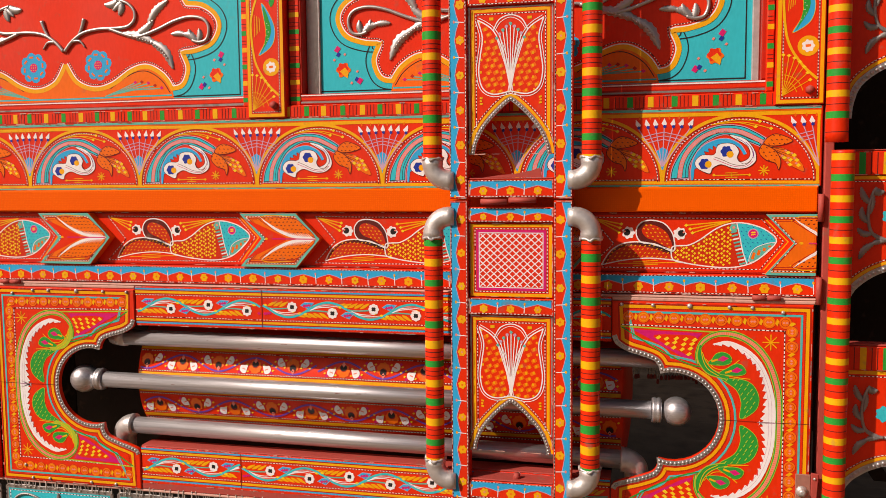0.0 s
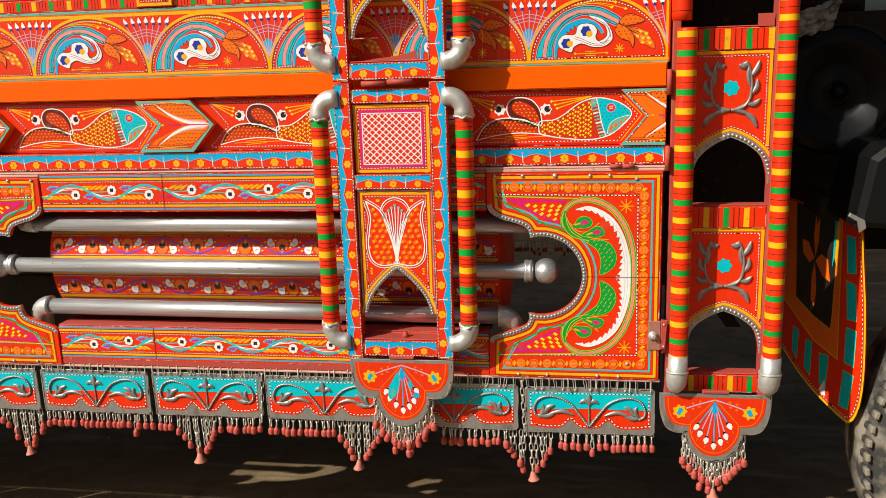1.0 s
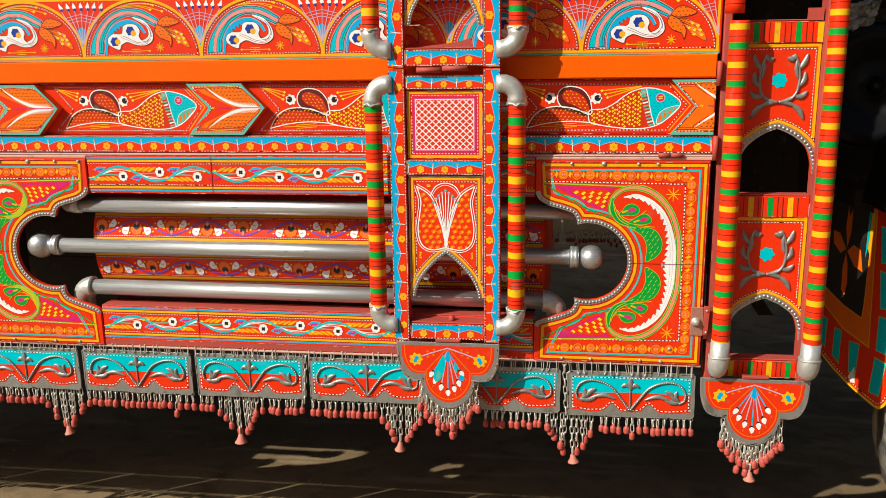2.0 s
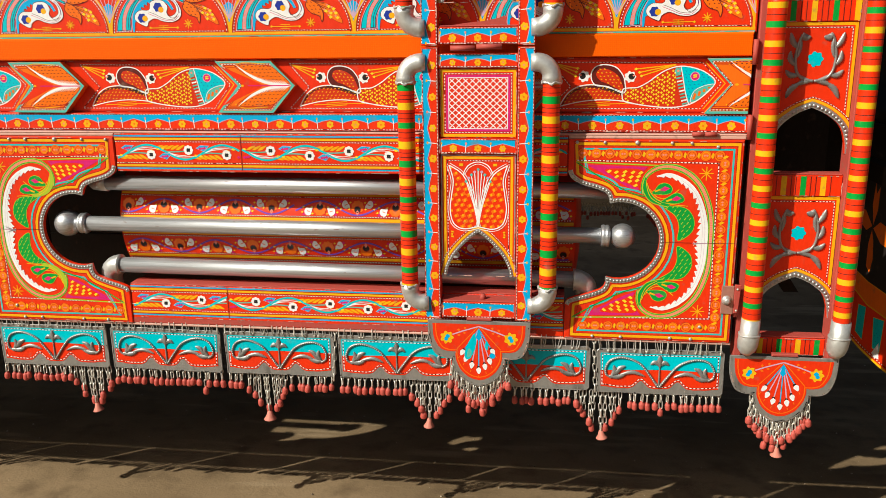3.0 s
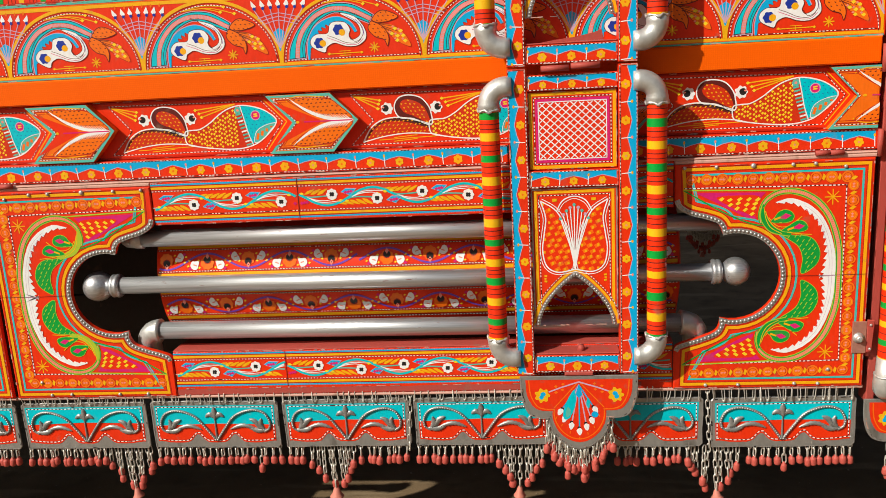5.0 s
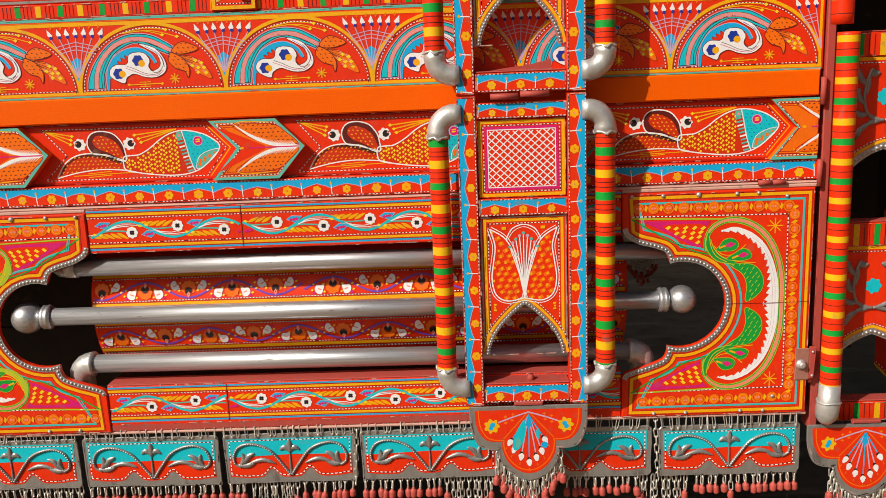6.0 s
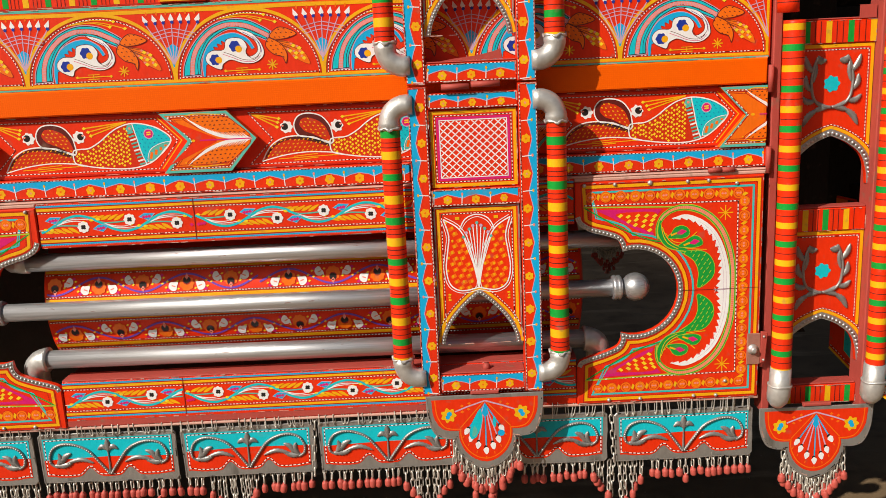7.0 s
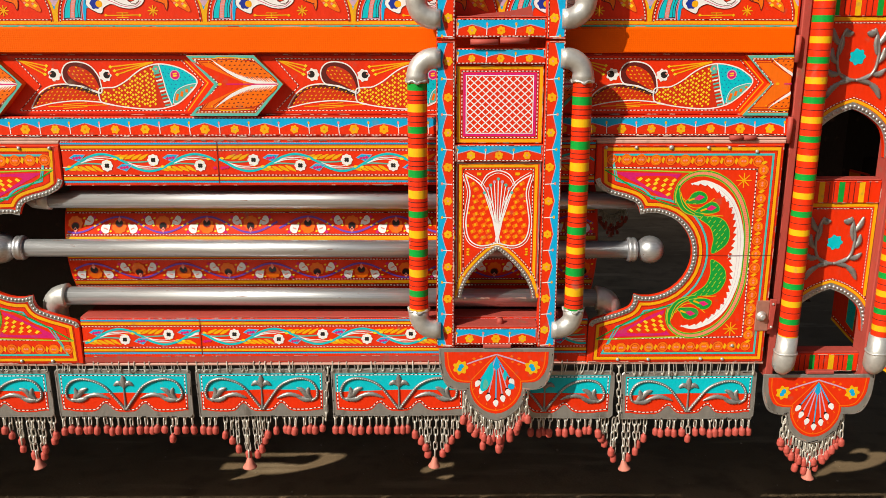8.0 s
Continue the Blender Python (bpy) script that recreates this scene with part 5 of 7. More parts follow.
# ---- brushwork on the side boxes ----
def vine(p, x0, x1, z0, z1, flip, seed):
    """A flowering vine on a board between edge lines."""
    zc = (z0 + z1) / 2
    for s, e in ((1, z1), (-1, z0)):
        p.line(BLUE, [(x0, e - s * 0.0050), ((x0 + x1) / 2, e - s * 0.0055), (x1, e - s * 0.0050)], 0.0036, 1)
        p.dash(LILAC, [(x0, e - s * 0.0028), (x1, e - s * 0.0028)], 0.0011, 0.0018, 0.0018, 2)
        p.line(AMBER, [(x0, e - s * 0.0125), (x1, e - s * 0.0125)], 0.0056, 1)
        p.line(DEEP, [(x0, e - s * 0.0085), (x1, e - s * 0.0085)], 0.0016, 2)
        p.line(DEEP, [(x0, e - s * 0.0160), (x1, e - s * 0.0160)], 0.0012, 2)
        p.dash(WHITE, [(x0, e - s * 0.0195), (x1, e - s * 0.0195)], 0.0017, 0.0040, 0.0034, 2)
    half, amp = 0.1000, 0.0185
    start, s = (x0 + 0.015, -1) if flip else (x0 + 0.036, 1)
    n0 = len(p.f)
    i = -1
    while start + i * half < x1:
        a0, q = start + i * half, s * (1 if i % 2 == 0 else -1)

        def at(pts):
            return [(a0 + u * half, zc + q * v * amp) for u, v in pts]
        # amber leaves between the stem and the edge
        for k in range(5):
            u = -0.22 + 0.145 * k
            p.leaf(AMBER, *at([(u - 0.09, -0.52 + 0.05 * k), (u + 0.15, -0.95 - 0.02 * k)]), 0.26, 2)
        # pale strokes inside the bend, each with a yellow drop
        for b, e in ((0.62, (0.74, 0.50)), (0.42, (0.58, 0.30)), (0.78, (0.88, 0.58))):
            path = spline(at([(0.04, -0.02), (0.24, b * 0.75), (0.46, b), e]), 5)
            p.line(WHITE if b != 0.78 else PINK, path, 0.0022, 4, taper=lambda t: 1.25 - 0.7 * t)
            p.leaf(LEMON, path[-1], (path[-1][0] + 0.0095, path[-1][1] - q * 0.0022), 0.55, 5)
        # second strand, running on to the flower
        p.line(GREY_TEAL, spline(at([(-0.10, -0.34), (0.08, -0.08), (0.34, -0.10), (0.56, -0.20)]), 5), 0.0030, 3.6)
        p.line(TEAL, spline(at([(-0.16, -0.42), (0.0, 0.0), (0.22, 0.66), (0.50, 1.0), (0.78, 0.66), (1.0, 0.0), (1.16, -0.42)]), 6), 0.0036, 4.4, taper=lambda t: 0.8 + 0.4 * math.sin(math.pi * t))
        p.line(GREY_TEAL, offset(spline(at([(0.0, 0.0), (0.22, 0.66), (0.50, 1.0), (0.78, 0.66), (1.0, 0.0)]), 6), 0.0026), 0.0012, 4.8)
        fx, fz = at([(0.60, -0.33)])[0]
        (lx, lz), w = at([(0.96, -0.56)])[0], 0.0175
        p.fill(LILAC, [(lx - w * 0.95, lz - q * 0.0004 - 0.0004), (lx - 0.004, lz + 0.0085), (lx + w * 1.15, lz + 0.0072), (lx + 0.005, lz - 0.0085)], 5)
        p.fill(BLUE, [(lx - w * 0.86, lz - q * 0.0004), (lx - 0.004, lz + 0.0074), (lx + w, lz + 0.0062), (lx + 0.005, lz - 0.0074)], 6)
        for d in (-0.006, 0.0, 0.006):
            diamond(p, MAGENTA, lx + d + 0.001, lz + 0.15 * d, 0.0048, 7)
        p.rosette(WHITE, fx, fz, 0.0130, 8, 7.5, 0.07)
        for k in range(4):
            p.disc(BLACK, fx + 0.0031 * math.cos(math.pi / 2 * k + 0.75), fz + 0.0028 * math.sin(math.pi / 2 * k + 0.75), 0.0031, 8.5, 6)
        i += 1
    keep = [k for k, f in enumerate(p.f) if k < n0 or (min(p.v[j][0] for j in f) > x0 and max(p.v[j][0] for j in f) < x1)]
    p.f, p.ids = [p.f[k] for k in keep], [p.ids[k] for k in keep]


def box_boards(box, i0, i1, z_split_top, z_split_low):
    kids = {o.name.split(".")[0]: o for o in box.children}
    for board, z0, z1, cuts in ((kids["top_board"], 1.1200, 1.2130, z_split_top), (kids["bottom_board"], 0.7235, 0.8125, z_split_low)):
        p = Paint(seed=len(cuts) + 60)
        for k, (a, b) in enumerate(zip(cuts, cuts[1:])):
            vine(p, a + 0.0012, b - 0.0012, z0, z1, k % 2 == 1, k + 1 if z0 > 1 else 1)
            p.line(MAROON, [(b, z0 + 0.001), (b, z1 - 0.001)], 0.0014, 7)
        if z0 < 1:
            p.line(PRIMER, [(cuts[0] + 0.09 * i, 0.7135 + p.rnd.uniform(-0.001, 0.001)) for i in range(int((cuts[-1] - cuts[0]) / 0.09) + 1)], 0.014, 1)
        for e in (z0 - 0.002, z1 + 0.0005):
            scuff(p, [(max(cuts[0], -2.3), e), (cuts[-1], e)], 50, 0.0032)
        p.make("vine_motif", board, BY, "vine with white flowers, blue leaves and amber leaves")


box_boards(box_main, -0.936, 0.213, (-0.936, -0.600, 0.212), (-0.936, -0.666, 0.212))
box_boards(box_rear, -2.40, -1.748, (-2.40, -2.08, -1.748), (-2.40, -2.08, -1.748))


def door_art(door, inner, outer, seed):
    s = 1 if outer > inner else -1
    w = abs(outer - inner)
    zc, y = 0.956, BY - 0.004
    p = Paint(seed=seed)

    def at(pts, mz=1):
        return [(inner + s * u, zc + mz * v) for u, v in pts]
    cut = [(inner + s * u, z) for u, z in cut_edge(5)]

    # edge lines follow the outline, and the cut-out in steps
    def ring(d, dc):
        c = [q for q in offset(cut, s * dc) if min(math.hypot(q[0] - a[0], q[1] - a[1]) for a in cut) > dc * 0.96]
        return [(inner + s * dc, 1.206 - d)] + [q for q in c if (q[0] - inner) * s > dc + 0.003 and 0.790 < q[1] < 1.128] + [(inner + s * dc, 0.704 + d), (outer - s * d, 0.704 + d), (outer - s * d, 1.206 - d), (inner + s * dc, 1.206 - d)]
    p.line(AMBER, ring(0.0105, 0.0185), 0.0066, 2)
    p.dash(DEEP, ring(0.0150, 0.0232), 0.0017, 0.003, 0.0012, 2)
    p.line(DEEP, ring(0.0052, 0.0128), 0.0022, 2)
    p.line(TEAL, ring(0.0215, 0.0320), 0.0024, 2.6)
    p.line(GREY_TEAL, ring(0.0235, 0.0340), 0.0026, 2.8)
    # rounds and lozenges
    path = at([(0.026, 0.2175), (w - 0.041, 0.2125), (w - 0.039, -0.2125), (0.030, -0.2165)])
    for i, (x, z, u) in enumerate(resample(path, 0.0158)):
        if i % 2 == 0:
            r = 0.0122 * p.rnd.uniform(0.92, 1.06)
            p.disc(DEEP, x, z, r + 0.0008, 2, 14)
            p.disc(ORANGE, x, z, r, 2.7, 14)
            p.disc(AMBER if i % 4 else DEEP, x, z, r * 0.72, 3.3, 12, 0.95)
            p.disc(ORANGE, x, z, r * 0.62, 4, 12)
            for q in (-0.0028, 0.0030):
                diamond(p, PINK, x + q * abs(u[0]), z + q * abs(u[1]), 0.0032, 5)
        else:
            p.fill(AMBER if i % 3 else YELLOW, [(x - 0.0040, z - 0.0026), (x + 0.0006, z - 0.0078), (x + 0.0040, z + 0.0026), (x - 0.0006, z + 0.0078)] if abs(u[0]) > 0.5 else [(x - 0.0078, z - 0.0016), (x - 0.0010, z - 0.0044), (x + 0.0078, z + 0.0016), (x + 0.0010, z + 0.0044)], 3)
    p.line(DEEP, at([(0.019, 0.2000), (w - 0.055, 0.1955), (w - 0.053, -0.1900), (0.020, -0.1950)]), 0.0024, 2.4)
    p.dash(WHITE, at([(0.019, 0.2000), (w - 0.055, 0.1955), (w - 0.053, -0.1900), (0.020, -0.1950)]), 0.0021, 0.0050, 0.0036, 3)
    for m in (1, -1):
        p.star(AMBER, inner + s * 0.3225, zc + m * 0.171, 0.0165, 4)
        wedge = at([(0.018, 0.196), (0.216, 0.189), (0.186, 0.169), (0.176, 0.148), (0.177, 0.121), (0.190, 0.114), (0.161, 0.119), (0.118, 0.137), (0.076, 0.160)], m)
        p.line(LIME, wedge[:2], 0.0030, 3)
        p.line(GREEN, spline(wedge[4:], 4) + [wedge[0]], 0.0030, 3)
        p.fill(MAGENTA, at([(0.042, 0.190), (0.187, 0.1855), (0.173, 0.170), (0.168, 0.148), (0.170, 0.125), (0.146, 0.134), (0.123, 0.147), (0.080, 0.170)], m), 1)
        for k in range(7):
            t = k / 6
            p.line(RED, at([(0.110 + 0.050 * t, 0.182 - 0.001 * k), (0.158 + 0.012 * t, 0.150 - 0.020 * t)], m), 0.0020, 2)
        p.fill(RED, spline(at([(0.086, 0.177), (0.120, 0.181), (0.174, 0.178), (0.168, 0.154), (0.163, 0.136), (0.146, 0.143), (0.118, 0.156)], m), 4, True), 2.6)
        for u, v in ((0.097, 0.174), (0.114, 0.172), (0.134, 0.173), (0.153, 0.172), (0.171, 0.171), (0.115, 0.1615), (0.131, 0.1645), (0.149, 0.161), (0.166, 0.1625), (0.129, 0.1535), (0.146, 0.150), (0.163, 0.1525), (0.160, 0.1405)):
            p.fill(LEMON, at([(u - 0.0062, v - 0.0010), (u - 0.0010, v - 0.0046), (u + 0.0060, v + 0.0010), (u + 0.0012, v + 0.0046)], m), 5)
        # pink band edged in green round the scroll
        band_c = spline(at([(0.178, 0.121), (0.177, 0.143), (0.186, 0.166), (0.207, 0.182), (0.234, 0.187), (0.265, 0.180), (0.294, 0.161), (0.318, 0.130), (0.334, 0.088), (0.341, 0.047), (0.342, 0.0)], m), 6)
        p.line(LIME, band_c, 0.0150, 3, taper=lambda t: 0.5 + 0.5 * min(1.0, 2.2 * t))
        p.line(GREEN, band_c, 0.0118, 4, taper=lambda t: 0.6 + 0.4 * min(1.0, 2 * t))
        p.line(LIME, band_c, 0.0082, 4.5, taper=lambda t: min(1.0, 0.4 + 1.4 * t))
        p.line(PINK, band_c, 0.0066, 5, taper=lambda t: min(1.0, 0.15 + 1.6 * t))
        p.dash(ORANGE, band_c[14:], 0.0060, 0.0010, 0.0034, 5.6)
        # white feather: smooth outside, stepped inside
        f_out = spline(at([(0.207, 0.164), (0.236, 0.1715), (0.262, 0.1640), (0.284, 0.1505), (0.305, 0.1285), (0.321, 0.0960), (0.331, 0.0600), (0.3345, 0.0300), (0.3350, 0.0)], m), 5)
        f_in = spline(at([(0.212, 0.1605), (0.235, 0.1600), (0.259, 0.1500), (0.281, 0.1320), (0.297, 0.1100), (0.307, 0.0820), (0.3105, 0.0500), (0.3085, 0.0250), (0.3040, 0.0)], m), 5)
        steps_in, side = [], s * m
        for k, (x, z, u) in enumerate(resample(f_in, 0.0150)):
            d = min(0.0065, 0.0025 + 0.0006 * k)
            nx, nz = -u[1] * side, u[0] * side
            steps_in += [(x + nx * d - u[0] * 0.0074, z + nz * d - u[1] * 0.0074), (x + u[0] * 0.0060 - nx * 0.0008, z + u[1] * 0.0060 - nz * 0.0008)]
        p.fill(WHITE, f_out + [f_in[-1]] + steps_in[::-1] + [f_in[0]], 6.4)
        for d in (0.007, 0.013):
            p.line(LILAC, offset(f_out[12:], -side * d), 0.0006, 7.4)
        # green leaf and curls
        lf = spline(at([(0.265, 0.009), (0.282, 0.015), (0.298, 0.032), (0.301, 0.055), (0.291, 0.077), (0.274, 0.0885), (0.250, 0.091), (0.226, 0.0915), (0.256, 0.069), (0.267, 0.041)], m), 5, True)
        p.line(LIME, lf, 0.0024, 5, True)
        p.fill(GREEN, lf, 5.6)
        ticks(p, LIME, lf, 0.0096, 0.0017, 0.0042, 6.4, 1.4)
        p.fill(GREEN if s > 0 else LIME, spline(at([(0.236, 0.0905), (0.204, 0.0985), (0.186, 0.1150), (0.178, 0.1340), (0.180, 0.1560), (0.184, 0.1600), (0.187, 0.1440), (0.196, 0.1240), (0.214, 0.1080), (0.240, 0.0980)], m), 5, True), 6)
        for pts, mat, wd in (([(0.236, 0.090), (0.202, 0.0985), (0.1845, 0.1155), (0.1765, 0.136), (0.180, 0.160)], LIME, 0.0022), ([(0.284, 0.092), (0.246, 0.096), (0.214, 0.106), (0.196, 0.124), (0.187, 0.146)], YELLOW, 0.0017),
                             ([(0.262, 0.132), (0.236, 0.1120), (0.212, 0.1130), (0.194, 0.132)], YELLOW, 0.0017), ([(0.222, 0.0960), (0.200, 0.1090), (0.189, 0.128), (0.184, 0.154)], YELLOW, 0.0014)):
            p.line(mat, spline(at(pts, m), 5), wd, 7)
        for petal_pts, mg in (([(0.200, 0.122), (0.207, 0.1315), (0.214, 0.142), (0.226, 0.147), (0.240, 0.1425), (0.246, 0.132), (0.240, 0.1225), (0.222, 0.1195)], (0.2275, 0.1325)),
                              ([(0.222, 0.1020), (0.236, 0.1120), (0.254, 0.123), (0.268, 0.1195), (0.2745, 0.1060), (0.262, 0.0990), (0.240, 0.0990)], (0.2555, 0.1095))):
            petal = spline(at(petal_pts, m), 4, True)
            p.line(LIME, petal, 0.0022, 7.2, True)
            p.fill(GREEN, petal, 7.6)
            u, v = mg
            p.fill(MAGENTA, at([(u - 0.0125, v - 0.0030), (u + 0.001, v + 0.0070), (u + 0.0130, v + 0.0020), (u + 0.002, v - 0.0055)], m), 9)
            p.line(AMBER, at([(u - 0.0220, v - 0.0060), (u - 0.0090, v - 0.0010)], m), 0.0040, 10)
    p.line(MAROON, [(inner + s * 0.2230, 0.9590), (inner + s * 0.30, 0.9580), (outer, 0.9585)], 0.0009, 13)
    p.line(LILAC, [(inner + s * 0.300, 0.9575), (inner + s * 0.336, 0.9570)], 0.0010, 12.5)
    p.make("feather_motif", door, y, "white feather scroll with green leaves")
    edge = offset(cut, s * 0.0055)
    strip = Paint(seed=1)
    strip.line(BRIGHT, edge, 0.0108, 3)
    strip.make("tin_edge", door, y, "bright tin edging")
    beads("beading", edge, y - 0.0005, 0.0036, 0.0084, BRIGHT, door, "pressed tin beading round the cut-out")
    for u, z in ((0.020, 1.199), (0.085, 1.199), (0.160, 1.199), (0.240, 1.1985), (0.285, 1.1985), (0.345, 1.190), (0.07, 0.712), (0.14, 0.712), (0.26, 0.713), (0.31, 0.712), (0.33, 0.745)):
        x = inner + s * u
        r = 1.35 if u == 0.160 else 1.0
        tube("rivet", [(x, y - 0.0045, z), (x, y - 0.003, z), (x, y, z)], [0.0020 * r, 0.0036 * r, 0.0044 * r], ALU, door, "", 8)
    worn = Paint(seed=seed + 5)
    scuff(worn, [(inner + s * 0.003, 1.203), (outer - s * 0.003, 1.203), (outer - s * 0.003, 0.707), (inner + s * 0.003, 0.707)], 70, 0.0030)
    tagged(worn.make("edge_wear", door, y - 0.0012, "paint chipped along the door edge"), kind="stuff")


for i, (d, a, b) in enumerate(doors_main + doors_rear):
    door_art(d, a, b, 70 + i)


def latch(x, z):
    o = root("hasp", "small bare steel hasp and bolt on the box door", "latch", at=(x, BY, z))
    slab("plate", rect(x - 0.0125, x + 0.017, z - 0.036, z + 0.036), BY - 0.0075, BY - 0.0045, HASP, o, "worn grey steel plate", 0.0012)
    v, f = revolve([(BY - 0.0200, 0.003), (BY - 0.0195, 0.0062), (BY - 0.0150, 0.0070), (BY - 0.0125, 0.0070), (BY - 0.0115, 0.0110), (BY - 0.0090, 0.0115), (BY - 0.0076, 0.0120)], 1, (x, 0, z), 14)
    mesh_part("bolt", v, f, ALU, o, "dull steel bolt and washer", smooth=True)
    slab("strap", [(x + 0.0175, z - 0.034), (x + 0.029, z - 0.032), (x + 0.033, z + 0.038), (x + 0.0175, z + 0.040)], BY - 0.008, BY - 0.004, PRIMER, o, "scuffed dull red strap", 0.0015)
    for d in (-0.026, 0.028):
        tube("rivet", [(x + 0.0245, BY - 0.0105, z + d), (x + 0.0245, BY - 0.0080, z + d)], [0.0020, 0.0034], ALU, o, "", 8)


latch(0.602, 0.817)
for hx in (-1.285, 0.525):
    for d in (-0.028, 0.001):
        tube("hinge", [(hx + d, BY - 0.004, 1.2195), (hx + d + 0.027, BY - 0.004, 1.2195)], 0.0055, PRIMER, box_main, "painted-over red hinge", 8)


# ---- brushwork on the ladder ----
def ladder_art():
    kids = list(ladder.children)
    for o in kids:
        kind = o.name.split(".")[0]
        vs = [v.co for v in o.data.vertices]
        x0, x1, z0, z1, y = min(v.x for v in vs), max(v.x for v in vs), min(v.z for v in vs), max(v.z for v in vs), min(v.y for v in vs)
        p = Paint(seed=int(1000 * z0 + 100 * x0) % 97)
        if kind == "rail":
            s = 1 if x0 > 0 else -1
            inner = x0 if s > 0 else x1
            top = min(z1, 1.95)
            zigzag(p, lambda a, t: (inner + s * (0.0008 + 0.0370 * t), z0 + 0.004 + (top - z0 - 0.008) * a / (top - z0 - 0.008)), top - z0 - 0.008, 0.0385, max(1, round((top - z0) / 0.0745)))
            p.make("flower_border", o, y)
        elif kind == "rung":
            zigzag(p, lambda a, t: (x0 + 0.004 + a, z0 + 0.001 + (z1 - z0 - 0.002) * t), x1 - x0 - 0.008, z1 - z0, 3)
            p.make("flower_border", o, y)
        elif kind == "lattice_panel":
            def fr(d):
                return [(x0 + d, z0 + d), (x1 - d, z0 + d), (x1 - d, z1 - d), (x0 + d, z1 - d)]
            p.line(AMBER, fr(0.0055), 0.0065, 1, True)
            p.dash(WHITE, fr(0.0125), 0.0017, 0.0042, 0.0034, 2, True)
            p.line(MAGENTA, fr(0.0185), 0.0060, 2, True)
            a0, a1, b0, b1 = x0 + 0.0215, x1 - 0.0215, z0 + 0.0215, z1 - 0.0215
            p.line(WHITE, rect(a0, a1, b0, b1), 0.0018, 3, True)
            step = 0.0148
            for i in range(-14, 26):
                for sgn in (1, -1):
                    c = i * step
                    pts = []
                    for k in range(41):
                        x = a0 + (a1 - a0) * k / 40
                        z = b0 + c + sgn * (x - a0) * 0.92
                        if b0 <= z <= b1:
                            pts.append((x, z))
                    if len(pts) > 1:
                        p.line(WHITE, [pts[0], pts[-1]], 0.0021, 4)
            p.make("lattice", o, y, "white diamond lattice in a magenta frame")
        elif kind == "tulip_panel":
            zt, za = z1, [q for q in vs if abs(q.x) < 0.002]
            apex = min(v.z for v in za if v.z > z0 + 0.03)
            feet = z0
            top = 1.1745
            dz = zt - top

            def at(pts, mx=1):
                return [(mx * u, v + dz) for u, v in pts]
            p.line(BRIGHT, at([(-0.0875, 1.1720), (0.0875, 1.1720)]), 0.0026, 1)
            for s in (-1, 1):
                p.line(BRIGHT, [(s * 0.0882, zt), (s * 0.0882, feet)], 0.0032, 1)
                p.line(AMBER, [(0, zt - 0.0085), (s * 0.0805, zt - 0.0085), (s * 0.0805, feet + 0.022)], 0.0062, 2)
                p.dash(WHITE, [(0, zt - 0.0155), (s * 0.0735, zt - 0.0155), (s * 0.0735, feet + 0.046)], 0.0016, 0.0040, 0.0032, 3)
                outer = spline(at([(-0.070, 1.148), (-0.060, 1.112), (-0.064, 1.076), (-0.068, 1.040), (-0.060, 1.006), (-0.036, 0.992), (0.0, 0.998)], -s), 5)
                inner = spline(at([(-0.070, 1.148), (-0.036, 1.124), (-0.014, 1.072), (0.0, 0.998)], -s), 5)
                petal = outer + inner[::-1][1:-1]
                p.fill(RED, petal, 3)
                for d, wd in ((0.0, 0.0026), (0.0052 * s, 0.0015)):
                    p.line(WHITE, offset(outer, d), wd, 6)
                    p.line(WHITE, offset(inner, -d), wd, 6)
                ticks(p, AMBER, petal, 0.0130, 0.0052, 0.0044, 5.5)
                ticks(p, ORANGE, petal, 0.0130, 0.0080, 0.0106, 4.5, 0.5)
                for q in range(3):
                    p.line(YELLOW, at([(0.060 + 0.0015 * (q % 2), 0.972 + 0.006 * q), (0.066, 0.973 + 0.006 * q)], s), 0.0038, 5)
                p.line(YELLOW, at([(0.036, 1.149), (0.045, 1.149)], s), 0.0060, 5)
            p.line(WHITE, spline(at([(-0.037, 1.124), (-0.024, 1.147), (0.0, 1.156), (0.024, 1.147), (0.037, 1.124)]), 5), 0.0024, 5)
            p.line(WHITE, spline(at([(-0.033, 1.124), (-0.021, 1.142), (0.0, 1.151), (0.021, 1.142), (0.033, 1.124)]), 5), 0.0013, 5)
            for i in range(9):
                a = radians(-20 + 5 * i)
                l = 0.140 - 0.022 * abs(i - 4) / 4
                e = (math.sin(a) * l * 0.72, 0.998 + math.cos(a) * l)
                p.line(WHITE, at([(0.0, 1.000), (e[0] * 0.35, 1.03 + 0.02), e]), 0.0020, 6)
                p.disc(LILAC if i % 2 else GREY_TEAL, e[0], e[1] + dz, 0.0036, 7, 7)
            arch = arch_cut(0.078, feet, apex)
            p.line(AMBER, offset(arch, 0.0125), 0.0055, 3)
            p.dash(WHITE, offset(arch, 0.0185), 0.0016, 0.0038, 0.0032, 4)
            p.line(BRIGHT, offset(arch, 0.0042), 0.0085, 3)
            p.make("tulip_motif", o, y, "white-outlined tulip on red")
            beads("beading", offset(arch, 0.0042), y - 0.001, 0.0030, 0.0070, BRIGHT, o, "pressed tin beading")


ladder_art()


def wear_on(parent, lines, y, seed, mats=None, w=0.0030):
    """Chipped paint along the edges of a board or frame."""
    p = Paint(seed=seed)
    for pts, n in lines:
        scuff(p, pts, n, w, mats)
    tagged(p.make("edge_wear", parent, y, "paint chipped and rubbed along the edge"), kind="stuff")


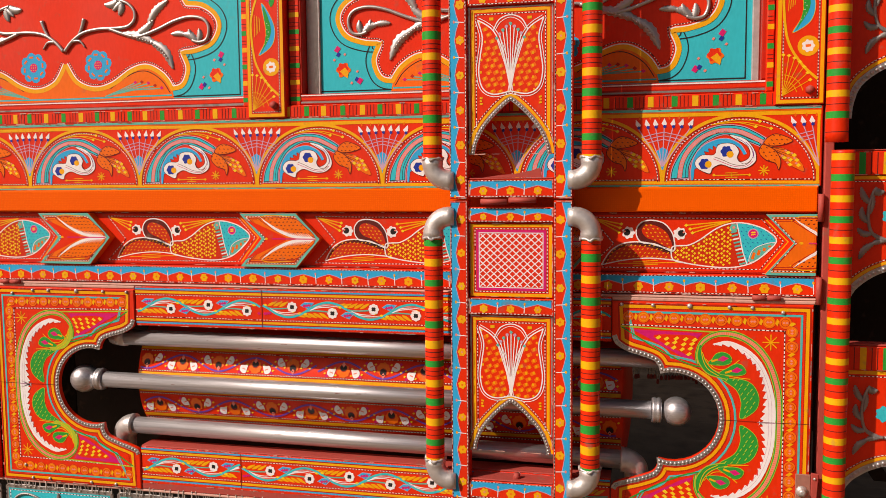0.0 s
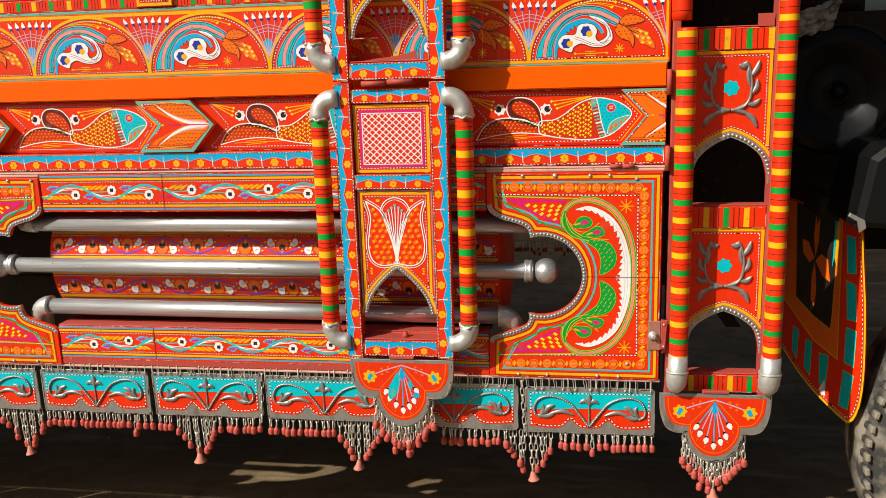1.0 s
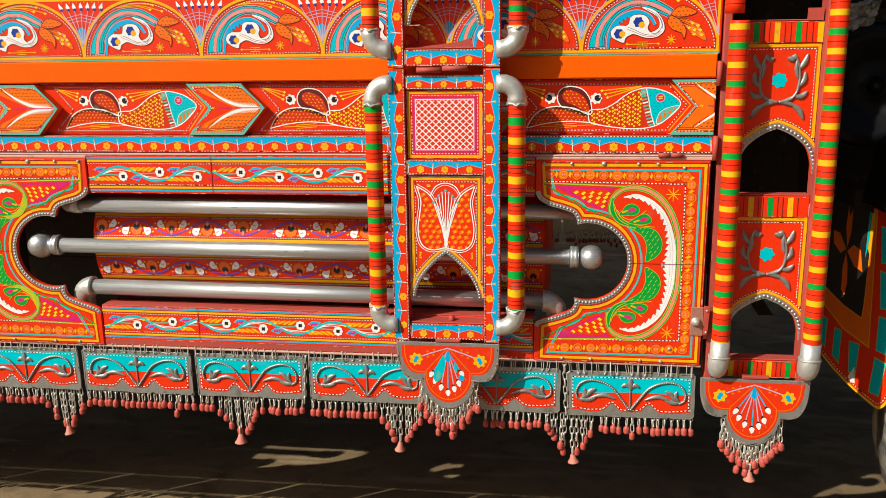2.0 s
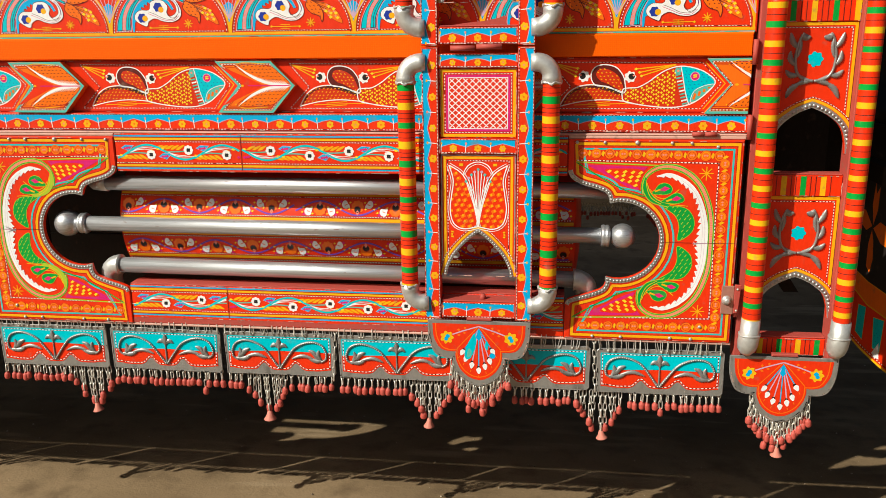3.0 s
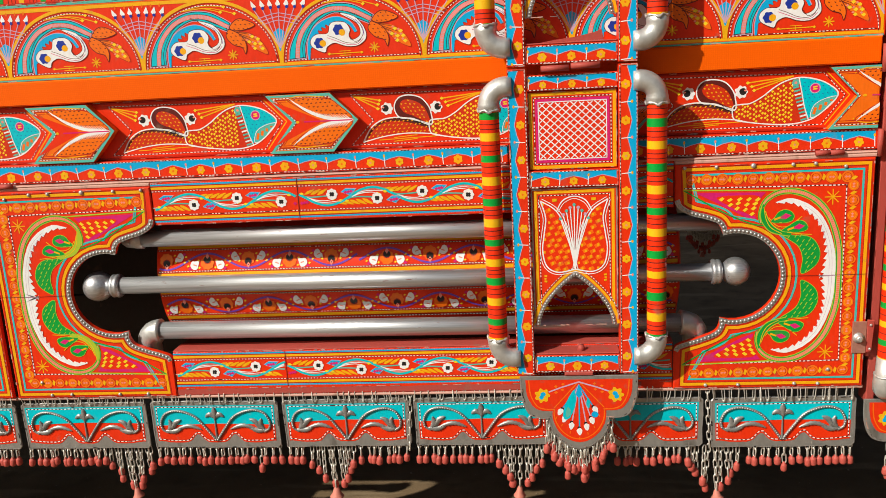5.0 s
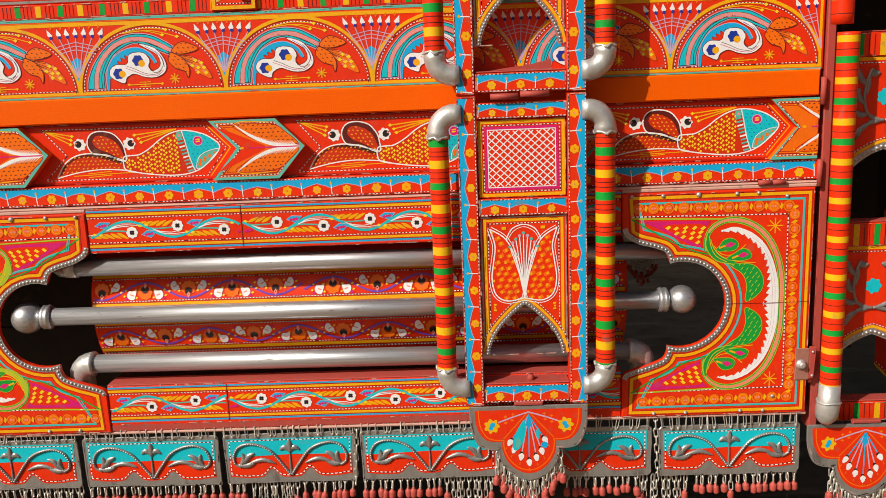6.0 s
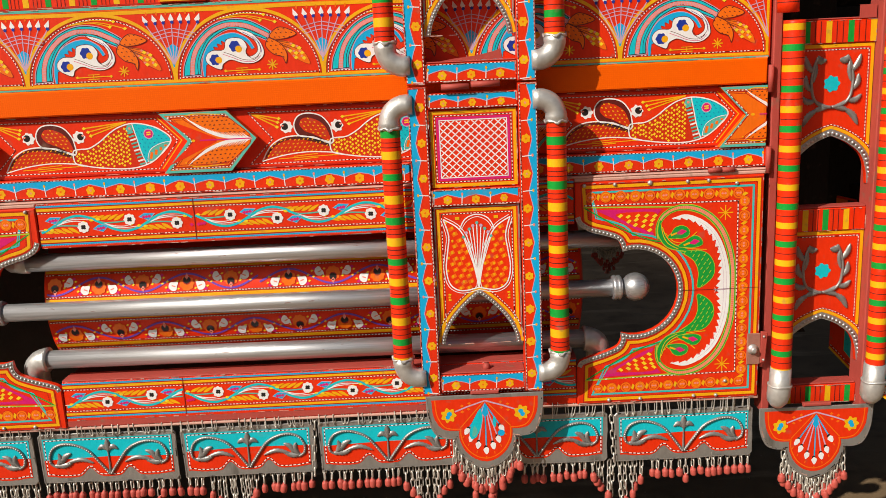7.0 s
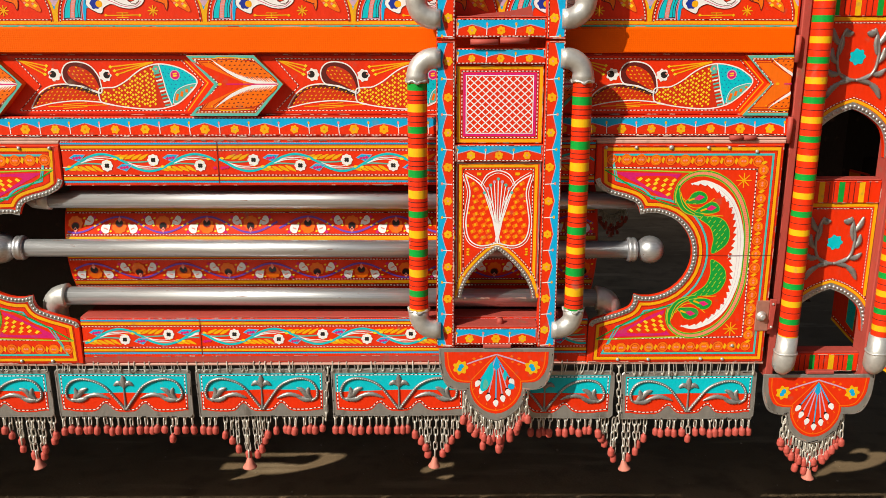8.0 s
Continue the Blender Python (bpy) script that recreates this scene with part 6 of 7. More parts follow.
for i, o in enumerate([q for q in ladder.children if q.name.split(".")[0] in ("rail", "rung", "tulip_panel", "lattice_panel")]):
    vs = [v.co for v in o.data.vertices]
    x0, x1, z0, z1, y = min(v.x for v in vs) + 0.0016, max(v.x for v in vs) - 0.0016, min(v.z for v in vs) + 0.0016, min(2.0, max(v.z for v in vs) - 0.0016), min(v.y for v in vs)
    n = int(26 * (z1 - z0) / 0.4) + 5
    wear_on(o, [([(x0, z0), (x0, z1)], n), ([(x1, z0), (x1, z1)], n), ([(x0, z1), (x1, z1)], 8), ([(x0, z0), (x1, z0)], 8)], y - 0.0004, 200 + i)
for i, (kind, z0, z1, y) in enumerate((("arch_band", 1.4500, 1.6105, 0.0), ("border_strip", 1.2225, 1.2625, -0.006), ("sill_strip", 1.6140, 1.6405, 0.004), ("fish_board", 1.2665, 1.3930, 0.012))):
    wear_on(band[kind], [([(-1.6, z0), (X_END, z0)], 90), ([(-1.6, z1), (X_END, z1)], 70)], y - 0.0003, 230 + i)
tube("step_bolt", [(0.010, -0.045, 0.822), (0.010, -0.045, 0.808)], [0.006, 0.010], PRIMER, ladder, "painted-over bolt head", 7)


# ---- brushwork on the front steps ----
def steps_art():
    for o in list(steps.children):
        kind = o.name.split(".")[0]
        if kind not in ("rung", "leaf_panel"):
            continue
        vs = [v.co for v in o.data.vertices]
        z0, z1, y = min(v.z for v in vs), max(v.z for v in vs), min(v.y for v in vs)
        p = Paint(seed=int(1000 * z0) % 89)
        if kind == "rung":
            x, n = (0.698, 1) if z0 > 1.2 else (0.711, 0) if z0 > 0.9 else (0.689, 0)
            while x < 0.842:
                p.fill((YELLOW, GREEN)[n % 2], rect(x, x + 0.0125, z0 + 0.002, z1 - 0.002), 1)
                for d in (-0.0105, 0.0230):
                    if x + d < 0.846:
                        p.line(MAROON, [(x + d, z0 + 0.002), (x + d, z1 - 0.002)], 0.0017, 1)
                x, n = x + 0.0450 * p.rnd.uniform(0.96, 1.04), n + 1
            scuff(p, [(0.69, z1 - 0.0015), (0.848, z1 - 0.0015), (0.848, z0 + 0.0015), (0.69, z0 + 0.0015)], 26, 0.0026)
            p.make("stripe_paint", o, y)
            continue
        zf, za, zt = [q for q in STEP_PANELS if abs(q[0] - z0) < 0.001][0]
        arch = move(wide_arch(0.0825, zf, za), 0.7645)
        p.line(AMBER, [(0.655, zt - 0.0045), (0.8445, zt - 0.0045), (0.8445, zf + 0.085)], 0.0070, 2)
        p.dash(WHITE, [(0.690, zt - 0.0125), (0.8370, zt - 0.0125), (0.8370, zf + 0.102)], 0.0017, 0.0042, 0.0032, 3)
        p.line(AMBER, offset(arch, 0.0175), 0.0062, 2)
        p.dash(WHITE, offset(arch, 0.0235), 0.0016, 0.0042, 0.0032, 3)
        p.line(BRIGHT, offset(arch, 0.0068), 0.0134, 4)
        cz = za + 0.109
        p.rosette(TEAL, 0.762, cz, 0.0180, 7, 3, 0.10)
        p.make("panel_motif", o, y)
        beads("beading", offset(arch, 0.0068), y - 0.001, 0.0044, 0.0098, BRIGHT, o, "pressed tin beading")
        for s in (-1, 1):
            g = ([], [])

            def at(u, v):
                return (0.762 + s * u, cz + v)
            sprig(g, [at(0.001, -0.049), at(0.024, -0.044), at(0.038, -0.029), at(0.043, -0.007), at(0.043, 0.016), at(0.037, 0.043), at(0.029, 0.058)], 0.0036, y - 0.002, 8, lambda t: 1 - 0.2 * t)
            for a, b, w, bend in (((0.034, 0.056), (0.014, 0.050), 0.0090, 0.25), ((0.040, 0.024), (0.058, 0.059), 0.0078, -0.10), ((0.043, -0.014), (0.055, 0.019), 0.0076, -0.16), ((0.034, -0.035), (0.063, -0.024), 0.0078, -0.22),
                                  ((0.040, 0.004), (0.036, 0.050), 0.0056, 0.06), ((0.004, -0.048), (0.038, -0.058), 0.0074, 0.06), ((0.030, -0.054), (0.058, -0.088), 0.0080, 0.12), ((0.006, -0.048), (0.034, -0.034), 0.0054, -0.10)):
                leaf3(g, at(*a), at(*b), 0.84 * w, y - 0.0025, bend * s)
            mesh_part("embossed_leaf", g[0], g[1], TIN, o, "embossed silver tin leaves", smooth=True)


steps_art()


# ---- brushwork on the tank ----
def tank_art():
    p = Paint(seed=90)
    x0, x1 = TANK_A + 0.002, TANK_B - 0.002
    n = 80
    for c, runs in ((0.0525, ((-0.949, 0.0990, 5, -1, x0, -0.492), (-0.423, 0.1000, 7, 1, -0.488, x1))), (-0.0590, ((-0.918, 0.1023, 12, 1, x0, x1),))):
        for m, dz, w in ((AMBER, -0.0310, 0.0085), (GREEN if c > 0 else NAVY, -0.0420, 0.0035), (AMBER, 0.0345, 0.0065), (DEEP, -0.0262, 0.0016), (ORANGE, -0.0355, 0.0016)):
            p.line(m, [(x0 + (x1 - x0) * i / n, c + dz) for i in range(n + 1)], w, 2)
        for dz in (0.0272, -0.0228):
            p.dash(WHITE, [(x0, c + dz), (x1, c + dz)], 0.0019, 0.0038, 0.0032, 3)
        if c < 0:
            p.dash(WHITE, [(x0, c - 0.0420), (x1, c - 0.0420)], 0.0032, 0.0036, 0.0040, 3)
        for first, step, count, s0, a, b in runs:
            xs = [a + (b - a) * i / 120 for i in range(121)]
            p.line(PURPLE, [(x, c + s0 * 0.0180 * math.cos(math.pi * (x - first) / step)) for x in xs], 0.0044, 3)
            for i in range(count):
                x, s = first + step * i, s0 * (1 if i % 2 == 0 else -1)
                if x > x1 - 0.02:
                    break
                zf = c - s * 0.0020
                p.rosette(ORANGE, x, zf - s * 0.002, 0.0170, 9, 4.5, 0.06)
                p.disc(DEEP, x, zf + s * 0.0050, 0.0096, 5, 12)
                p.disc(BLACK, x, zf + s * 0.0055, 0.0082, 6, 11)
                p.fill(PINK, [(x - 0.0044, zf + s * 0.0125), (x, zf + s * 0.0065), (x + 0.0044, zf + s * 0.0125), (x, zf + s * 0.0210)], 7)
                for q in (-1, 1):
                    fx, fz = x + q * 0.0310, c - s * 0.0095
                    p.fill(WHITE, spline([(fx + q * 0.0105, fz - 0.001), (fx + q * 0.0066, fz + 0.0092), (fx - q * 0.0020, fz + 0.0094), (fx - q * 0.0110, fz + s * 0.0105), (fx - q * 0.0085, fz - s * 0.001), (fx - q * 0.0055, fz - 0.0092), (fx + q * 0.0040, fz - 0.0094)], 3, True), 4)
                    p.line(PINK, [(fx - q * 0.005, fz - s * 0.001), (fx + q * 0.003, fz + s * 0.002)], 0.0026, 5)
                    diamond(p, MAGENTA, fx + q * 0.0115, fz - s * 0.0075, 0.0050, 3.4)
                    for dx, dz in ((0.0195, -0.0150), (0.0215, 0.0020), (0.0440, 0.0020), (0.0470, -0.0110)):
                        p.fill(LEMON, [(x + q * dx - 0.0036, c + s * dz - 0.0006), (x + q * dx, c + s * dz - 0.0026), (x + q * dx + 0.0036, c + s * dz + 0.0006), (x + q * dx, c + s * dz + 0.0026)], 4)
    keep = [i for i, f in enumerate(p.f) if min(p.v[j][0] for j in f) >= x0 - 0.0005 and max(p.v[j][0] for j in f) <= x1 + 0.0005]
    p.f, p.ids = [p.f[i] for i in keep], [p.ids[i] for i in keep]

    def warp(u, v, h):
        a = (v if v > 0 else -0.062 + (v + 0.062) * 1.10) / TANK_R
        r = TANK_R + 0.0009 + h
        return (u, TANK_Y - r * math.cos(a), TANK_Z + r * math.sin(a))
    shell = [o for o in tank.children if o.name.startswith("shell")][0]
    p.make("flower_band", shell, 0.0, "bands of white and orange flowers on a purple vine", warp)


tank_art()


# ---- hanging plates, chains and tassels ----
def link_geo(turned):
    pts = []
    for i in range(10):
        a = 2 * math.pi * i / 10
        u, v = 0.0046 * math.cos(a), 0.0062 * math.sin(a) + (0.0052 if math.sin(a) > 0 else -0.0052)
        pts.append((u if not turned else 0.0, 0.0 if not turned else u, v))
    v, f, n = [], [], 5
    for i, q in enumerate(pts):
        c = Vector(q)
        out = Vector((q[0], q[1], q[2] * 0.6)).normalized()
        side = Vector((0, 1, 0)) if not turned else Vector((1, 0, 0))
        for k in range(n):
            a = 2 * math.pi * k / n
            v.append(c + (out * math.cos(a) + side * math.sin(a)) * 0.0019)
    for i in range(10):
        for k in range(n):
            j, l = (i + 1) % 10, (k + 1) % n
            f.append((i * n + k, i * n + l, j * n + l, j * n + k))
    return v, f


def chain_mesh(links):
    v, f, z = [], [], -0.009
    for i in range(links):
        lv, lf = link_geo(i % 2 == 1)
        base = len(v)
        v += [q + Vector((0, 0, z)) for q in lv]
        f += [tuple(i + base for i in q) for q in lf]
        z -= 0.0190
    me = bpy.data.meshes.new("chain")
    me.from_pydata([tuple(q) for q in v], [], f)
    me.materials.append(CHAIN)
    me.polygons.foreach_set("use_smooth", [True] * len(f))
    return me


def lathe_mesh(name, profile, mat, n=10):
    v, f = revolve(profile, 2, (0, 0, 0), n)
    me = bpy.data.meshes.new(name)
    me.from_pydata([tuple(q) for q in v], [], f)
    me.materials.append(mat)
    me.polygons.foreach_set("use_smooth", [True] * len(f))
    return me


CHAINS = [chain_mesh(n) for n in range(1, 11)]
BOB_ME = lathe_mesh("bob", [(0.0, 0.0012), (-0.002, 0.0038), (-0.005, 0.0040), (-0.0065, 0.0068), (-0.010, 0.0076), (-0.020, 0.0078), (-0.0235, 0.0066), (-0.025, 0.0050), (-0.0255, 0.0016)], BOB)
BELL_ME = lathe_mesh("bell", [(0.0, 0.0015), (-0.003, 0.0056), (-0.016, 0.0095), (-0.024, 0.0145), (-0.026, 0.0158), (-0.0265, 0.0135), (-0.020, 0.006)], PALE, 14)
rng = random.Random(11)


def hung_chain(parent, x, y, z, links, end="bob"):
    c = under(new("chain", CHAINS[links - 1]), parent, Matrix.Translation((x, y, z)) @ Matrix.Rotation(rng.uniform(-0.10, 0.10), 4, "Y") @ Matrix.Rotation(rng.uniform(-0.5, 0.5), 4, "Z"))
    bz = -0.0190 * links + 0.0015
    m = WORLD_OF[c] @ Matrix.Translation((0, 0, bz)) @ Matrix.Rotation(rng.uniform(-0.12, 0.12), 4, "Y") @ Matrix.Diagonal((rng.uniform(0.90, 1.10), rng.uniform(0.90, 1.10), rng.uniform(0.86, 1.02), 1))
    if end:
        b = under(new(end, BELL_ME if end == "bell" else BOB_ME), c, m)
        tagged(b, "faded red painted bell" if end == "bell" else "faded red painted bob")
    return c


CLUSTERS = [-2.72, -2.20, -1.700, -1.080, -0.577, -0.132, 0.310]
PLATES = [(-3.26, -2.952), (-2.944, -2.636), (-2.628, -2.316), (-2.308, -1.988), (-1.977, -1.668), (-1.660, -1.352), (-1.338, -1.022), (-1.011, -0.698), (-0.688, -0.386), (-0.376, -0.062), (-0.042, 0.281), (0.297, 0.611)]


def skirt_plate(x0, x1, seed, drop=0.0):
    w, h, xc, y = x1 - x0, 0.119, (x0 + x1) / 2, -0.012
    tilt = rng.uniform(-0.008, 0.008)
    zt = 0.6870 - drop
    o = root("hanging_plate", "tin skirt plate painted turquoise and red, hung on hooks", "skirt plate", "skirt plates along the truck", at=(xc, y, zt))
    k = w / 0.312
    corner = 0.006
    turn = Matrix.Rotation(tilt, 3, "Y")

    def place(u, v, d=0.0):
        q = turn @ Vector((u, 0, v))
        return (xc + q.x, y - d, zt + q.z)
    # sheet edge, bent and dented here and there
    out = []
    for (ua, va), (ub, vb) in zip([(-w / 2, -corner), (-w / 2 + 0.002, -h), (w / 2 - 0.006, -h - 0.001), (w / 2, -h + 0.006), (w / 2, -corner), (w / 2 - corner, 0.0), (-w / 2 + corner, 0.0)], [(-w / 2 + 0.002, -h), (w / 2 - 0.006, -h - 0.001), (w / 2, -h + 0.006), (w / 2, -corner), (w / 2 - corner, 0.0), (-w / 2 + corner, 0.0), (-w / 2, -corner)]):
        n = max(1, int(math.hypot(ub - ua, vb - va) / 0.03))
        for i in range(n):
            j = 0.0011 if 0 < i else 0.0
            out.append((ua + (ub - ua) * i / n + rng.uniform(-j, j), va + (vb - va) * i / n + rng.uniform(-j, j)))
    flat = [(place(u, v)[0], place(u, v)[2]) for u, v in out]
    plate = slab("plate", flat, y, y + 0.003, TINDARK, o, "weathered tin plate", 0.001)
    p = Paint(seed=seed, shake=0.0005)

    def foot(u):
        return -0.1060 + 0.0215 * math.exp(-((abs(u) / k - 0.0455) / 0.015) ** 2) + 0.004 * math.exp(-((abs(u) / k - 0.14) / 0.02) ** 2)
    us = [(-0.1445 + 0.289 * i / 48) * k for i in range(49)]
    split = -0.0560 + rng.uniform(-0.004, 0.004)
    p.fill(TEAL, [(-0.1465 * k, -0.0110), (0.1465 * k, -0.0110), (0.1455 * k, split - 0.001), (0.0, split + 0.002), (-0.1455 * k, split - 0.003)], 1)
    p.fill(RED, [(-0.1455 * k, split - 0.003), (0.0, split + 0.002), (0.1455 * k, split - 0.001)] + [(u, foot(u)) for u in us[::-1]], 1)
    p.dash(WHITE, [(-0.1415 * k, -0.098), (-0.1415 * k, -0.0150), (0.1415 * k, -0.0150), (0.1415 * k, -0.098)], 0.0022, 0.0055, 0.0038, 3)
    p.dash(WHITE, [(u, foot(u) + 0.0050) for u in us], 0.0021, 0.0058, 0.0038, 3)
    p.make("plate_paint", plate, y, "turquoise over red paint with white dashes", lambda u, v, d: place(u, v, d + 0.0006))
    yy = y - 0.0018
    rim = Paint(seed=seed + 3)
    edge = [(q[0] + (xc - q[0]) * 0.012, q[1] + (zt - h / 2 - q[1]) * 0.030) for q in flat]
    rim.line(BRIGHT, edge, 0.0026, 2, True, taper=lambda t: 0.6 + 0.6 * abs(math.sin(29 * t + seed)))
    scuff(rim, [(q[0] + (xc - q[0]) * 0.015, q[1] + (zt - h / 2 - q[1]) * 0.035) for q in flat], 34, 0.0034, (BRIGHT, BRIGHT, BLACK))
    tagged(rim.make("edge_wear", plate, y - 0.0002, "bright scratches along the sheet edge"), kind="stuff")
    g = ([], [])
    sprig(g, [(xc, zt - 0.100), (xc, zt - 0.070), (xc, zt - 0.036)], 0.0030, yy, 6)
    for s in (-1, 1):
        scroll = [(xc + s * u * k, zt + v) for u, v in ((0.001, -0.100), (0.025, -0.066), (0.045, -0.041), (0.071, -0.027), (0.099, -0.023), (0.122, -0.032), (0.133, -0.052), (0.131, -0.070), (0.117, -0.079))]
        sprig(g, scroll, 0.0034, yy, 6, lambda t: 1 - 0.1 * t)
        for a, b, wd, bend in (((0.124, -0.074), (0.082, -0.068), 0.0066, 0.12), ((0.096, -0.070), (0.035, -0.072), 0.0052, -0.14), ((0.118, -0.074), (0.113, -0.045), 0.0064, 0.20), ((0.106, -0.070), (0.084, -0.046), 0.0064, -0.16), ((0.112, -0.072), (0.097, -0.050), 0.0048, 0.0)):
            leaf3(g, (xc + s * a[0] * k, zt + a[1]), (xc + s * b[0] * k, zt + b[1]), wd, yy - 0.0006, bend * s)
        leaf3(g, (xc + s * 0.001, zt - 0.042), (xc + s * 0.023, zt - 0.040), 0.0062, yy, 0.34 * s)
    leaf3(g, (xc, zt - 0.046), (xc, zt - 0.014), 0.0070, yy - 0.0006, 0.0)
    mesh_part("embossed_scroll", g[0], g[1], TIN, plate, "embossed tin scroll and palmette", smooth=True)
    for s in (-1, 1):
        scroll = spline([(xc + s * u * k, zt + q) for u, q in ((0.001, -0.100), (0.025, -0.066), (0.045, -0.041), (0.071, -0.027), (0.099, -0.023), (0.122, -0.032), (0.133, -0.052), (0.131, -0.070))], 5)
        beads("beading", scroll, y - 0.0044, 0.0022, 0.0056, BRIGHT, plate)
    n = 19
    for i in range(n):
        hx = x0 + 0.008 + (w - 0.016) * i / (n - 1) + rng.uniform(-0.004, 0.004)
        under(new("hook", CHAINS[0]), o, Matrix.Translation((hx, y - 0.002, zt + 0.0185 + drop)) @ Matrix.Rotation(rng.uniform(-1.5, 1.5), 4, "Z") @ Matrix.Rotation(rng.uniform(-0.2, 0.2), 4, "Y") @ Matrix.Diagonal((0.72, 0.72, 1.18 * (1 + drop / 0.022), 1)))
    x = x0 + 0.008
    while x < x1 - 0.004:
        if min(abs(x - c) for c in CLUSTERS) > 0.058 and not (-0.080 < x < 0.080):
            hung_chain(o, x + rng.uniform(-0.0025, 0.0025), y + 0.006 + rng.uniform(-0.003, 0.003), zt - h + 0.0120 + rng.uniform(-0.003, 0.003), 3 if rng.random() < 0.05 else 2)
        x += 0.0157
    return o


for i, (a, b) in enumerate(PLATES):
    skirt_plate(a, b, 100 + i, (0.0, 0.007, 0.010)[max(0, i - len(PLATES) + 3)])


def gap_chain(x):
    o = root("gap_chain", "bare steel chain hanging in the gap between two skirt plates", "chain", "chains between the plates", at=(x, -0.006, 0.705))
    hung_chain(o, x, -0.010, 0.708, 8, "")


for x in (-0.381, 0.289):
    gap_chain(x)


def chain_cluster(x):
    o = root("chain_cluster", "pointed cluster of steel chains with red bobs and a bell", "chain tassel", "chain tassels under the truck", at=(x, -0.006, 0.575))
    for i, n in enumerate((2, 3, 4, 5, 6, 5, 4, 3, 2)):
        hung_chain(o, x + 0.0125 * (i - 4) + rng.uniform(-0.002, 0.002), -0.004 + 0.004 * (i % 2), (0.571 if x < 0.2 else 0.559) - 0.001 * abs(i - 4), n, "bell" if i == 4 else "bob")
    return o


for c in CLUSTERS:
    chain_cluster(c)


def pendant(x, y, zt, scuffed):
    """A three-lobed tin apron with its fringe of chains."""
    o = root("pendant_apron", "three-lobed red tin apron with chain fringe, " + ("paint scuffed" if scuffed else "yellow flowers"), "apron", "aprons below the ladders", at=(x, y, zt))

    def lobes(bottom, side):
        h = spline(bottom, 4) + spline(side, 4)
        return [(-u, v) for u, v in h[::-1]] + h[1:]
    tin = lobes([(0.0, -0.178), (0.020, -0.173), (0.040, -0.160), (0.058, -0.139), (0.0655, -0.116), (0.0640, -0.1015)], [(0.0690, -0.1025), (0.090, -0.1030), (0.112, -0.091), (0.1260, -0.054), (0.1285, -0.003)])
    red = lobes([(0.0, -0.161), (0.020, -0.156), (0.041, -0.140), (0.0550, -0.116), (0.0590, -0.096), (0.0580, -0.0850)], [(0.0630, -0.0850), (0.0800, -0.0840), (0.0985, -0.0760), (0.1130, -0.0480), (0.1165, -0.0110)])
    plate = slab("plate", [(x + u, zt + v) for u, v in tin], y, y + 0.003, TINDARK, o, "weathered tin plate", 0.001)
    p = Paint(seed=7 if scuffed else 8, shake=0.0005)

    def at(pts):
        return [(x + u, zt + v) for u, v in pts]
    p.fill(RED, at(red), 1)
    p.line(ORANGE, at([(u * 0.935, v * 0.945 - 0.001) for u, v in red]), 0.0024, 2)
    p.line(ORANGE, at([(0.0, -0.016), (-0.055, -0.078)]), 0.0022, 2)
    p.line(ORANGE, at([(0.0, -0.016), (0.055, -0.078)]), 0.0022, 2)
    for s in (-1, 1):
        p.line(LILAC, at([(0.0, -0.017), (s * 0.040, -0.030), (s * 0.066, -0.040)]), 0.0032, 3)
        p.rosette(YELLOW, x + s * 0.0800, zt - 0.0480, 0.0180, 7, 4, 0.14)
        p.disc(BLUE, x + s * 0.0785, zt - 0.0450, 0.0058, 5, 8)
        p.disc(BLUE, x + s * 0.0820, zt - 0.0520, 0.0054, 5, 8)
        for u, v in ((0.034, -0.022), (0.036, -0.035), (0.050, -0.027), (0.050, -0.041)):
            diamond(p, ORANGE, x + s * u, zt + v, 0.0042, 3)
    p.fill(BLUE, at([(0.0, -0.020), (-0.0075, -0.046), (0.0, -0.056), (0.0075, -0.046)]), 5)
    for i, (u, v) in enumerate(((-0.042, -0.088), (-0.033, -0.105), (-0.018, -0.122), (0.0, -0.136), (0.016, -0.125), (0.028, -0.110), (0.036, -0.084))):
        l = math.hypot(u, v + 0.022)
        d = (u / l, (v + 0.022) / l)
        e = (u - d[0] * 0.010, v - d[1] * 0.010)
        p.line(BLUE if i % 3 == 0 else LILAC, at([(0.0, -0.024), e]), 0.0028, 4)
        p.disc(BLACK, x + e[0] - 0.001, zt + e[1], 0.0040, 5, 7)
        p.leaf(WHITE, at([e])[0], at([(u + d[0] * 0.008, v + d[1] * 0.008)])[0], 0.70, 6, 0.4)
        p.line(ORANGE, at([(u + d[0] * 0.012, v + d[1] * 0.012), (u + d[0] * 0.018, v + d[1] * 0.018)]), 0.0022, 3)
    if scuffed:
        p.fill(TEAL, spline(at([(-0.012, -0.036), (-0.006, -0.056), (-0.011, -0.080), (-0.020, -0.100), (-0.030, -0.106), (-0.036, -0.094), (-0.030, -0.070)]), 4, True), 6)
        p.fill(GREY_TEAL, spline(at([(-0.026, -0.076), (-0.018, -0.084), (-0.022, -0.098), (-0.030, -0.098)]), 4, True), 7)
        p.fill(TEAL, spline(at([(0.018, -0.054), (0.024, -0.062), (0.022, -0.080), (0.016, -0.072)]), 4, True), 6)
        p.disc(BLUE, x + 0.034, zt - 0.094, 0.0080, 6, 7)
    p.line(BRIGHT, at([(u * 0.982, v * 0.986) for u, v in tin]), 0.0026, 2, taper=lambda t: 0.5 + 0.7 * abs(math.sin(23 * t)))
    scuff(p, at([(u * 0.965, v * 0.97) for u, v in tin]), 46, 0.0030, (BRIGHT, BLACK, WORN))
    p.make("fan_motif", plate, y, "fan of white-tipped strokes and yellow flowers")
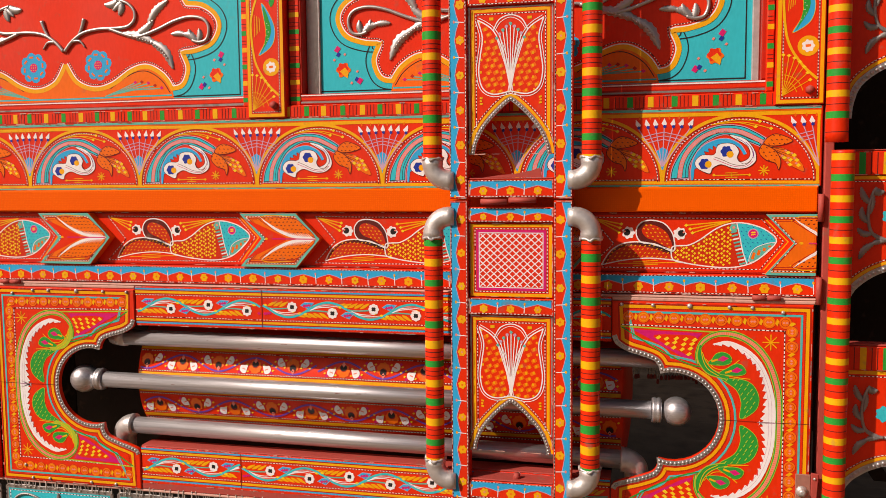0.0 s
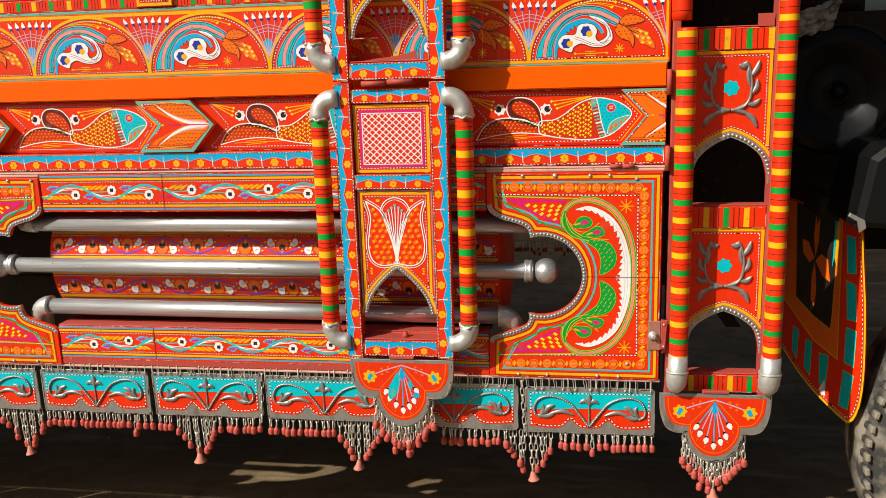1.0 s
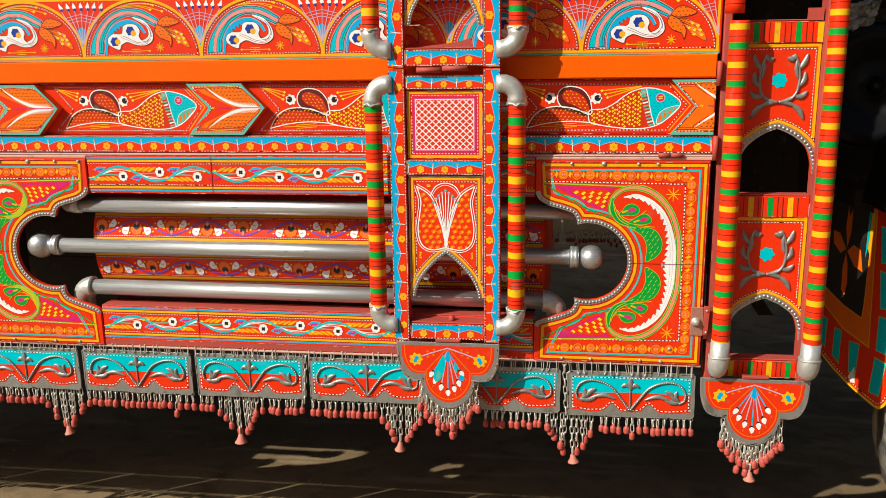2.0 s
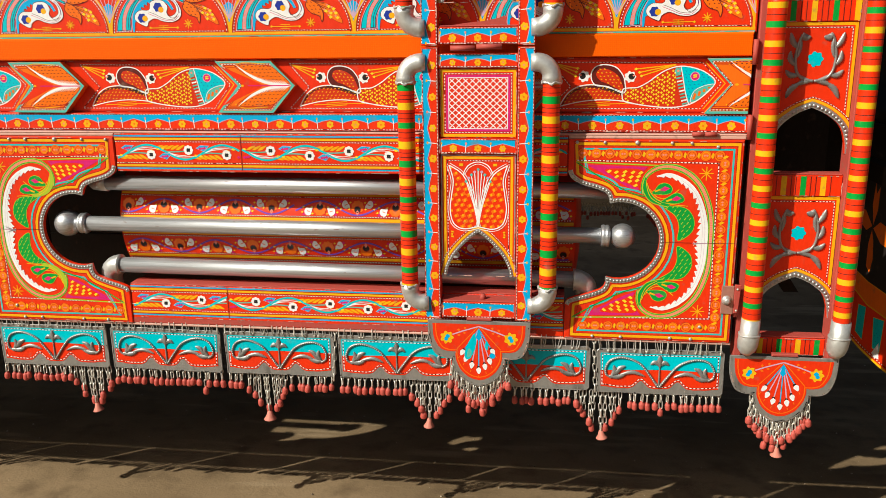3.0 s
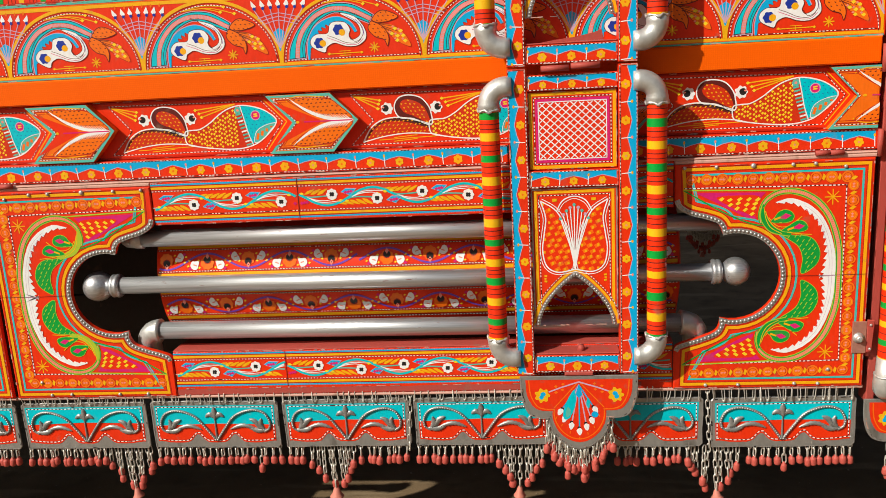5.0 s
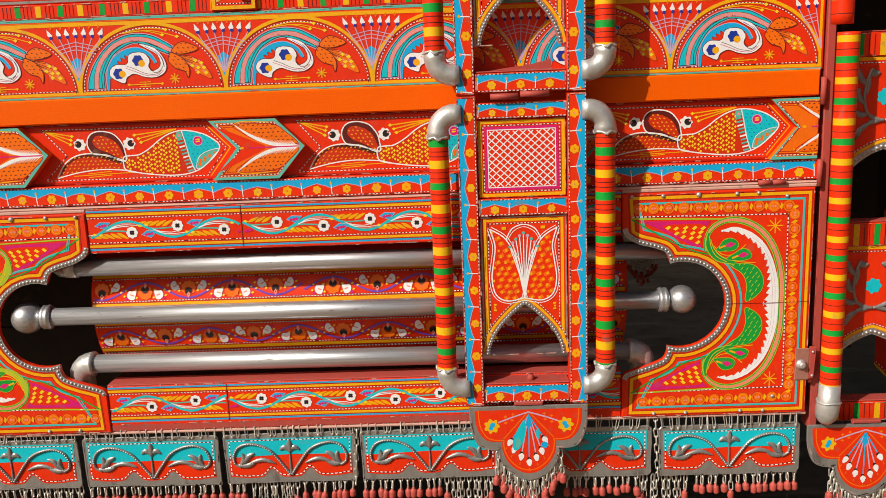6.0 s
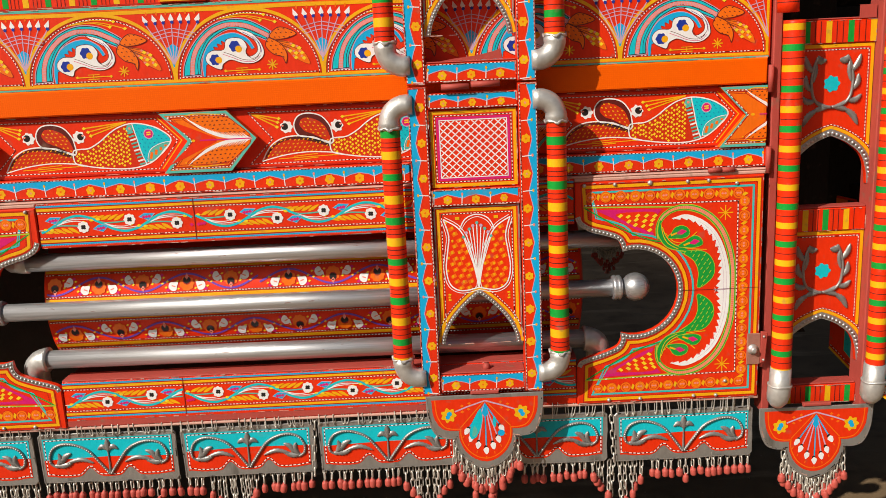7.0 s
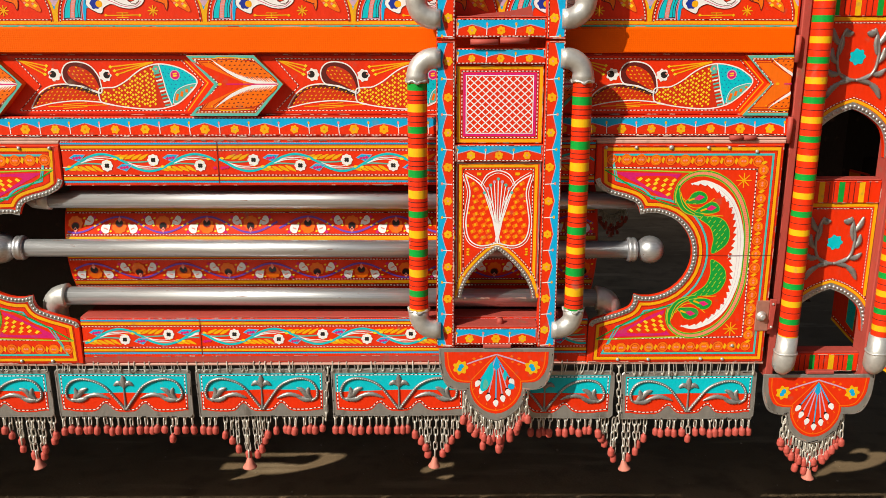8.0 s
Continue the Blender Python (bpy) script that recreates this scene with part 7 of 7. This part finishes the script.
    slab("hinge", rect(x - 0.030, x + 0.032, zt - 0.002, zt + 0.006), y - 0.003, y + 0.008, PRIMER, o, "painted-over red hinge")
    n = 21
    for i in range(n):
        t = -1 + 2 * i / (n - 1)
        u, v = 0.0680 * t, -0.1760 + 0.0540 * abs(t) ** 1.9
        hung_chain(o, x + u, y + 0.006 + 0.004 * (i % 2), zt + v + 0.012, 3 + (1 if i % 3 == 1 and abs(t) < 0.6 else 0), "bob")
        if i % 2 == 0:
            hung_chain(o, x + u + 0.003, y + 0.013, zt + v + 0.014, 2 if i % 4 else 3, "bob")
    if not scuffed:
        hung_chain(o, x + 0.002, y + 0.005, zt - 0.172, 4, "bell")
    return o


apron = pendant(0.002, -0.070, 0.762, True)
apron_cab = pendant(0.748, -0.030, 0.680, False)

# the same skirts hang on the far side of the truck
for i, x in enumerate((-0.85, -0.52, -0.19, 0.12, 0.44)):
    src = [o for o in scene.collection.objects if o.name == "hanging_plate"][0]
    copy_thing(src, Matrix.Translation((x, 2.215, 0.6855)) @ Matrix.Rotation(math.pi, 4, "Z"))
copy_thing(apron_cab, Matrix.Translation((0.72, 2.215, 0.70)) @ Matrix.Rotation(math.pi, 4, "Z"))


# ---- cab end: filter, wheel arch flap, wheel ----
RUBBER, rnt, rb = nodes_of("dusty_tyre_rubber")
_co = rnt.nodes.new("ShaderNodeTexCoord").outputs["Object"]
rnt.links.new(mix(rnt, ramp(rnt, noise_node(rnt, _co, 14.0, 8.0), 0.42, 0.62, 0.0, 1.0), (0.030, 0.029, 0.028), (0.24, 0.21, 0.17)), rb.inputs["Base Color"])
rb.inputs["Roughness"].default_value = 0.85
bump(rnt, rb, noise_node(rnt, _co, 90.0, 6.0), 0.4, 0.002)
PLASTIC = metal_mat("scuffed_black_plastic", (0.007, 0.007, 0.008), 0.40, 0.0, (1, 1, 1), (0.012, 0.011, 0.010), 0.6)
PLASTIC.node_tree.nodes["Principled BSDF"].inputs["Specular IOR Level"].default_value = 0.16


def lathe_y(name, profile, x, z, mat, parent, label="", n=48):
    v, f = revolve(profile, 1, (x, 0, z), n)
    return mesh_part(name, v, f, mat, parent, label, smooth=True)


DX, DY, DZ = 1.070, 0.215, 1.361
drum = root("air_cleaner", "round glossy black air cleaner behind the cab steps", "air cleaner", at=(DX, DY + 0.2, DZ - 0.16))
lathe_y("cover", [(DY + 0.098, 0.005), (DY + 0.100, 0.018), (DY + 0.106, 0.030), (DY + 0.112, 0.045), (DY + 0.110, 0.074), (DY + 0.100, 0.080), (DY + 0.099, 0.116), (DY + 0.094, 0.121), (DY + 0.094, 0.134), (DY + 0.100, 0.148), (DY + 0.116, 0.157), (DY + 0.119, 0.158), (DY + 0.300, 0.158)], DX, DZ, PLASTIC, drum)
lathe_y("nut", [(DY + 0.078, 0.003), (DY + 0.079, 0.010), (DY + 0.090, 0.012), (DY + 0.0985, 0.022)], DX, DZ, PLASTIC, drum, "", 6)
for k, (r, w) in enumerate(((0.163, 0.0045), (0.124, 0.0022), (0.028, 0.0030))):
    rim_v, rim_f = tube_geo([(DX + r * math.cos(a), DY + (0.118, 0.096, 0.098)[k], DZ + r * math.sin(a)) for a in (2 * math.pi * i / 60 for i in range(61))], w, 6)
    mesh_part("clamp_band", rim_v, rim_f, PLASTIC, drum, smooth=True)


def crumpled_sheet():
    """Thin grey plastic stuffed between the steps and the air cleaner."""
    bm = bmesh.new()
    bmesh.ops.create_grid(bm, x_segments=26, y_segments=16, size=0.5)
    for v in bm.verts:
        u, w = v.co.x, v.co.y
        fold = noise.noise(Vector((u * 5, w * 9, 3))) * 0.020 + noise.noise(Vector((u * 14, w * 22, 7))) * 0.009
        v.co = Vector((0.985 + 0.105 * u + 0.02 * w, 0.235 + fold, 1.535 + 0.070 * w + 0.030 * u + 0.4 * fold))
    m, nt, b = nodes_of("grey_plastic_sheet")
    co = nt.nodes.new("ShaderNodeTexCoord").outputs["Object"]
    nt.links.new(mix(nt, ramp(nt, noise_node(nt, co, 40.0, 6.0), 0.4, 0.6, 0.0, 1.0), (0.30, 0.29, 0.28), (0.10, 0.10, 0.10)), b.inputs["Base Color"])
    b.inputs["Roughness"].default_value = 0.28
    o = part("plastic_sheet", bm, m, None, "", True)
    sol = o.modifiers.new("thickness", "SOLIDIFY")
    sol.thickness = 0.0008
    tagged(o, "crumpled grey plastic sheet stuffed above the air cleaner", "plastic sheet")


crumpled_sheet()

cab = body
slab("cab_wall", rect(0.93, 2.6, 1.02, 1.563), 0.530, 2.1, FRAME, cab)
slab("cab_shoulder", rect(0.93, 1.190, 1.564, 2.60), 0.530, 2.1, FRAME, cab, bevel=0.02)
# added black sheet: darkens the step arches and keeps sun off what lies behind
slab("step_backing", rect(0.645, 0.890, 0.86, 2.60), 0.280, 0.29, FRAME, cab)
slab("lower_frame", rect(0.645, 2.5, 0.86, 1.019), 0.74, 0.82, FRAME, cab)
slab("brace", [(0.66, 0.98), (0.70, 0.98), (0.86, 0.74), (0.82, 0.74)], 0.30, 0.33, FRAME, cab)
slab("splash_box", [(1.045, 1.07), (1.30, 1.05), (1.30, 1.26), (1.10, 1.25), (1.070, 1.225), (1.060, 1.16)], 0.012, 0.25, PLASTIC, cab, "scuffed dark grey plastic splash guard", 0.014)
slab("bracket", [(1.030, 1.105), (1.062, 1.088), (1.066, 1.070), (1.052, 1.060), (1.046, 1.085), (1.026, 1.097)], 0.004, 0.011, TINDARK, cab, "chipped grey metal bracket", 0.001)


def wheel_flap():
    """The painted flap behind the front wheel, turned half away."""
    o = root("wheel_flap", "painted red wheel flap with teal blocks and yellow edge", "mud flap", at=(1.01, 0.14, 0.6))
    a, b = Vector((1.095, 0.155)), Vector((1.011, 0.489))
    L = 0.325
    d = (b - a).normalized()
    nrm = Vector((-d.y, d.x))

    def warp(u, v, h):
        q = a + d * u * 1.06 + nrm * (0.0006 + h)
        return (q.x, q.y, v * 1.06 - 0.0886)

    def place(u, v):
        return warp(u, v, -0.0006)
    shape = spline([(-0.012, 1.085), (-0.034, 0.971), (-0.051, 0.883), (-0.063, 0.754), (-0.059, 0.676), (-0.042, 0.627), (-0.021, 0.604), (0.007, 0.598), (0.115, 0.610), (0.215, 0.633), (L, 0.675)], 4) + [(L, 1.085)]
    v = [place(*q) for q in shape]
    v2 = [(q[0] - nrm.x * 0.004, q[1] - nrm.y * 0.004, q[2]) for q in v]
    n = len(shape)
    faces = [tuple(range(n))[::-1], tuple(range(n, 2 * n))] + [(i, (i + 1) % n, n + (i + 1) % n, n + i) for i in range(n)]
    sheet = mesh_part("sheet", v + v2, faces, RED, o)
    p = Paint(seed=12)
    p.line(YELLOW, shape[:-1], 0.007, 2)
    p.dash(WHITE, offset(shape[:-1], 0.0095), 0.0024, 0.006, 0.005, 2)
    for i, q in enumerate(([(0.043, 1.040), (0.008, 1.041), (-0.006, 0.960), (0.030, 0.953)], [(0.031, 0.934), (-0.009, 0.932), (-0.021, 0.850), (0.018, 0.843)], [(0.019, 0.823), (-0.024, 0.826), (-0.023, 0.739), (0.018, 0.737)], [(0.019, 0.717), (-0.025, 0.717), (-0.010, 0.628), (0.030, 0.624)],
                           [(0.131, 0.722), (0.087, 0.728), (0.092, 0.640), (0.122, 0.642)], [(0.200, 0.736), (0.168, 0.738), (0.170, 0.648), (0.202, 0.660)], [(0.268, 0.752), (0.238, 0.748), (0.240, 0.668), (0.268, 0.684)])):
        c = (sum(w[0] for w in q) / 4, sum(w[1] for w in q) / 4)
        p.line(YELLOW, q, 0.0030, 2.4, True)
        p.fill(TEAL, q, 3)
        ticks(p, NAVY, [(c[0] + (w[0] - c[0]) * 0.8, c[1] + (w[1] - c[1]) * 0.8) for w in q], 0.011, 0.0016, 0.0022, 4)
    p.fill(ORANGE, [(0.060, 0.958), (0.048, 0.734), (0.163, 0.746), (L, 0.810), (L, 1.080), (0.069, 1.080)], 2)
    p.line(YELLOW, [(0.067, 1.080), (0.060, 0.958), (0.048, 0.734), (0.163, 0.746), (L, 0.810)], 0.0036, 3)
    black = [(0.078, 1.080), (0.084, 0.833), (0.088, 0.797), (0.171, 0.807), (0.262, 0.832), (0.284, 1.080)]
    p.fill(BLACK, black, 3)
    p.line(AMBER, black[:5], 0.0026, 4)
    p.fill(YELLOW, [(0.072, 1.066), (0.086, 1.066), (0.090, 0.975), (0.078, 0.955)], 5)
    p.fill(TEAL, [(0.088, 1.066), (0.096, 1.066), (0.098, 0.950), (0.091, 0.975)], 5)
    for q in ([(0.178, 0.958), (0.190, 1.010), (0.186, 1.068), (0.178, 1.040), (0.166, 1.060), (0.166, 1.000)], [(0.182, 0.955), (0.215, 0.990), (0.246, 0.992), (0.240, 0.958), (0.205, 0.938)],
              [(0.176, 0.950), (0.150, 0.972), (0.118, 0.965), (0.103, 0.912), (0.140, 0.918)], [(0.181, 0.945), (0.190, 0.905), (0.188, 0.845), (0.172, 0.832), (0.164, 0.870), (0.170, 0.918)]):
        p.fill(ORANGE, q, 4)
    p.fill(WHITE, [(0.098, 0.664), (0.122, 0.628), (0.112, 0.620), (0.090, 0.622)], 5)
    p.make("flap_paint", sheet, 0.0, "teal blocks and orange flower on black", warp)
    slab("stay", rect(1.030, 1.062, 1.050, 1.10), 0.26, 0.46, FRAME, o)


wheel_flap()


def front_wheel(x, y, z, r):
    o = root("front_wheel", "large worn truck wheel with dusty tyre", "wheel", at=(x, y + 0.13, 0.0))
    prof = [(y + 0.02, r * 0.56), (y + 0.0, r * 0.64), (y - 0.012, r * 0.78), (y - 0.004, r * 0.90), (y + 0.016, r * 0.965), (y + 0.068, r * 0.985), (y + 0.072, r * 0.970), (y + 0.082, r * 0.970), (y + 0.086, r * 0.992), (y + 0.174, r * 0.992), (y + 0.178, r * 0.970), (y + 0.20, r * 0.985), (y + 0.238, r * 0.975), (y + 0.264, r * 0.90), (y + 0.272, r * 0.78), (y + 0.26, r * 0.64), (y + 0.24, r * 0.56)]
    v, f = revolve(prof, 1, (x, 0, z), 72)
    mesh_part("tyre", v, f, RUBBER, o, smooth=True)
    v, f = revolve([(y + 0.021, r * 0.555), (y + 0.03, r * 0.53), (y + 0.07, r * 0.30), (y + 0.075, r * 0.02)], 1, (x, 0, z), 40)
    mesh_part("rim", v, f, DEEP, o, "dull red steel rim")
    bm = bmesh.new()
    bmesh.ops.create_cube(bm, size=1.0)
    for q in bm.verts:
        q.co = Vector((q.co.x * 0.019, q.co.y * 0.052, q.co.z * 0.012))
    bmesh.ops.bevel(bm, geom=bm.edges[:], offset=0.003, segments=1, affect="EDGES")
    me = bpy.data.meshes.new("tread_lug")
    bm.to_mesh(me)
    bm.free()
    me.materials.append(RUBBER)
    for i in range(84):
        a = 2 * math.pi * i / 84
        under(new("tread_lug", me), o, Matrix.Translation((x, y + 0.036, z)) @ Matrix.Rotation(a, 4, "Y") @ Matrix.Translation((0, 0, r * 0.992)) @ Matrix.Rotation(0.10, 4, "Z"))


front_wheel(1.612, 0.02, 0.497, 0.497)
